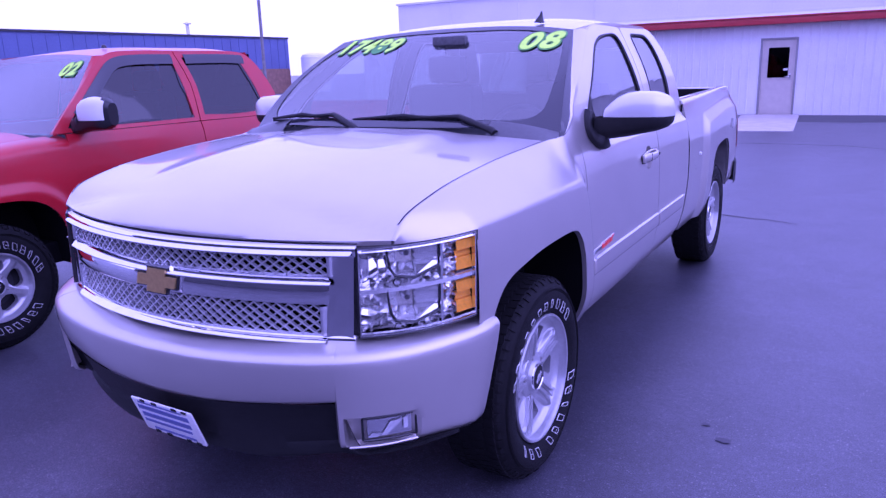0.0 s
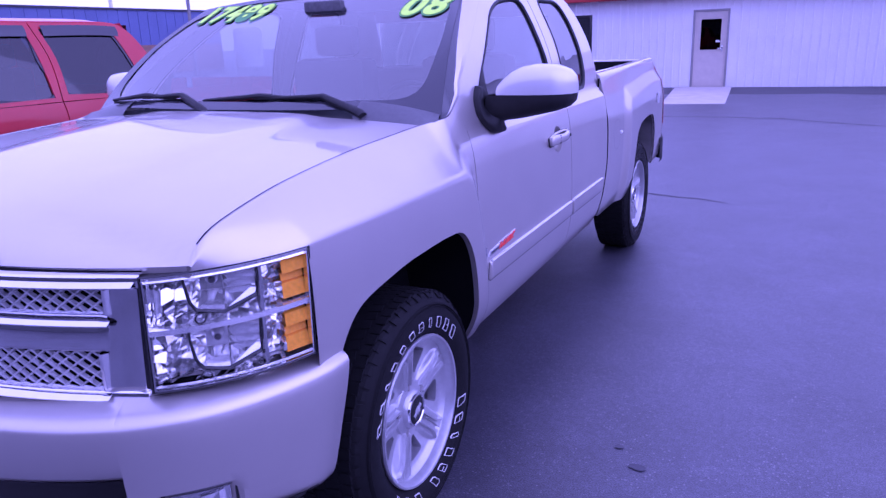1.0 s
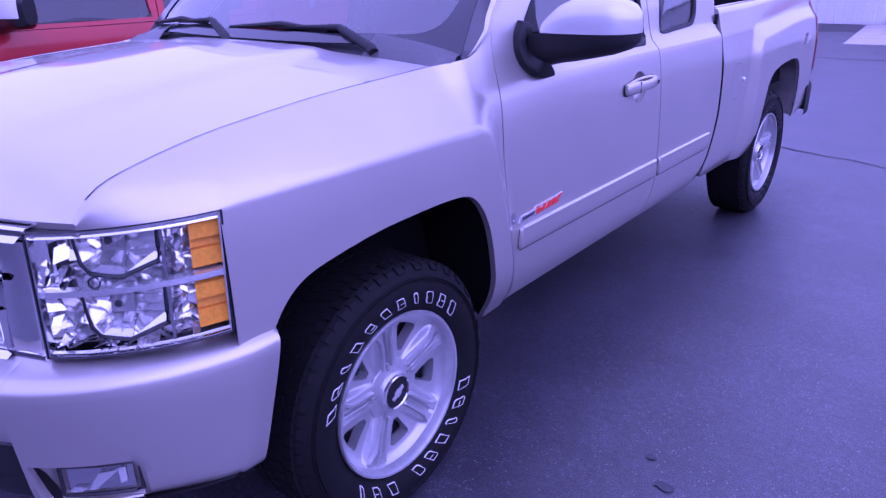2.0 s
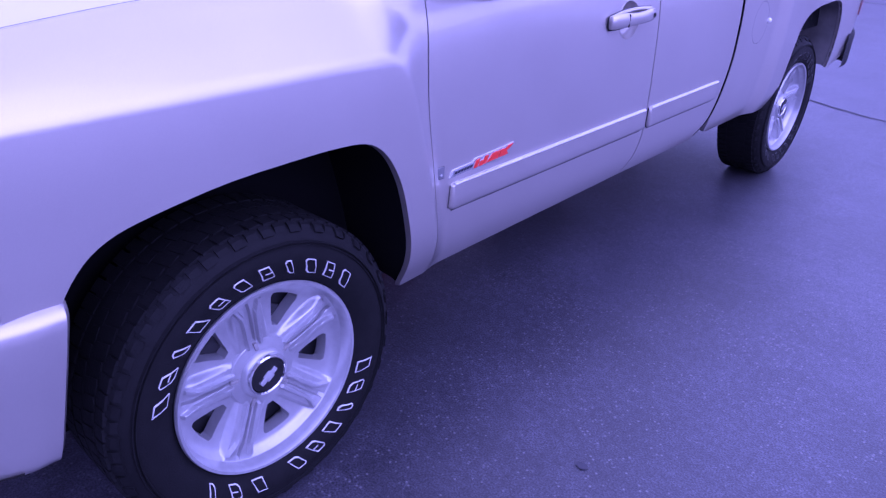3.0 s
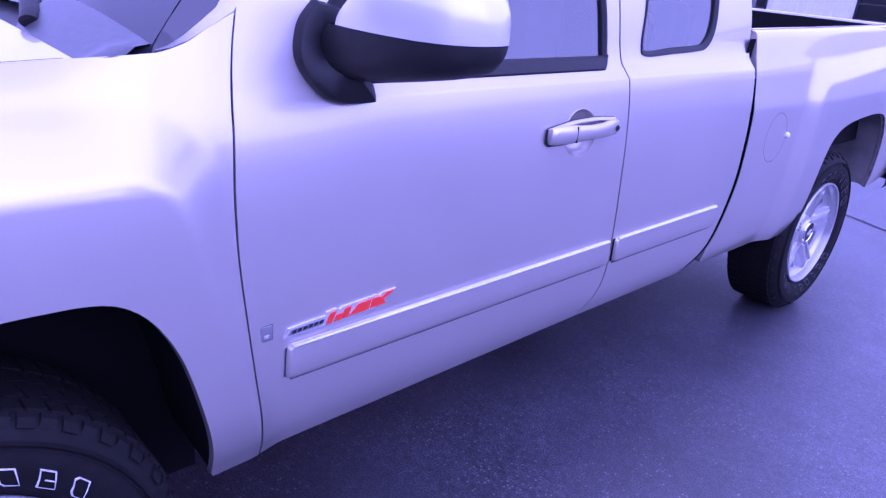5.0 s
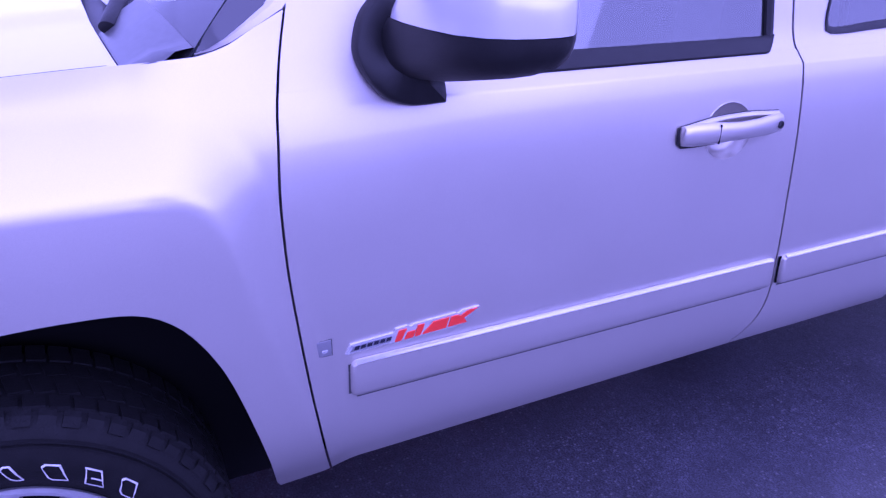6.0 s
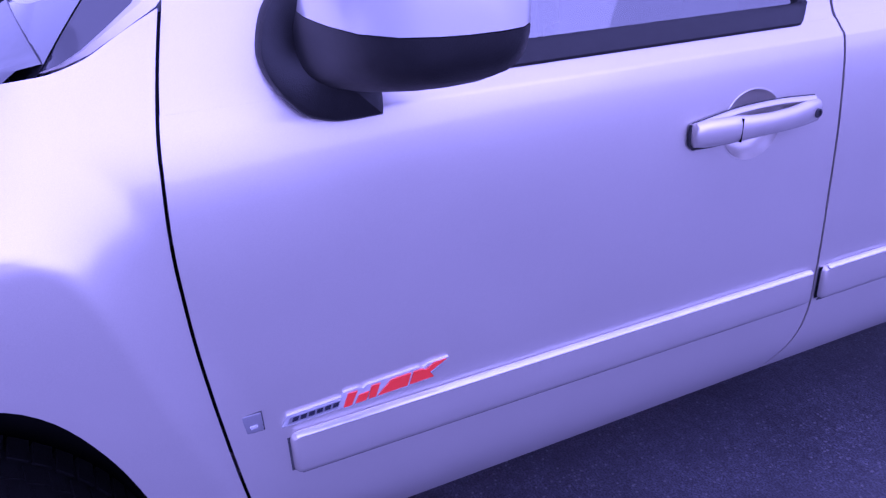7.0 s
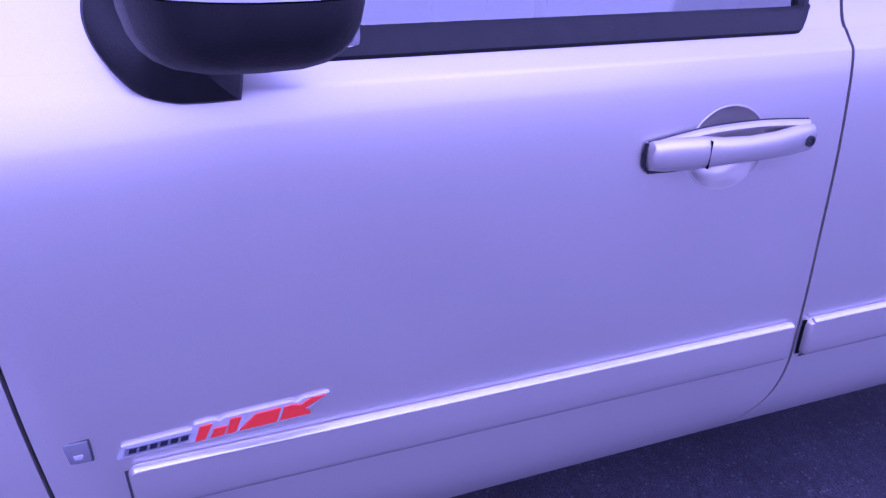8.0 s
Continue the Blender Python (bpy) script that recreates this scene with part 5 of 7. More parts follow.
def truck_cab_and_bed():
    for s in (1, -1):
        fender(s)
        door = cab_side(s)
        mirror(s, door)
        bed_side(s)
    # hood
    crown = curve_fn([(-0.86, 1.098), (-0.845, 1.125), (-0.80, 1.160), (-0.70, 1.200), (-0.5, 1.242), (-0.2, 1.284), (0.1, 1.312), (0.36, 1.330)])
    rows = []
    for k in range(41):
        u = -1 + 2 * k / 40
        row = []
        for j in range(37):
            v = (j / 36) ** 1.35
            xe = abs(u)
            y_nose = -0.855 + (0.855 - 0.69) * xe ** 2.2
            y_back = 0.335 + 0.04 * xe ** 2
            y = y_nose + (y_back - y_nose) * v
            xs = (seam_x(max(y, -0.69)) - 0.004)
            x = u * xs
            ze = seam_z(max(y, -0.69))
            yc = -0.86 + (y - y_nose) / (y_back - y_nose) * (0.36 + 0.86)
            z = ze + (crown(yc) - ze) * (1 - xe ** 2.4)
            z += 0.010 * (1 - step(0.42, 0.58, xe)) * step(-0.8, -0.3, y) - 0.004
            row.append((x, y, z + 0.003))
        rows.append(row)
    hood = body("hood", sheet(rows, lip=(0, 0.006, -0.03)), PAINT, None, "pewter hood with a low raised centre")
    for g in (1, -1):
        rows = [[(g * (seam_x(y) + d), y, seam_z(y) + h) for y in np.linspace(-0.66, 0.36, 40)] for d, h in ((-0.0055, 0.0006), (-0.003, 0.0016), (-0.0005, 0.0012))]
        body("hood_seam", sheet(rows), GAP, hood)
    # cowl and wiper recess
    rows = []
    for k in range(31):
        u = -1 + 2 * k / 30
        x = 0.850 * u
        rows.append([(x, 0.31 + 0.05 * u * u, 1.262 + 0.02 * (1 - u * u)), (x, 0.37 + 0.03 * u * u, 1.303 + 0.012 * (1 - u * u) - 0.025 * u ** 6), (x * 1.01, 0.43 + 0.04 * u * u, 1.335 - 0.060 * u ** 6)])
    body("cowl", sheet(rows), COWL, None, "dark grey plastic cowl")
    # windscreen with its dark border
    def screen(u, v):
        """u across, from -1 to 1, v from the cowl to the roof."""
        e = abs(u)
        xb, xt = 0.882, 0.705
        drop = 0.085 * max(0.0, (e - 0.55) / 0.45) ** 2 * (1 - v) ** 3
        yb = 0.375 + 0.085 * e ** 2.5 
        yt = 1.165 - 0.085 * e ** 2.5
        zb, zt = 1.338 - drop + 0.02 * e ** 3, 1.806 - 0.045 * e ** 2.5
        x = (xb + (xt - xb) * v) * u
        bow = 0.018 * math.sin(math.pi * v)
        return Vector((x, yb + (yt - yb) * v - bow * 0.5, zb + (zt - zb) * v + bow))

    # end panels of the cowl, from the hood and wing up to the glass
    wing = curve_fn([(0.853, 0.372), (0.864, 0.385), (0.880, 0.42), (0.8905, 0.465)])
    for g in (1, -1):
        rows = []
        for x in list(np.linspace(0.58, 0.85, 16)) + [0.858, 0.866, 0.873, 0.880, 0.8855]:
            e = x / 0.855
            front = Vector((x, 0.340 + 0.04 * e ** 2, seam_z(0.37) + 0.030 * max(1 - e ** 2.4, 0) - 0.006)) if x < 0.853 else Vector((x, wing(x), 1.291 + 0.012 * (x - 0.853) / 0.03))
            back = screen(min(x / 0.882, 0.998), 0.055) + Vector((0, -0.003, 0.004))
            row = [front + Vector((0, 0.004, -0.02)), front, front.lerp(back, 0.5) + Vector((0, -0.004, 0.005)), back, back + Vector((0, 0.004, -0.006))]
            rows.append([(g * q.x, q.y, q.z) for q in row])
        body("cowl_end", sheet(rows), COWL_END, None, "smooth grey end panel of the cowl")
    rows = [[screen(u, v) for u in np.linspace(-1, 1, 41)] for v in np.linspace(0, 1, 21)]
    ws = body("windscreen", sheet(rows), GLASS, None, "clear windscreen with painted price figures")
    ws.visible_shadow = False
    bm = bmesh.new()
    lift = Vector((0, -0.002, 0.003))
    outer, inner = [], []
    for k in range(160):
        a = 2 * math.pi * k / 160
        ca, sa = math.cos(a), math.sin(a)
        m = max(abs(ca), abs(sa))
        outer.append((ca / m, sa / m))
        p = 0.28
        inner.append((math.copysign(abs(ca) ** p, ca), math.copysign(abs(sa) ** p, sa)))
    rows = []
    for t in (0, 0.5, 1):
        row = []
        for (a, b), (c, d) in zip(outer, inner):
            c2, d2 = c * (0.950 - 0.045 * max(-d, 0)), d * 0.90 + 0.005
            u, v = a + (c2 - a) * t, b + (d2 - b) * t
            row.append(screen(u, (v + 1) / 2) + lift)
        rows.append(row)
    sheet(rows, bm, close=True)
    body("windscreen_border", bm, BORDER, ws, "dark ceramic border")
    bm = box(bmesh.new(), (-0.05, 0.99, 1.712), (0.15, 1.03, 1.762), 0.012)
    body("rear_view_mirror", bm, FABRIC, ws, "black rear-view mirror")
    # roof
    rows = []
    for k in range(31):
        u = -1 + 2 * k / 30
        e = abs(u)
        row = []
        for v in np.linspace(0, 1, 25):
            y = (1.165 - 0.085 * e ** 2.5) + (2.60 - 0.10 * e ** 2 - (1.165 - 0.085 * e ** 2.5)) * v + 0.008
            zr = 1.806 + 0.062 * math.sin(math.pi / 2 * min(v * 2.4, 1)) - 0.05 * step(0.8, 1.0, v) * v
            ze = 1.764 + 0.052 * math.sin(math.pi / 2 * min(v * 2.4, 1)) - 0.035 * step(0.85, 1.0, v)
            z = ze + (zr - ze) * (1 - e ** 3)
            xe = cab_x(1.80) - 0.005 + 0.006 * math.sin(math.pi * v)
            row.append((u * xe, y, z))
        rows.append(row)
    body("roof", sheet(rows, lip=(0, 0, -0.03)), PAINT, None, "pewter cab roof")
    for s in (1, -1):
        rows = []
        frame_y = curve_fn([(1.30, 0.61), (1.392, 0.645), (1.478, 0.76), (1.572, 0.90), (1.712, 1.13), (1.772, 1.26), (1.80, 1.39)])
        # the foot follows the wing's upper edge, the rest the door's window frame
        foot = [(0.03, 0.8915, 0.490, 1.3115), (0.06, 0.8912, 0.515, 1.316), (0.09, 0.889, 0.546, 1.327), (0.12, 0.885, 0.585, 1.3475), (0.155, 0.879, 0.634, 1.374)]
        edge = []
        for v, x, y, z in foot:
            p, a = screen(s, v), Vector((s * x, y, z + 0.001))
            edge.append((v, p, a))
        for v in np.linspace(0.20, 1, 20):
            p = screen(s, v)
            z = p.z + 0.006
            edge.append((v, p, Vector((s * (cab_x(z) - 0.001), frame_y(z), z))))
        dark = []
        pillar_in = curve_fn([(0.0, 0.12), (0.15, 0.32), (0.40, 0.62), (0.60, 0.75), (0.80, 0.86), (1.0, 1.0)])
        for v, p, a in edge:
            g = pillar_in(v)
            inner = a + (p - a) * g
            k = min(1.0, 0.3 + (a - p).length * g / 0.10)
            rows.append([inner + Vector((0, -0.001, 0.002)), (inner + a) / 2 + Vector((s * 0.006, -0.006, 0.008)) * k, a])
            dark.append([p + Vector((0, -0.001, 0.001)), (p + inner) / 2 + Vector((0, 0, 0.003)), inner + Vector((0, 0, 0.0005))])
        body("windscreen_border", sheet(dark[:-1]), BORDER, ws, "dark border at the corner of the glass")
        body("windscreen_pillar", sheet(rows), PAINT, None, "pewter windscreen pillar")
    # back of the cab with its window
    bm = bmesh.new()
    for g in (1, -1):
        sheet([[(g * x, 2.585 - 0.07 * step(1.5, 1.8, z), z) for x in (cab_x(z) - 0.01, 0.60)] for z in np.linspace(1.34, 1.79, 8)], bm)
    box(bm, (-0.86, 2.575, 0.5), (0.86, 2.60, 1.36))
    sheet([[(x, 2.535 - 0.015 * (z - 1.7) / 0.1, z) for x in (-0.6, 0.6)] for z in (1.70, 1.81)], bm)
    body("cab_back", bm, PAINT, None, smooth=False)
    bm = box(bmesh.new(), (-0.60, 2.585, 1.36), (0.60, 2.591, 1.70))
    body("rear_window", bm, TINT, None, "tinted rear window", smooth=False).visible_shadow = False
    # bed floor, front wall, tailgate, rear bumper
    body("bed_floor", box(bmesh.new(), (-0.835, 2.66, 0.78), (0.835, 4.6, 0.80)), BED, None, smooth=False)
    body("bed_front_wall", box(bmesh.new(), (-0.85, 2.66, 0.5), (0.85, 2.68, 1.345)), BED, None, smooth=False)
    bm = box(bmesh.new(), (-0.77, 4.585, 0.78), (0.77, 4.635, 1.365), 0.015)
    gate = body("tailgate", bm, PAINT, None, "pewter tailgate")
    body("tailgate_liner", box(bmesh.new(), (-0.77, 4.568, 0.80), (0.77, 4.583, 1.352), 0.004), BED, gate, "black inner tailgate panel")
    bm = bmesh.new()
    bx = smooth([(-0.965, 4.53), (-0.95, 4.72), (-0.80, 4.83), (0, 4.86), (0.80, 4.83), (0.95, 4.72), (0.965, 4.53)], 40)
    sheet([[(x * k, y, z) for x, y in bx] for z, k in ((0.50, 0.99), (0.52, 1.0), (0.70, 1.0), (0.73, 0.985), (0.735, 0.9))], bm)
    body("rear_bumper", bm, PLASTIC, None, "black rear bumper")
    # underbody, in near-black with the shade below the truck put into the colour
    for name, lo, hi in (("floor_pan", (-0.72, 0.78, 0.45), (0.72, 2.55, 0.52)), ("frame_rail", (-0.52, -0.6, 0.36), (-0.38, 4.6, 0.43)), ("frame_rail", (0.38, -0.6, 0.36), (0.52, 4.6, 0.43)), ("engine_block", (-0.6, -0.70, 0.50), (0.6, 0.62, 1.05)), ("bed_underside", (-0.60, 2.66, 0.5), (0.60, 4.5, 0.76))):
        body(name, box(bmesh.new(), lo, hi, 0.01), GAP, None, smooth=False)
    for y, r in ((AXLE_R, 0.06), (AXLE_F, 0.045)):
        body("axle", rod(bmesh.new(), [(-0.8, y, HUB_Z), (0.8, y, HUB_Z)], r, 12) or bmesh.new(), GAP, None)
    # shade behind the shut lines
    for s in (1, -1):
        rows = [[(s * (flank(z) - 0.03), y, z) for y in np.linspace(0.61, 2.56, 12)] for z in np.linspace(0.47, 1.24, 8)]
        body("inner_shell", sheet(rows), GAP, None)
    # cabin
    bm = bmesh.new()
    box(bm, (-0.80, 0.50, 1.0), (0.80, 0.98, 1.27), 0.05)
    box(bm, (0.18, 0.86, 1.20), (0.62, 1.02, 1.33), 0.03)
    body("dashboard", bm, DASH, None, "dark grey dashboard")
    bm = bmesh.new()
    ring = [Vector((0.40 + 0.185 * math.cos(a), 1.10 + 0.06 * math.sin(a), 1.22 + 0.17 * math.sin(a))) for a in np.linspace(0, 2 * math.pi, 33)]
    rod(bm, ring, 0.014, 8)
    rod(bm, [(0.40, 1.0, 1.14), (0.40, 1.10, 1.22)], 0.03, 8)
    rod(bm, [(0.22, 1.10, 1.22), (0.58, 1.10, 1.22)], 0.016, 8)
    body("steering_wheel", bm, DASH, None, "dark steering wheel")
    for x in (-0.42, 0.42):
        bm = bmesh.new()
        box(bm, (x - 0.26, 1.25, 0.80), (x + 0.26, 1.78, 0.98), 0.06)
        box(bm, (x - 0.25, 1.66, 0.95), (x + 0.25, 1.84, 1.50), 0.06, Matrix.Translation((0, 0.0, 0)))
        box(bm, (x - 0.13, 1.74, 1.51), (x + 0.13, 1.84, 1.68), 0.04)
        body("front_seat", bm, FABRIC, None, "grey cloth front seat with headrest")
    bm = bmesh.new()
    box(bm, (-0.70, 2.15, 0.85), (0.70, 2.50, 1.0), 0.05)
    box(bm, (-0.70, 2.42, 1.0), (0.70, 2.55, 1.42), 0.05)
    body("rear_bench", bm, FABRIC, None, "grey cloth rear bench")
    bm = box(bmesh.new(), (-0.74, 0.80, 0.52), (0.74, 2.56, 0.55))
    body("cabin_floor", bm, FABRIC, None, smooth=False)
    body("headlining", box(bmesh.new(), (-0.66, 1.2, 1.775), (0.66, 2.5, 1.785)), FABRIC, None, smooth=False)
    for s in (1, -1):
        strap = smooth([(s * 0.842, 2.045, 1.24), (s * 0.842, 2.04, 1.33), (s * 0.842, 2.015, 1.375), (s * 0.842, 1.975, 1.385), (s * 0.842, 1.93, 1.36)], 16)
        body("belt_guide", rod(bmesh.new(), [tuple(q) for q in strap], 0.011, 8), PLASTIC, None, "black curved belt guide behind the quarter glass")
    # roof aerial
    bm = bmesh.new()
    rows = []
    for z, yf, yb, hw in ((1.815, 1.16, 1.26, 0.022), (1.83, 1.18, 1.255, 0.014), (1.85, 1.215, 1.25, 0.007), (1.872, 1.235, 1.248, 0.003)):
        rows.append([(0.47 + hw * math.cos(a), (yf + yb) / 2 + (yb - yf) / 2 * math.sin(a), z) for a in np.linspace(0, 2 * math.pi, 14, endpoint=False)])
    loft(bm, rows)
    body("roof_aerial", bm, PLASTIC, None, "small black fin aerial")
    # wipers: a hooked arm from its pivot, the blade lying along the foot of the glass
    for tip, hump, pivot in (((-0.70, 0.435, 1.372), (-0.29, 0.430, 1.394), (-0.125, 0.375, 1.335)), ((-0.17, 0.425, 1.372), (0.415, 0.432, 1.388), (0.60, 0.385, 1.334))):
        tip, hump, pivot = Vector(tip), Vector(hump), Vector(pivot)
        bm = bmesh.new()
        rod(bm, [pivot + Vector((0.02, -0.01, -0.01)), pivot, hump.lerp(pivot, 0.15), hump, hump.lerp(tip, 0.12), hump.lerp(tip, 0.55)], [0.017, 0.019, 0.016, 0.014, 0.012, 0.007], 14, 0.8)
        arm = body("wiper", bm, PLASTIC, None, "black wiper arm and blade")
        bm = bmesh.new()
        low = Vector((0, 0.006, -0.020))
        rod(bm, [tip, tip.lerp(hump, 0.3) + Vector((0, 0, 0.006)), tip.lerp(hump, 0.5) + Vector((0, 0, 0.010)), hump.lerp(tip, 0.1) + low * 0.6], [0.006, 0.009, 0.011, 0.006], 8)
        rod(bm, [tip + low * 0.5, tip.lerp(hump, 0.5) + low, hump + low], 0.006, 6)
        body("wiper_blade", bm, PLASTIC, arm)


truck_cab_and_bed()


# ---- the silver pickup: front end ----
def grille_y(x, z):
    return -0.892 + 0.150 * (abs(x) / 0.714) ** 2.0 + 0.02 * (z - 0.93)


def front_end():
    # chrome surround: plate with two mesh openings
    bm = bmesh.new()
    half = lambda z: 0.700 + 0.014 * (z - 0.775) / 0.313

    def strip(bm, z0, z1, x0, x1, out, n=36, fade=9.0):
        rows = []
        for t, o in ((0.0, -0.012), (0.06, out * 0.6), (0.25, out), (0.75, out), (0.94, out * 0.6), (1.0, -0.012)):
            z = z0 + (z1 - z0) * t
            rows.append([(x, grille_y(x, z) - o + (o + 0.004) * step(fade, fade + 0.055, abs(x)), z) for x in np.linspace(x0, x1, n)])
        sheet(rows, bm)

    def wide(z0, z1, out, pad):
        strip(bm, z0, z1, -half((z0 + z1) / 2) + pad, half((z0 + z1) / 2) - pad, out)

    wide(0.772, 0.806, 0.012, 0.0)
    wide(1.054, 1.092, 0.012, 0.0)
    for s in (1, -1):
        rows = []
        for k in range(14):
            z = 0.78 + 0.305 * k / 13
            xi = 0.602 + 0.032 * (z - 0.80) / 0.25
            xo = half(z)
            rows.append([(s * x, grille_y(x, z) - o, z) for x, o in ((xi - 0.004, -0.02), (xi, 0.004), (xi + 0.012, 0.010), ((xi + xo) / 2, 0.004), (xo - 0.006, 0.010), (xo, 0.0), (xo + 0.001, -0.03))])
        sheet(rows, bm)
    grille = body("grille", bm, CHROME, None, "chrome grille surround with two mesh bands")
    bm = bmesh.new()
    strip(bm, 0.900, 0.972, -0.690, 0.690, 0.012, 60, 0.615)
    body("grille_bar", bm, CHROME, grille, "broad chrome centre bar")
    for name, z0, z1, xm, o0, o1 in (("upper_sill", 0.970, 0.998, 0.642, 0.026, 0.0), ("lower_sill", 0.784, 0.8085, 0.618, 0.026, 0.0), ("top_edge", 1.060, 1.0905, 0.704, 0.024, -0.006)):
        rows = []
        for t, o in ((-0.12, o0 - 0.010), (0.0, o0), (0.12, o0 + 0.001), (0.9, o1 + 0.002), (1.0, o1 - 0.012)):
            z = z0 + (z1 - z0) * t
            rows.append([(x, grille_y(x, z) - o, z) for x in np.linspace(-xm, xm, 48)])
        body(name, sheet(rows), CHROME, grille, "bright chrome ledge of the grille")
    # upright lips at the outer ends of the two openings
    for g in (1, -1):
        for z0, z1, xe in ((0.806, 0.900, 0.606), (0.996, 1.056, 0.634)):
            rows = [[(g * (xe + d), grille_y(xe + d, z) - o, z) for d, o in ((-0.012, -0.010), (-0.006, 0.012), (0.004, 0.016), (0.012, 0.006))] for z in np.linspace(z0, z1, 6)]
            body("opening_lip", sheet(rows), CHROME, grille, "chrome lip of the mesh opening")
    bm = bmesh.new()
    for z0, z1, xm in ((0.800, 0.903, 0.622), (0.990, 1.060, 0.648)):
        sheet([[(x, grille_y(x, z) + 0.045, z) for x in np.linspace(-xm, xm, 20)] for z in (z0, z1)], bm)
    body("grille_backing", bm, GAP, grille)
    rows = []
    for x in np.linspace(-0.705, 0.705, 40):
        nose = -0.855 + 0.165 * abs(x / 0.805) ** 2.2
        rows.append([(x, grille_y(x, 1.09) + 0.008, 1.0915), (x, max(nose, grille_y(x, 1.09) + 0.012) + 0.006, 1.0945)])
    body("hood_gap", sheet(rows), GAP, grille, "dark gap under the lip of the hood")
    # diamond mesh of crossing bars
    for z0, z1, xm, pitch in ((0.806, 0.900, 0.606, 0.040), (0.996, 1.054, 0.634, 0.040)):
        bm = bmesh.new()
        h = z1 - z0
        run = h * 1.35
        for lean in (1, -1):
            x = -xm - run
            while x < xm + run:
                pts = []
                for t in np.linspace(0, 1, 7):
                    px = x + lean * run * (t - 0.5)
                    if abs(px) <= xm:
                        pts.append((px, z0 + h * t))
                if len(pts) > 1:
                    w = 0.0029
                    rows = []
                    for px, pz in pts:
                        yb = grille_y(px, pz) + 0.008
                        nx, nz = -h / math.hypot(h, run), lean * run / math.hypot(h, run)
                        rows.append([(px - nx * w, yb + 0.010, pz - nz * w), (px - nx * w * 0.7, yb - 0.001, pz - nz * w * 0.7), (px + nx * w * 0.7, yb - 0.001, pz + nz * w * 0.7), (px + nx * w, yb + 0.010, pz + nz * w)])
                    sheet(rows, bm)
                x += pitch
        tagged(body("grille_mesh", bm, SATIN, grille, "bright diamond mesh over black", smooth=False), kind="stuff")
    # plain cross-shaped emblem in gold with a chrome rim
    for grow, lift, mat, name in ((0.013, 0.016, CHROME, "emblem_rim"), (0.006, 0.021, TRIM, "emblem_outline"), (0.0, 0.027, GOLD, "emblem")):
        bm = bmesh.new()
        g = grow
        shape = [(-0.098 - g, -0.019 - g), (-0.046 - g, -0.019 - g), (-0.052 - g, -0.041 - g), (0.036 + g, -0.041 - g), (0.042 + g, -0.019 - g), (0.086 + g, -0.019 - g), (0.098 + g, 0.019 + g), (0.046 + g, 0.019 + g), (0.052 + g, 0.041 + g), (-0.036 - g, 0.041 + g), (-0.042 - g, 0.019 + g), (-0.086 - g, 0.019 + g)]
        hi = [bm.verts.new((x * 1.02, grille_y(0, 0.94) - lift, 0.941 + z * 1.0)) for x, z in shape]
        lo = [bm.verts.new((x * 1.02, grille_y(0, 0.94) + 0.01, 0.941 + z * 1.0)) for x, z in shape]
        bm.faces.new(hi)
        for i in range(len(shape)):
            j = (i + 1) % len(shape)
            bm.faces.new((hi[i], hi[j], lo[j], lo[i]))
        body(name, bm, mat, grille, "gold cross-shaped emblem" if name == "emblem" else "", smooth=False)

    for s in (1, -1):
        headlamp(s)
    bumper()


def lamp_point(u, z, s, depth=0.0):
    """u from the grille (0) to the wing (1) along the headlamp."""
    pts = LAMP_CURVE
    i = u * (len(pts) - 1)
    k = min(int(i), len(pts) - 2)
    p = pts[k] + (pts[k + 1] - pts[k]) * (i - k)
    d = pts[min(k + 2, len(pts) - 1)] - pts[max(k - 1, 0)]
    n = np.array([d[1], -d[0]]) / np.hypot(*d)
    n = n if n[1] < 0 else -n
    rake = 0.03 * (z - 0.95)
    return Vector((s * (p[0] - n[0] * depth), p[1] - n[1] * depth + rake, z))


LAMP_CURVE = smooth([(0.716, -0.760), (0.795, -0.702), (0.876, -0.622), (0.935, -0.540), (0.974, -0.466)], 40)


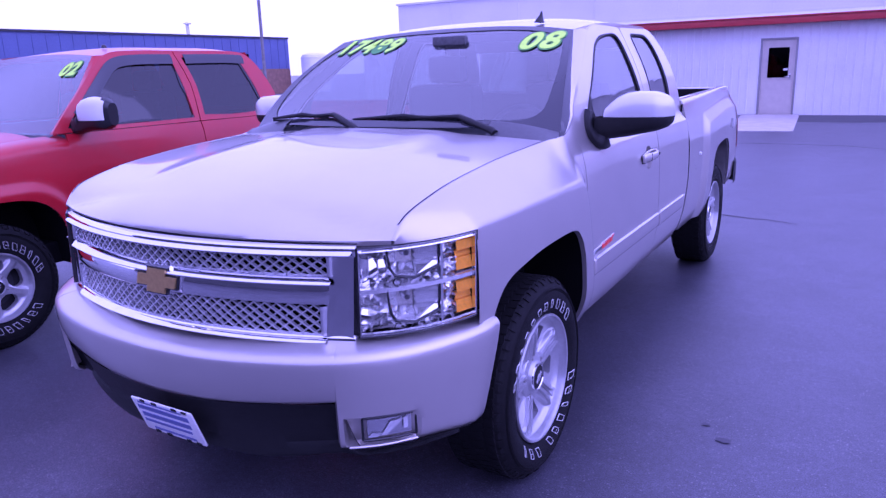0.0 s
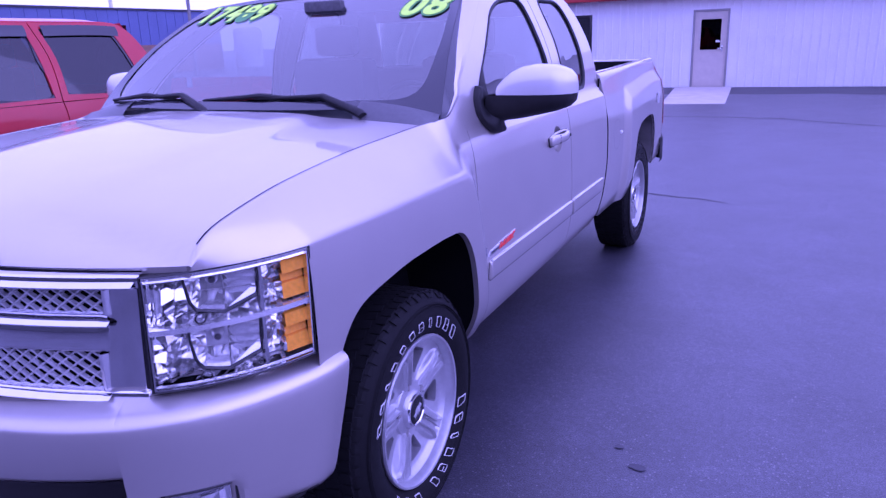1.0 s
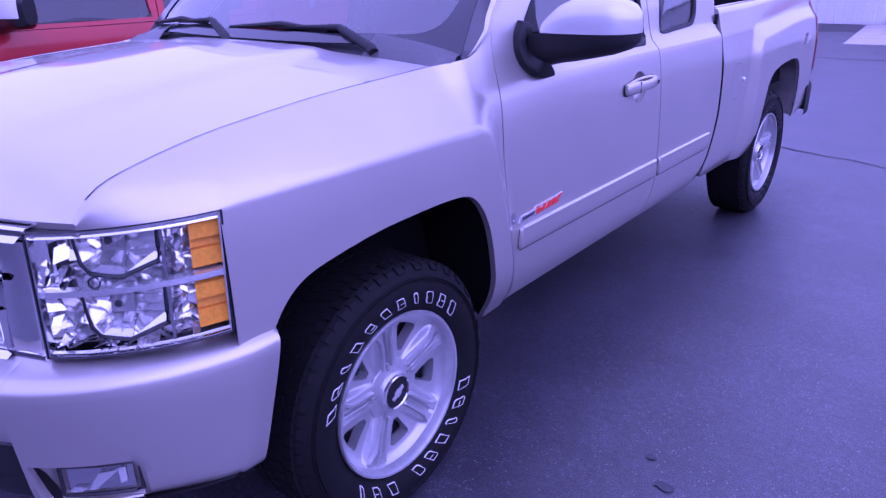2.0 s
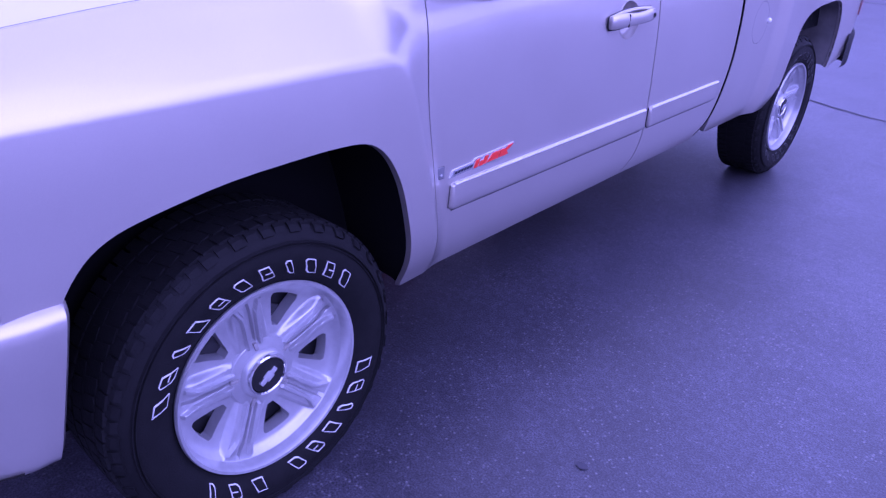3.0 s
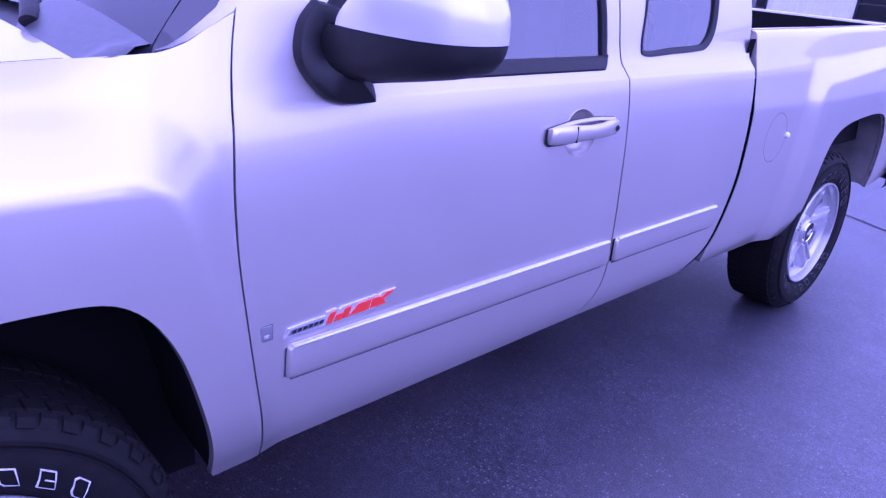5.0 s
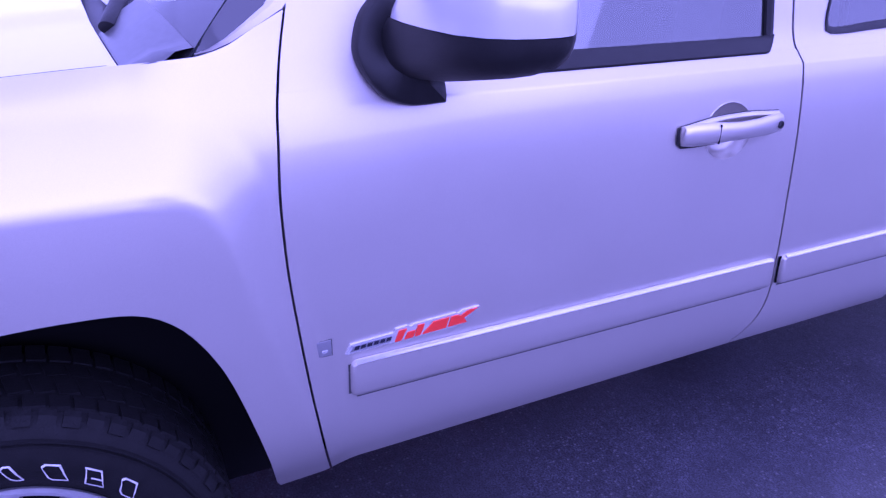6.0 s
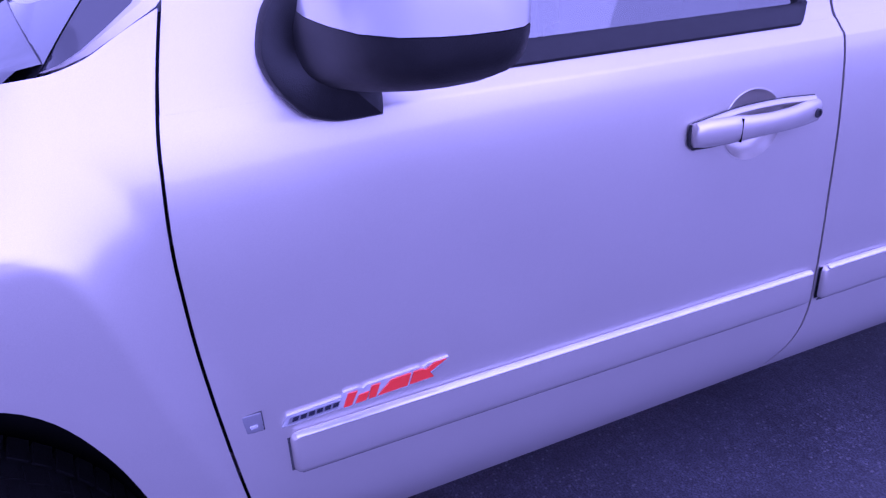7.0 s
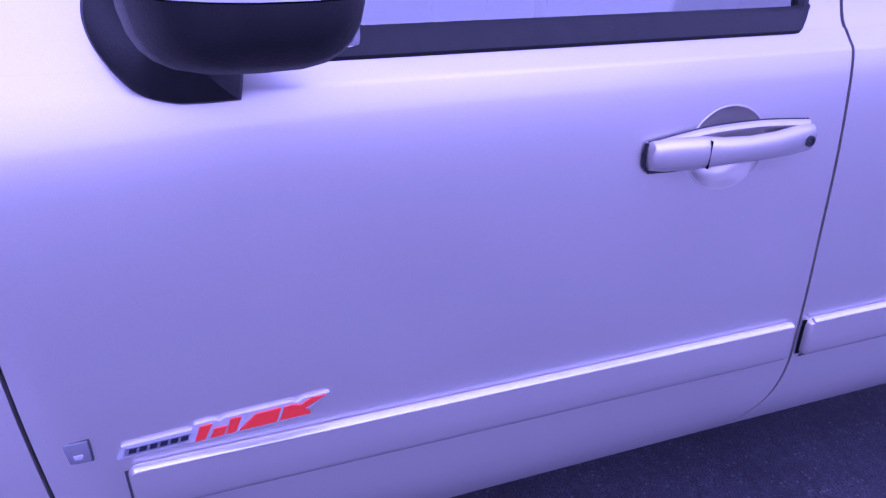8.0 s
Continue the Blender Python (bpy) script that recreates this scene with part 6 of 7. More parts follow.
def headlamp(s):
    zb = lambda u: 0.802 + 0.024 * u ** 1.5
    zt = lambda u: 1.086 + 0.020 * u ** 1.3
    zz = lambda u, v: zb(u) + (zt(u) - zb(u)) * v
    rnd = random.Random(11)
    at = lambda u, v, d: lamp_point(u, zz(u, v), s, d)
    # bright back plate of the housing
    bm = sheet([[at(u, v, 0.078) for u in np.linspace(0, 1, 12)] for v in (0, 0.5, 1)])
    lamp = body("headlamp", bm, SILVERED, None, "wrap-round twin headlamp with amber corners", smooth=False)
    def facets(us, ts, lv, deep, jitter, holes=()):
        """Loose mirrors in a grid, each tilted its own way; deep(u, t) is the middle depth."""
        bm = bmesh.new()
        for a, (ua, ub) in enumerate(zip(us, us[1:])):
            for b, (ta, tb) in enumerate(zip(ts, ts[1:])):
                if (a, b) in holes:
                    continue
                d, gu, gt = deep((ua + ub) / 2, (ta + tb) / 2), jitter * (rnd.random() - 0.5), jitter * (rnd.random() - 0.5)
                skew = 0.10 * (rnd.random() - 0.5)
                quad = [at(ua, lv(ta + skew), d - gu - gt), at(ub, lv(ta - skew), d + gu - gt), at(ub, lv(tb - skew), d + gu + gt), at(ua, lv(tb + skew), d - gu + gt)]
                bm.faces.new([bm.verts.new(p) for p in quad])
        return bm

    for v0, v1, name in ((0.535, 0.97, "upper_bowl"), (0.03, 0.475, "lower_bowl")):
        lv = lambda t: v0 + (v1 - v0) * min(max(t, 0.0), 1.0)
        quad = lambda bm, pts: bm.faces.new([bm.verts.new(at(u, lv(t), d)) for u, t, d in pts])
        body("reflector_fan", facets([0.015, 0.095, 0.17, 0.24], [0.0, 0.22, 0.46, 0.72, 1.0], lv, lambda u, t: 0.034 + 0.05 * u, 0.058), SILVERED, lamp, "broken mirrors beside the bowl", smooth=False)
        # diagonal mirrors that rise from the lower corner towards the bowl
        bm = bmesh.new()
        quad(bm, [(0.02, 0.03, 0.020), (0.26, 0.30, 0.020), (0.275, 0.22, 0.030), (0.03, 0.0, 0.026)])
        quad(bm, [(0.05, 0.22, 0.026), (0.22, 0.50, 0.022), (0.23, 0.44, 0.030), (0.06, 0.16, 0.034)])
        body("fan_mirror", bm, CHROME, lamp, smooth=False)
        # bowl: side wall, deep middle with a bright shelf, fluted outer wall
        bm = bmesh.new()
        quad(bm, [(0.240, 1.0, 0.018), (0.262, 0.46, 0.018), (0.325, 0.50, 0.066), (0.325, 1.0, 0.066)])
        quad(bm, [(0.262, 0.46, 0.018), (0.30, 0.27, 0.018), (0.34, 0.42, 0.062), (0.325, 0.50, 0.066)])
        quad(bm, [(0.325, 0.46, 0.068), (0.465, 0.46, 0.068), (0.465, 1.0, 0.076), (0.325, 1.0, 0.076)])
        quad(bm, [(0.30, 0.28, 0.020), (0.46, 0.17, 0.020), (0.465, 0.50, 0.072), (0.33, 0.52, 0.072)])
        quad(bm, [(0.465, 0.18, 0.020), (0.655, 0.36, 0.020), (0.655, 0.52, 0.034), (0.475, 0.46, 0.066)])
        body(name, bm, SILVERED, lamp, "mirror-bright lamp bowl", smooth=False)
        bm, ts = bmesh.new(), np.linspace(0.46, 1.0, 8)
        for k in range(7):
            near, far = (0.052, 0.070) if k % 2 else (0.070, 0.052)
            quad(bm, [(0.472, ts[k], near), (0.656, ts[k] + 0.03, near - 0.036), (0.656, min(ts[k + 1] + 0.03, 1.0), far - 0.036), (0.472, ts[k + 1], far)])
        body("bowl_flutes", bm, SILVERED, lamp, "fluted mirror of the bowl", smooth=False)
        outline = [(0.236, 1.0), (0.243, 0.75), (0.262, 0.44), (0.30, 0.26), (0.38, 0.20), (0.455, 0.15), (0.48, 0.18), (0.655, 0.35), (0.662, 0.62), (0.664, 1.0)]
        body("bowl_rim", rod(bmesh.new(), [at(u, lv(t), 0.016) for u, t in outline], [0.003, 0.0036, 0.0046, 0.005, 0.0046, 0.005, 0.005, 0.0056, 0.0056, 0.004], 6), TRIM, lamp, "thin black bowl rim")
        c, c2 = at(0.40, lv(0.80), 0.076), at(0.40, lv(0.76), 0.036)
        body("bulb_cap", rod(bmesh.new(), [c, c.lerp(c2, 0.6), c2], [0.017, 0.016, 0.010], 12), SATIN, lamp, "bright bulb cap")
        body("bulb_tip", rod(bmesh.new(), [c2, c2 + (c2 - c) * 0.12], [0.009, 0.007], 10), DASH, lamp, "dark bulb shield")
        # broken mirrors and a small dark socket below the bowl
        body("lower_mirror", facets([0.25, 0.30, 0.36, 0.42, 0.48, 0.54, 0.60, 0.66], [0.0, 0.10, 0.22], lv, lambda u, t: 0.034, 0.048), SILVERED, lamp, smooth=False)
        ring = [at(0.315 + 0.030 * math.cos(a), lv(0.10 + 0.10 * math.sin(a)), 0.014) for a in np.linspace(0.6, 2 * math.pi + 0.2, 14)]
        body("socket_rim", rod(bmesh.new(), ring, 0.0022, 6), TRIM, lamp, "small dark socket")
        # upright post and ribbed side lamp
        bm = sheet([[at(u, lv(t), d) for u, d in ((0.668, 0.040), (0.674, 0.014), (0.692, 0.012), (0.700, 0.040))] for t in np.linspace(0.0, 1.0, 8)])
        body("lamp_post", bm, CHROME, lamp, "upright chrome post")
        body("side_lamp_rib", facets([0.70, 0.74, 0.78, 0.82], [0.0, 0.11, 0.22, 0.33, 0.45, 0.58, 0.70, 0.82, 0.92, 1.0], lv, lambda u, t: 0.034, 0.024), SILVERED, lamp, "ribbed clear side lamp", smooth=False)
    # divider
    bm = bmesh.new()
    rows = []
    for u in np.linspace(0.01, 0.985, 26):
        z = zz(u, 0.505)
        rows.append([lamp_point(u, z - 0.009, s, 0.030), lamp_point(u, z - 0.007, s, 0.010), lamp_point(u, z + 0.006, s, 0.010), lamp_point(u, z + 0.009, s, 0.030)])
    sheet(rows, bm)
    body("lamp_divider", bm, SILVERED, lamp, "silver bar between the lamps")
    # amber blocks, two to each half with a darker rib between
    for v0, v1 in ((0.57, 0.91), (0.08, 0.43)):
        for a, b, out in ((v0 - 0.01, v0 + 0.145, 0.018), (v0 + 0.148, v1 - 0.125, 0.026), (v1 - 0.122, v1 + 0.01, 0.016)):
            rows = []
            for u in np.linspace(0.822, 0.974, 6):
                rows.append([lamp_point(u, zz(u, a + (b - a) * t), s, d) for t, d in ((0, out + 0.014), (0.08, out), (0.92, out + 0.006), (1, out + 0.018))])
            body("amber_reflector", sheet(rows), AMBER, lamp, "amber side reflector", sharp=20)
    # rim and clear lens
    bm = bmesh.new()
    loop = [(u, 0.0) for u in np.linspace(0, 1, 24)] + [(1.0, v) for v in np.linspace(0.06, 1, 14)] + [(u, 1.0) for u in np.linspace(0.96, 0, 24)] + [(0.0, v) for v in np.linspace(0.94, 0.06, 14)]
    rows = []
    for k, d in ((1.0, 0.035), (1.0, 0.0), (0.978, -0.002), (0.972, 0.012)):
        rows.append([lamp_point(0.5 + (u - 0.5) * k, zz(u, 0.5 + (v - 0.5) * (1 - (1 - k) * 0.9)), s, d) for u, v in loop])
    sheet(rows, bm, close=True)
    body("lamp_seal", bm, TRIM, lamp, "black rim of the lamp")
    bm = bmesh.new()
    rows = []
    for k, d in ((0.974, 0.012), (0.968, 0.001), (0.950, 0.001), (0.940, 0.018)):
        rows.append([lamp_point(0.5 + (u - 0.5) * k, zz(u, 0.5 + (v - 0.5) * (1 - (1 - k) * 0.9)), s, d) for u, v in loop])
    sheet(rows, bm, close=True)
    body("lamp_bezel", bm, CHROME, lamp, "thin chrome bezel")
    for v0, v1 in ((0.925, 0.972), (0.022, 0.045)):
        bm = sheet([[lamp_point(u, zz(u, v), s, d) for u in np.linspace(0.025, 0.972, 20)] for v, d in ((v0, 0.024), (v0 + 0.008, 0.008), (v1, 0.014))])
        body("bezel_brow", bm, SILVERED, lamp, "bright inner edge of the lamp")
    bm = sheet([[lamp_point(u, zz(u, v), s, 0.004 - 0.006 * math.sin(math.pi * v)) for u in np.linspace(0.02, 0.98, 24)] for v in np.linspace(0.03, 0.97, 10)])
    body("lamp_lens", bm, LENS, lamp, "clear outer lens").visible_shadow = False


BUMPER_CURVE = smooth([(0.0, -0.995), (0.30, -0.975), (0.55, -0.928), (0.70, -0.868), (0.82, -0.775), (0.912, -0.660), (0.973, -0.540), (1.002, -0.44), (1.006, -0.372)], 90)
BUMPER_TOP = [(0.0, -0.105), (0.005, -0.070), (0.012, -0.036), (0.019, -0.018), (0.028, -0.007), (0.040, -0.001), (0.060, 0.0)]


def bumper_point(i, out, z, s=1):
    p, d = BUMPER_CURVE[i], BUMPER_CURVE[min(i + 1, 89)] - BUMPER_CURVE[max(i - 1, 0)]
    n = np.array([d[1], -d[0]]) / np.hypot(*d)
    n = n if (n[1] < 0 or n[0] > 0) and n[0] >= -0.01 else -n
    return (s * (p[0] + n[0] * out), p[1] + n[1] * out, z)


def bumper():
    split = next(i for i in range(90) if BUMPER_CURVE[i][0] > 0.692)
    # centre piece
    rows = []
    idx = list(range(split, 0, -1)) + list(range(0, split + 1))
    sgn = [-1] * split + [1] * (split + 1)
    for t, o in BUMPER_TOP + [(f, c) for f, c in ((0.35, -0.002), (0.6, -0.008), (0.82, -0.016), (0.94, -0.025), (1.0, -0.045))]:
        row = []
        for i, g in zip(idx, sgn):
            x = BUMPER_CURVE[i][0]
            top, bot = 0.765 + 0.028 * step(0.1, 0.80, x), 0.566 + 0.049 * step(0.1, 0.78, x)
            z = top - t if t <= 0.06 else top - 0.06 + (bot - top + 0.06) * t
            row.append(bumper_point(i, o, z, g))
        rows.append(row)
    centre = body("bumper_centre", sheet(rows, lip=(0, 0.02, 0)), PAINT, None, "pewter painted bumper face")
    for s in (1, -1):
        rows = []
        lower = [(0.1, -0.001), (0.2, -0.003), (0.3, -0.006), (0.4, -0.009), (0.5, -0.012), (0.58, -0.014), (0.64, -0.016), (0.68, -0.017), (0.72, -0.019), (0.76, -0.020), (0.80, -0.021), (0.84, -0.023), (0.88, -0.025), (0.92, -0.028), (0.96, -0.034), (1.0, -0.055)]
        for t, o in BUMPER_TOP + lower:
            row = []
            for i in range(split, 90):
                f = (i - split) / (89 - split)
                top = 0.765 + 0.028 * step(0.1, 0.80, BUMPER_CURVE[i][0]) + 0.017 * step(0.0, 1.0, f)
                bot = 0.452 - 0.015 * step(0.35, 1.0, f)
                z = top - t if t <= 0.06 else top - 0.06 + (bot - top + 0.06) * t
                pocket = step(0.02, 0.06, f) * (1 - step(0.40, 0.43, f)) * step(0.462, 0.478, z) * (1 - step(0.552, 0.562, z))
                deep = 0.035 * (1 - 0.35 * step(0.2, 0.4, f))
                q, low = bumper_point(i, o - deep * pocket, z, s), max(0.79 - z, 0) / 0.3 * step(0.55, 1.0, f)
                row.append((q[0] - s * 0.012 * low, q[1] - 0.052 * low, q[2]))
            rows.append(row)
        end = body("bumper_end", sheet(rows, lip=(-s * 0.015, 0.01, 0)), PAINT, None, "pewter bumper corner with a fog lamp pocket")
        # fog lamp
        a, b = split + int(0.16 * (89 - split)), split + int(0.395 * (89 - split))
        bm = bmesh.new()
        rows = []
        for t, o in ((0, -0.035), (0.08, -0.016), (0.5, -0.014), (0.92, -0.016), (1, -0.035)):
            rows.append([bumper_point(i, o - 0.020, 0.487 + 0.068 * t, s) for i in range(a, b + 1)])
        sheet(rows, bm)
        body("fog_lamp", bm, FOG, end, "clear rectangular fog lamp")
        loop = [(i, 0.483) for i in range(a - 1, b + 2)] + [(b + 1, 0.52), (b + 1, 0.556)] + [(i, 0.559) for i in range(b + 1, a - 2, -1)] + [(a - 1, 0.556), (a - 1, 0.52), (a - 1, 0.483)]
        bm = rod(bmesh.new(), [bumper_point(i, -0.032, z, s) for i, z in loop], 0.0045, 6)
        body("fog_surround", bm, TRIM, end, "dark rim of the fog lamp")
        # bright quads stand in for the diagonal highlight and glints of the lens
        bm = bmesh.new()
        for pts in (((0.30, 0.497, -0.028), (0.42, 0.496, -0.028), (0.80, 0.545, -0.026), (0.52, 0.541, -0.026)), ((0.08, 0.493, -0.031), (0.26, 0.492, -0.029), (0.34, 0.504, -0.027), (0.10, 0.508, -0.029)), ((0.86, 0.510, -0.026), (0.95, 0.512, -0.028), (0.95, 0.548, -0.030), (0.84, 0.547, -0.026))):
            bm.faces.new([bm.verts.new(bumper_point(int(a + (b - a) * f), o, z, s)) for f, z, o in pts])
        body("fog_facet", bm, SILVERED, end, smooth=False)
        bm = bmesh.new()
        rod(bm, [bumper_point(i, -0.022, 0.468 + 0.004 * step(0.2, 0.4, (i - split) / (89 - split)), s) for i in range(split + 2, b + 2)], 0.0045, 6)
        body("fog_trim", bm, PAINT, end, "bright lower edge of the pocket")
    # black lower valance and air dam
    rows = []
    idx = list(range(80, 0, -1)) + list(range(0, 81))
    sgn = [-1] * 80 + [1] * 81
    for o, t in ((-0.02, 0.0), (-0.045, 0.1), (-0.078, 0.45), (-0.100, 0.7), (-0.092, 0.8), (-0.10, 0.9), (-0.14, 1.0)):
        row = []
        for i, g in zip(idx, sgn):
            x = BUMPER_CURVE[i][0]
            top = 0.576 + 0.045 * step(0.1, 0.78, x) - 0.16 * step(0.69, 0.76, x)
            bot = 0.335 + 0.05 * step(0.3, 0.70, x)
            row.append(bumper_point(i, o, top + (bot - top) * t, g))
        rows.append(row)
    val = body("bumper_valance", sheet(rows), PLASTIC, None, "black plastic lower valance")
    # dealer plate: plain bars only
    tilt = Matrix.Translation((0.012, -0.948, 0.447)) @ Matrix.Rotation(radians(20), 4, "X")
    bm = box(bmesh.new(), (-0.152, -0.004, -0.076), (0.152, 0.004, 0.076), 0.003, tilt)
    plate = body("licence_plate", bm, CREAM, val, "white dealer plate with blue print bars")
    for z0, z1, x0, x1 in ((0.060, 0.067, -0.12, 0.10), (0.030, 0.050, -0.13, 0.125), (-0.004, 0.016, -0.125, 0.12), (-0.030, -0.018, -0.13, 0.11), (-0.062, -0.052, -0.10, 0.115)):
        body("plate_line", box(bmesh.new(), (x0, -0.0055, z0), (x1, -0.0035, z1), 0, tilt), BLUE_INK, val, "blue print bar", smooth=False)
    for x in (-0.09, -0.03, 0.07, 0.12):
        for z0, z1 in ((-0.079, -0.066), (0.069, 0.079)):
            body("plate_clip", box(bmesh.new(), (x - 0.012, -0.007, z0), (x + 0.012, -0.003, z1), 0.001, tilt), TRIM, val, "dark plate holder clip", smooth=False)


SILVERED = material("silvered_reflector", (0.96, 0.96, 0.96), 0.07, 0.80)
FOG = material("fog_lamp_reflector", (0.42, 0.42, 0.45), 0.14, 0.75, 0.6)
front_end()


def figures(text, u_mid, v_mid, height, parent, lean, stretch, screen_at, base):
    """Painted figures that follow the windscreen: fill and a dark edge."""
    out = []
    for grow, lift, mat, name in ((0.010, 0.004, FIG_EDGE, "figure_edge"), (0.0, 0.0055, LIME, "painted_price")):
        cu = bpy.data.curves.new(name, "FONT")
        cu.body, cu.align_x, cu.align_y = text, "CENTER", "CENTER"
        cu.size, cu.offset, cu.space_character, cu.shear = height * 1.38, (0.008 + grow) * 1.0, 1.12, lean
        tmp = bpy.data.objects.new("tmp", cu)
        scene.collection.objects.link(tmp)
        me = bpy.data.meshes.new_from_object(tmp.evaluated_get(bpy.context.evaluated_depsgraph_get()))
        bpy.data.objects.remove(tmp)
        bm = bmesh.new()
        bm.from_mesh(me)
        bpy.data.meshes.remove(me)
        bmesh.ops.triangulate(bm, faces=bm.faces)
        for v in bm.verts:
            v.co = screen_at(u_mid, v_mid, v.co.x * stretch, v.co.y, lift)
        ob = part(name, bm, mat, parent, "lime green painted price figures" if grow == 0 else "", smooth=False)
        ob.matrix_parent_inverse = base
        out.append(ob)
    return out


FIG_EDGE = material("dark_green_paint_edge", (0.06, 0.30, 0.06), 0.6)


def on_screen(x_mid, y_mid, dx, dy, lift):
    """A point of the silver pickup's windscreen, dx across and dy up its slope from (x_mid, y_mid)."""
    slope = math.atan2(0.468, 0.79)
    x, y = x_mid + dx, y_mid + dy * math.cos(slope)
    e = min(abs(x) / 0.80, 1.0)
    v = (y - (0.375 + 0.085 * e ** 2.5)) / (1.165 - 0.375 - 0.17 * e ** 2.5)
    zb, zt = 1.338 + 0.02 * e ** 3, 1.806 - 0.045 * e ** 2.5
    z = zb + (zt - zb) * v + 0.018 * math.sin(math.pi * min(max(v, 0), 1))
    y2 = y - 0.009 * math.sin(math.pi * min(max(v, 0), 1))
    return Vector((x, y2 - lift * 0.5, z + lift))


screen_ob = next(o for o in truck.children if o.name.startswith("windscreen") and o.name == "windscreen")
figures("08", 0.575, 0.985, 0.165, screen_ob, 0.1, 0.85, on_screen, Matrix())
figures("17489", -0.47, 1.01, 0.15, screen_ob, 0.15, 0.70, on_screen, Matrix())

big_wheel = wheel("twin", "bright five-spoke alloy wheel with all-terrain tyre", ((73, -48, 11), (-109, -171, 6), (-194, -222, 3)))
for s in (1, -1):
    for y, turn in ((AXLE_F, 0), (AXLE_R, -16)):
        ob = place_wheel(big_wheel, truck, (s * (0.864 if y < 1 else 0.840), y, HUB_Z), turn, s < 0)
        ob.matrix_parent_inverse = BASE
        for c in ob.children:
            if y > 1 and c.name.startswith("tyre_mark"):
                c.material_slots[0].link = "OBJECT"
                c.material_slots[0].material = WORN_MARK


# ---- the red pickup ----
red_truck = thing("pickup_truck", "red older extended-cab pickup truck with white mirror caps", "pickup truck", at=(-3.40, -0.19, 0))


def red_part(name, bm, mat, parent=None, label="", sharp=38, smooth=True):
    return part(name, bm, mat, parent or red_truck, label, sharp, smooth)


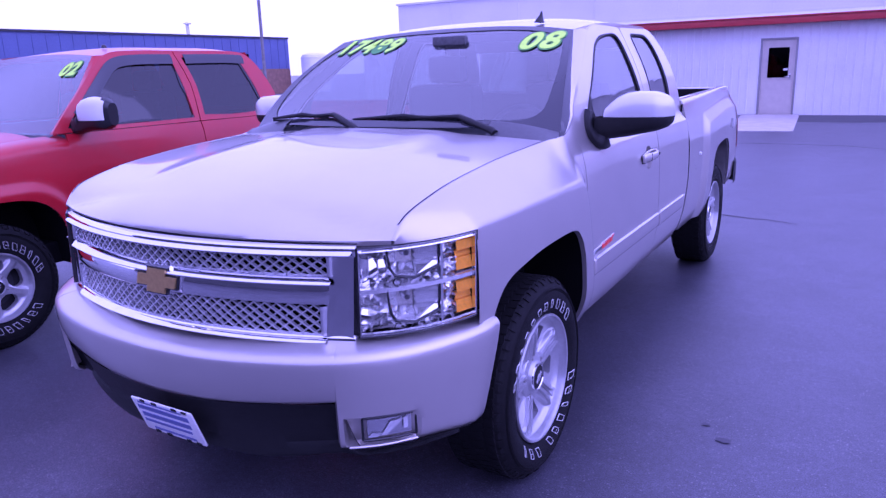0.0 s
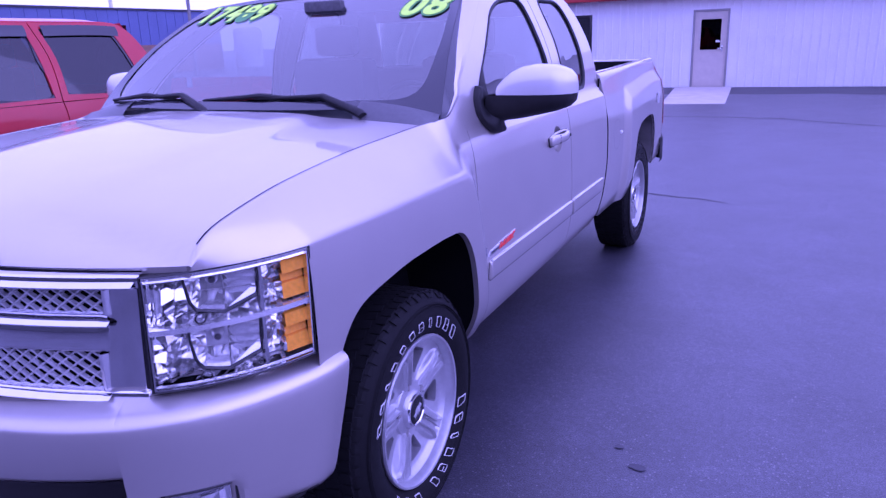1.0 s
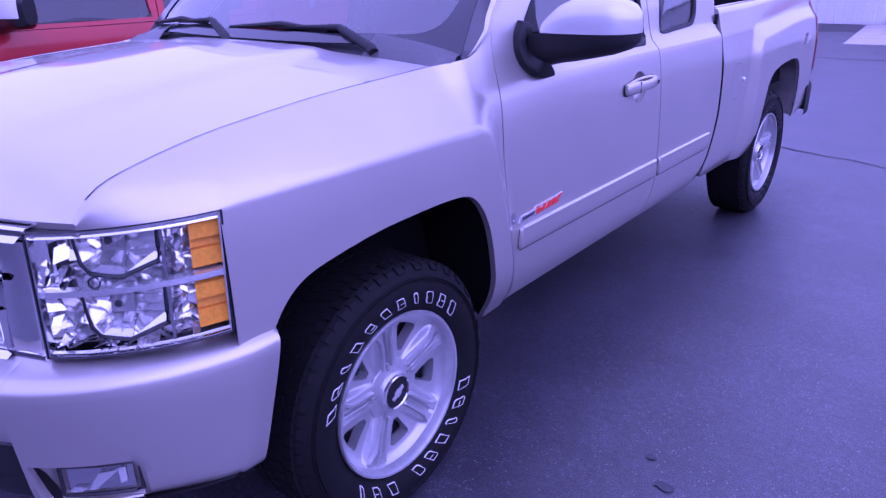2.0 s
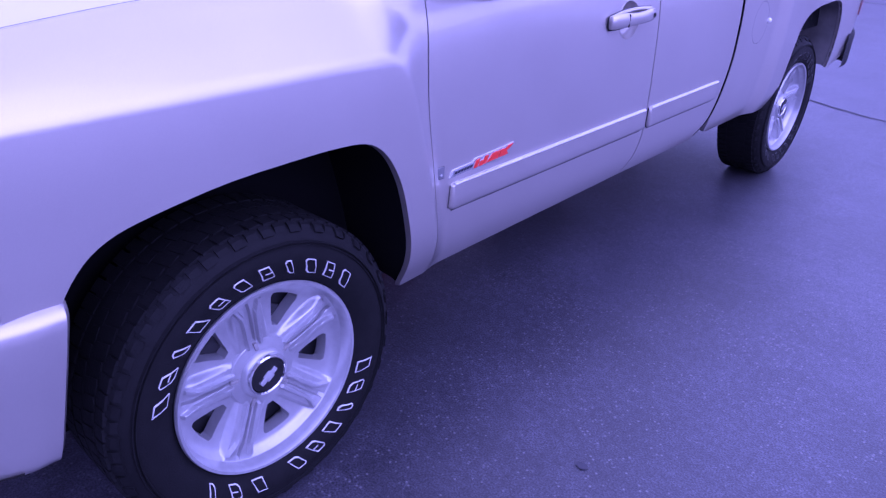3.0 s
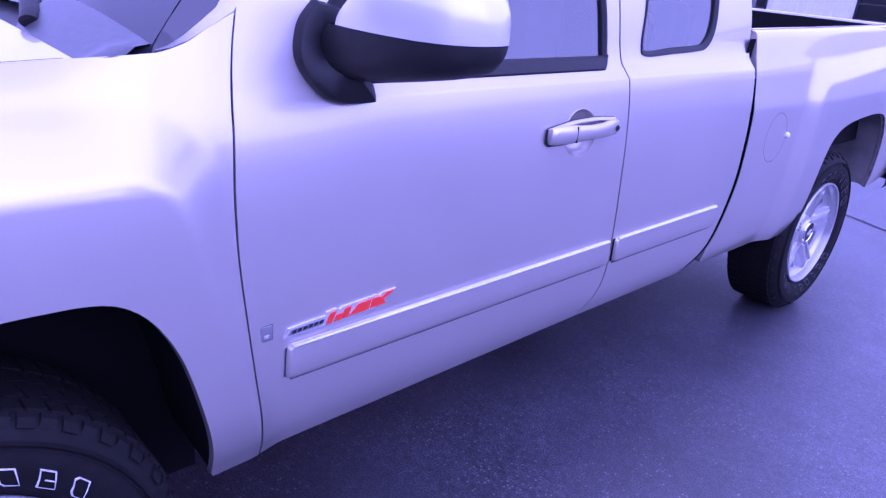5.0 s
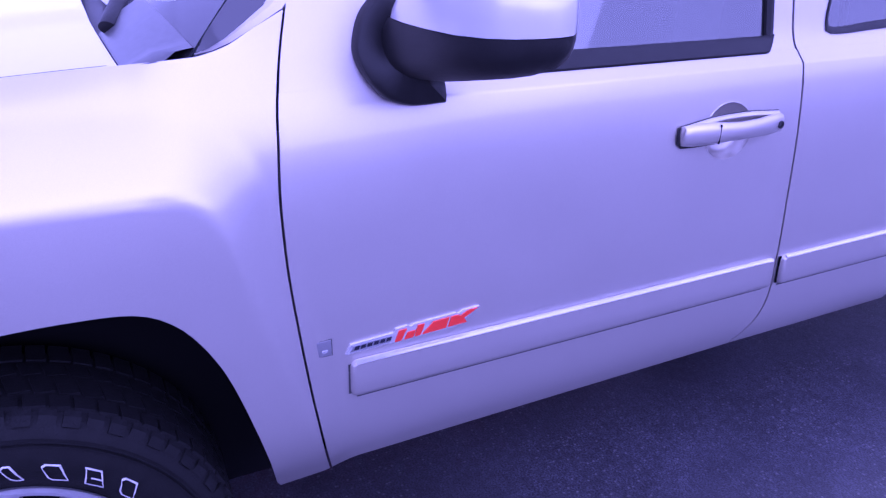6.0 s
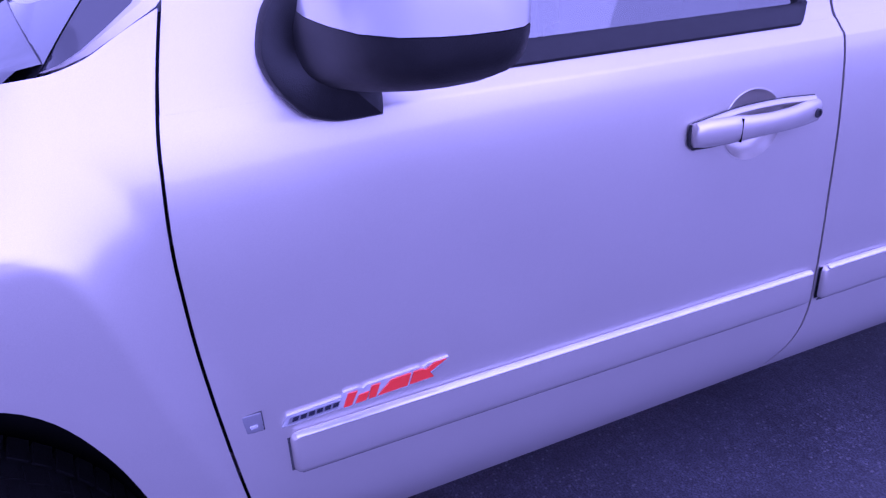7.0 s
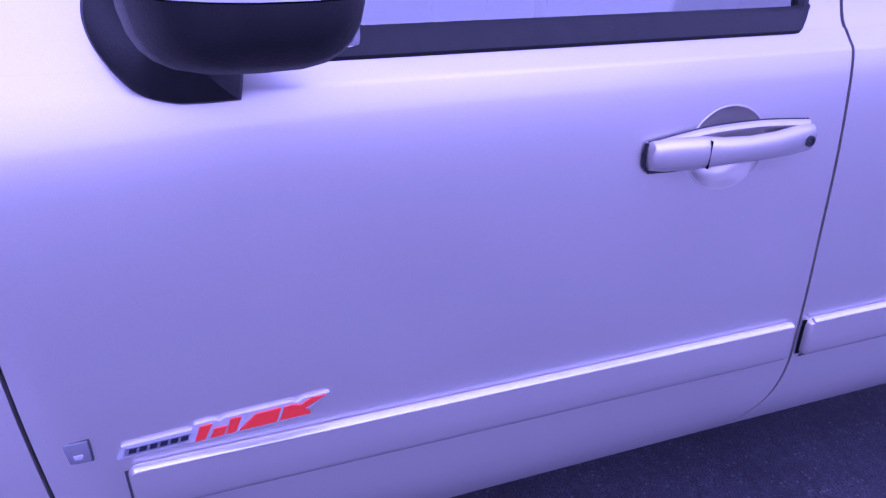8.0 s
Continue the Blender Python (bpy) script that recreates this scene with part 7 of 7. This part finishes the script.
def build_red():
    rx = curve_fn([(0.40, 0.86), (0.46, 0.90), (0.56, 0.935), (0.72, 0.955), (0.90, 0.962), (1.05, 0.955), (1.15, 0.942), (1.23, 0.925), (1.28, 0.905)])
    gx = lambda z: 0.905 - 0.235 * (z - 1.28) / 0.52 + 0.015 * math.sin(math.pi * min(max((z - 1.28) / 0.52, 0), 1))
    for s in (1, -1):
        # wing, door, rear door and bed side in turn
        arch = [(-0.52, 0.52), (-0.50, 0.66), (-0.43, 0.80), (-0.28, 0.885), (0.0, 0.905), (0.26, 0.885), (0.40, 0.80), (0.47, 0.66), (0.49, 0.50), (0.50, 0.42)]
        low = [(-0.86, 0.55), (-0.70, 0.53)] + [tuple(v) for v in spread(smooth(arch, 50), 34)] + [(0.56, 0.42), (0.585, 0.42)]
        n = len(low)
        top = [(-0.86 + (0.60 + 0.86) * k / (n - 1), 1.05 + 0.13 * step(0, n - 1, k)) for k in range(n)]
        wing_x = lambda y, z: rx(z) + 0.028 * (1 - step(-0.03, 0.05, sdf_box(y, z, -0.56, 0.54, 0.96, 0.30))) - 0.06 * step(-0.5, -0.9, y)
        rows = []
        for k in range(20):
            t = k / 19
            rows.append([(s * wing_x(a[0] + (b[0] - a[0]) * t, a[1] + (b[1] - a[1]) * t), a[0] + (b[0] - a[0]) * t, a[1] + (b[1] - a[1]) * t) for a, b in zip(low, top)])
        for k in range(1, 7):
            a2 = math.pi / 2 * k / 6
            rows.append([(s * (wing_x(*b) - 0.16 * (1 - math.cos(a2))), b[0], b[1] + 0.07 * math.sin(a2)) for b in top])
        red_part("fender", sheet(rows, lip=(-s * 0.02, 0, 0)), RED, label="red front wing")
        rows = [[(s * (wing_x(y, z) - 0.005), y, z), (s * 0.5, y, z + 0.02)] for y, z in spread(smooth(arch, 50), 24)]
        red_part("wheel_liner", sheet(rows), GAP)
        for name, ya, yb in (("front_door", 0.593, 1.70), ("rear_access_door", 1.708, 2.60)):
            rows = [[(s * rx(z), y, z) for y in np.linspace(ya, yb, 14)] for z in np.linspace(0.44, 1.262, 18)]
            d = red_part(name, sheet(rows, lip=(-s * 0.02, 0, 0)), RED, label="red door with a dark lower moulding")
            rows = [[(s * (rx(z) + o), y, z) for y in np.linspace(ya + 0.05, yb - 0.03, 8)] for z, o in ((0.70, 0), (0.705, 0.012), (0.76, 0.012), (0.765, 0))]
            red_part("side_moulding", sheet(rows), RED, d)
            if name == "front_door":
                bm = box(bmesh.new(), (s * 0.935, 1.50, 1.04), (s * 0.985, 1.66, 1.085), 0.012)
                red_part("door_handle", bm, TRIM, d, "black pull handle")
                outer = [(0.50, 1.268), (0.62, 1.38), (0.76, 1.50), (0.92, 1.64), (1.04, 1.73), (1.16, 1.785), (1.40, 1.80), (1.70, 1.80), (1.735, 1.55), (1.70, 1.268), (1.20, 1.266)]
                inner = [(0.62, 1.295), (0.68, 1.36), (0.84, 1.49), (0.98, 1.61), (1.10, 1.70), (1.20, 1.735), (1.40, 1.747), (1.655, 1.747), (1.665, 1.55), (1.66, 1.295), (1.20, 1.292)]
            else:
                outer = [(1.708, 1.268), (1.742, 1.55), (1.708, 1.80), (2.0, 1.80), (2.25, 1.80), (2.41, 1.785), (2.50, 1.73), (2.57, 1.60), (2.62, 1.42), (2.62, 1.268), (2.1, 1.266)]
                inner = [(1.765, 1.31), (1.79, 1.55), (1.765, 1.747), (2.0, 1.752), (2.20, 1.75), (2.32, 1.74), (2.355, 1.70), (2.39, 1.58), (2.42, 1.42), (2.41, 1.31), (2.1, 1.296)]
            bm = bmesh.new()
            ring_panel(bm, outer, inner, gx, s)
            red_part("window_surround", bm, RED, d)
            loop = round_loop(inner, 70)
            bm = bmesh.new()
            c = np.mean(np.array(loop), axis=0)
            sheet([[(s * (gx(c[1] + (z - c[1]) * r) - 0.014), c[0] + (y - c[0]) * r, c[1] + (z - c[1]) * r) for y, z in loop] for r in (1.0, 0.6, 0.25, 0.01)], bm, close=True)
            red_part("window_glass", bm, DARK_TINT, d, "dark tinted side glass")
            bm = bmesh.new()
            sheet([[(s * (gx(z) - o), y, z) for y, z in shift(loop, k)] for k, o in ((0.002, 0.018), (-0.004, 0.003), (-0.020, 0.006), (-0.022, 0.016))], bm, close=True)
            red_part("window_seal", bm, TRIM, d, "black window seal")
            # smoked rain visor along the top
            path = [(0.70, 1.385), (0.84, 1.505), (0.98, 1.625), (1.10, 1.715), (1.22, 1.75), (1.42, 1.762), (1.66, 1.762)] if name == "front_door" else [(1.78, 1.762), (2.0, 1.765), (2.22, 1.764), (2.40, 1.755)]
            pts = smooth(path, 26)
            rows = []
            for k, (y, z) in enumerate(pts):
                d2 = pts[min(k + 1, 25)] - pts[max(k - 1, 0)]
                nn = np.array([d2[1], -d2[0]]) / np.hypot(*d2)
                rows.append([(s * (gx(z) + 0.004), y - nn[0] * 0.01, z - nn[1] * 0.01), (s * (gx(z) + 0.024), y + nn[0] * 0.02, z + nn[1] * 0.02), (s * (gx(z) + 0.034), y + nn[0] * 0.062, z + nn[1] * 0.062)])
            red_part("rain_visor", sheet(rows), VISOR, d, "smoked rain visor")
        # bed side
        arch2 = [(3.20, 0.46), (3.22, 0.66), (3.30, 0.80), (3.45, 0.885), (3.70, 0.905), (3.95, 0.885), (4.08, 0.80), (4.15, 0.66), (4.17, 0.52)]
        low = [tuple(v) for v in spread([(2.66, 0.46), (3.19, 0.46)], 8)] + [tuple(v) for v in spread(smooth(arch2, 50), 30)] + [(4.3, 0.53), (4.65, 0.56)]
        high = [(2.66 + 1.99 * k / (len(low) - 1), 1.28) for k in range(len(low))]
        red_part("bed_side", patch(low, high, 14, lambda y, z: rx(min(z, 1.2)) + 0.028 * (1 - step(-0.03, 0.05, sdf_box(y, z, 3.15, 4.22, 0.96, 0.3))), s), RED, label="red load-bed side")
        # mirror: black arm and shell, white cap
        bm = bmesh.new()
        rings = []
        for x, yc, zc, hy, hz in ((0.90, 0.69, 1.30, 0.05, 0.05), (0.95, 0.70, 1.32, 0.06, 0.06), (1.00, 0.72, 1.37, 0.07, 0.095), (1.08, 0.735, 1.385, 0.075, 0.105), (1.15, 0.75, 1.385, 0.065, 0.10), (1.19, 0.76, 1.38, 0.035, 0.07)):
            rings.append([(s * x, yc + hy * math.copysign(abs(math.cos(a)) ** 0.65, math.cos(a)), zc + hz * math.copysign(abs(math.sin(a)) ** 0.65, math.sin(a))) for a in np.linspace(0, 2 * math.pi, 24, endpoint=False)])
        loft(bm, rings)
        m = red_part("side_mirror", bm, TRIM, None, "black door mirror with white cap")
        bm = bmesh.new()
        rings = []
        for x, yc, zc, hy, hz in ((0.985, 0.712, 1.385, 0.06, 0.075), (1.02, 0.718, 1.39, 0.072, 0.09), (1.08, 0.722, 1.395, 0.076, 0.098), (1.14, 0.735, 1.395, 0.068, 0.09), (1.168, 0.748, 1.392, 0.04, 0.07)):
            rings.append([(s * x, yc - 0.012 + hy * math.copysign(abs(math.cos(a)) ** 0.65, math.cos(a)), zc + hz * math.copysign(abs(math.sin(a)) ** 0.65, math.sin(a))) for a in np.linspace(0, 2 * math.pi, 24, endpoint=False)])
        loft(bm, rings)
        bmesh.ops.bisect_plane(bm, geom=bm.verts[:] + bm.edges[:] + bm.faces[:], plane_co=(0, 0.745, 0), plane_no=(0, 1, 0), clear_outer=True)
        bmesh.ops.bisect_plane(bm, geom=bm.verts[:] + bm.edges[:] + bm.faces[:], plane_co=(0, 0, 1.345), plane_no=(0, 0, -1), clear_outer=True)
        red_part("mirror_cap", bm, TANK, m, "white mirror cap")
    # hood, cowl, windscreen, roof
    rows = []
    for u in np.linspace(-1, 1, 25):
        rows.append([(u * 0.80, y, 1.0 + 0.215 * step(-0.95, 0.6, y) + 0.04 - 0.05 * u ** 4 + 0.03 * (y + 0.9) / 1.5 - 0.10 * step(-0.80, -0.92, y)) for y in np.linspace(-0.90 + 0.08 * u * u, 0.47, 20)])
    red_part("hood", sheet(rows, lip=(0, 0, -0.03)), RED, label="red hood")
    red_part("cowl", sheet([[(x, y, z) for x in np.linspace(-0.84, 0.84, 9)] for y, z in ((0.45, 1.20), (0.56, 1.265))]), COWL)

    def scr(u, v):
        e = abs(u)
        return Vector(((0.875 + (0.66 - 0.875) * v) * u, 0.50 + 0.06 * e ** 2 + (1.10 - 0.07 * e ** 2 - 0.50 - 0.06 * e ** 2) * v, 1.255 + (1.79 - 0.03 * e ** 2 - 1.255) * v))

    ws = red_part("windscreen", sheet([[scr(u, v) for u in np.linspace(-1, 1, 25)] for v in np.linspace(0, 1, 12)]), GLASS, label="clear windscreen with painted year figures")
    ws.visible_shadow = False

    def red_screen(x_mid, y_mid, dx, dy, lift):
        slope = math.atan2(0.53, 0.6)
        x, y = x_mid + dx, y_mid + dy * math.cos(slope)
        e = min(abs(x) / 0.74, 1)
        v = (y - 0.50 - 0.06 * e * e) / (0.60 - 0.13 * e * e)
        return Vector((x, y - lift, 1.255 + (0.535 - 0.03 * e * e) * v + lift))

    figures("02", 0.50, 0.955, 0.12, ws, 0.12, 1.1, red_screen, Matrix())
    for s in (1, -1):
        ys = [0.50, 0.62, 0.76, 0.92, 1.04, 1.16]
        zs = [1.268, 1.38, 1.50, 1.64, 1.73, 1.785]
        rows = []
        for v in np.linspace(0, 1, 14):
            p = scr(s, v)
            z = p.z
            rows.append([p + Vector((0, 0, 0.002)), Vector((s * gx(z) * 0.99, (p.y + float(np.interp(z, zs, ys))) / 2, z + 0.004)), Vector((s * gx(z), float(np.interp(z, zs, ys)), z))])
        red_part("windscreen_pillar", sheet(rows), RED)
    rows = []
    for u in np.linspace(-1, 1, 25):
        e = abs(u)
        rows.append([(u * 0.675, 1.10 - 0.07 * e ** 2 + (2.58 - 0.1 * e - 1.10 + 0.07 * e ** 2) * v, (1.79 - 0.03 * e * e) + 0.055 * math.sin(math.pi / 2 * min(v * 2.5, 1)) * (1 - 0.4 * e ** 3) - 0.03 * step(0.85, 1, v)) for v in np.linspace(0, 1, 18)])
    red_part("roof", sheet(rows, lip=(0, 0, -0.03)), RED, label="red cab roof")
    bm = lathe(bmesh.new(), [(1.835, 0.02), (1.855, 0.016), (1.862, 0.002)], 14, "z", Matrix.Translation((0.25, 1.42, 0.0)))
    red_part("roof_marker", bm, TRIM, None, "small dark roof marker")
    bm = bmesh.new()
    for g in (1, -1):
        sheet([[(g * x, 2.60 - 0.12 * step(1.45, 1.78, z), z) for x in (gx(max(z, 1.28)) - 0.01, 0.55)] for z in np.linspace(1.30, 1.79, 8)], bm)
    box(bm, (-0.86, 2.58, 0.5), (0.86, 2.60, 1.33))
    red_part("cab_back", bm, RED, smooth=False)
    red_part("rear_window", box(bmesh.new(), (-0.6, 2.585, 1.33), (0.6, 2.59, 1.78)), DARK_TINT, smooth=False)
    bm = box(bmesh.new(), (-0.80, 0.40, 0.42), (0.80, 2.58, 0.56))
    box(bm, (-0.6, -0.75, 0.45), (0.6, 0.5, 1.0))
    box(bm, (-0.60, 2.6, 0.5), (0.60, 4.6, 0.78))
    red_part("chassis", bm, GAP, smooth=False)
    bm = box(bmesh.new(), (-0.78, 0.62, 1.0), (0.78, 0.95, 1.22), 0.05)
    red_part("dashboard", bm, DASH)
    for x in (-0.4, 0.4):
        bm = box(bmesh.new(), (x - 0.25, 1.55, 0.8), (x + 0.25, 1.72, 1.5), 0.06)
        box(bm, (x - 0.12, 1.6, 1.5), (x + 0.12, 1.7, 1.66), 0.04)
        red_part("front_seat", bm, FABRIC, None, "grey seat")
    # nose: grille, bumper, lamps
    rows = [[(x, -0.93 + 0.10 * (x / 0.9) ** 2 - o, z) for x in np.linspace(-0.88, 0.88, 21)] for z, o in ((0.70, 0.0), (0.72, 0.02), (0.85, 0.02), (0.98, 0.01), (1.03, -0.03))]
    red_part("grille", sheet(rows), PLASTIC, None, "dark grille")
    rows = [[(x, -1.02 + 0.16 * (x / 0.95) ** 4 - o, z) for x in np.linspace(-0.95, 0.95, 25)] for z, o in ((0.42, -0.08), (0.45, 0.0), (0.60, 0.01), (0.68, 0.0), (0.71, -0.06))]
    red_part("front_bumper", sheet(rows), CHROME, None, "chrome front bumper")
    red_part("tailgate", box(bmesh.new(), (-0.8, 4.62, 0.76), (0.8, 4.67, 1.28), 0.01), RED)
    red_part("bed_floor", box(bmesh.new(), (-0.85, 2.66, 0.76), (0.85, 4.62, 0.79)), PLASTIC, smooth=False)


VISOR = material("smoked_visor", (0.05, 0.05, 0.055), 0.18)
build_red()
red_wheel = wheel("round", "five-spoke alloy wheel with all-terrain tyre", ((10, -95, 10), (-150, -235, 8)), 0.385, 0.212)
for s in (1, -1):
    for y, turn in ((0.0, 20), (3.66, 10)):
        place_wheel(red_wheel, red_truck, (s * 0.825, y, 0.388), turn, s < 0)
for src in (big_wheel, red_wheel):
    for o in [*src.children_recursive, src]:
        bpy.data.objects.remove(o)
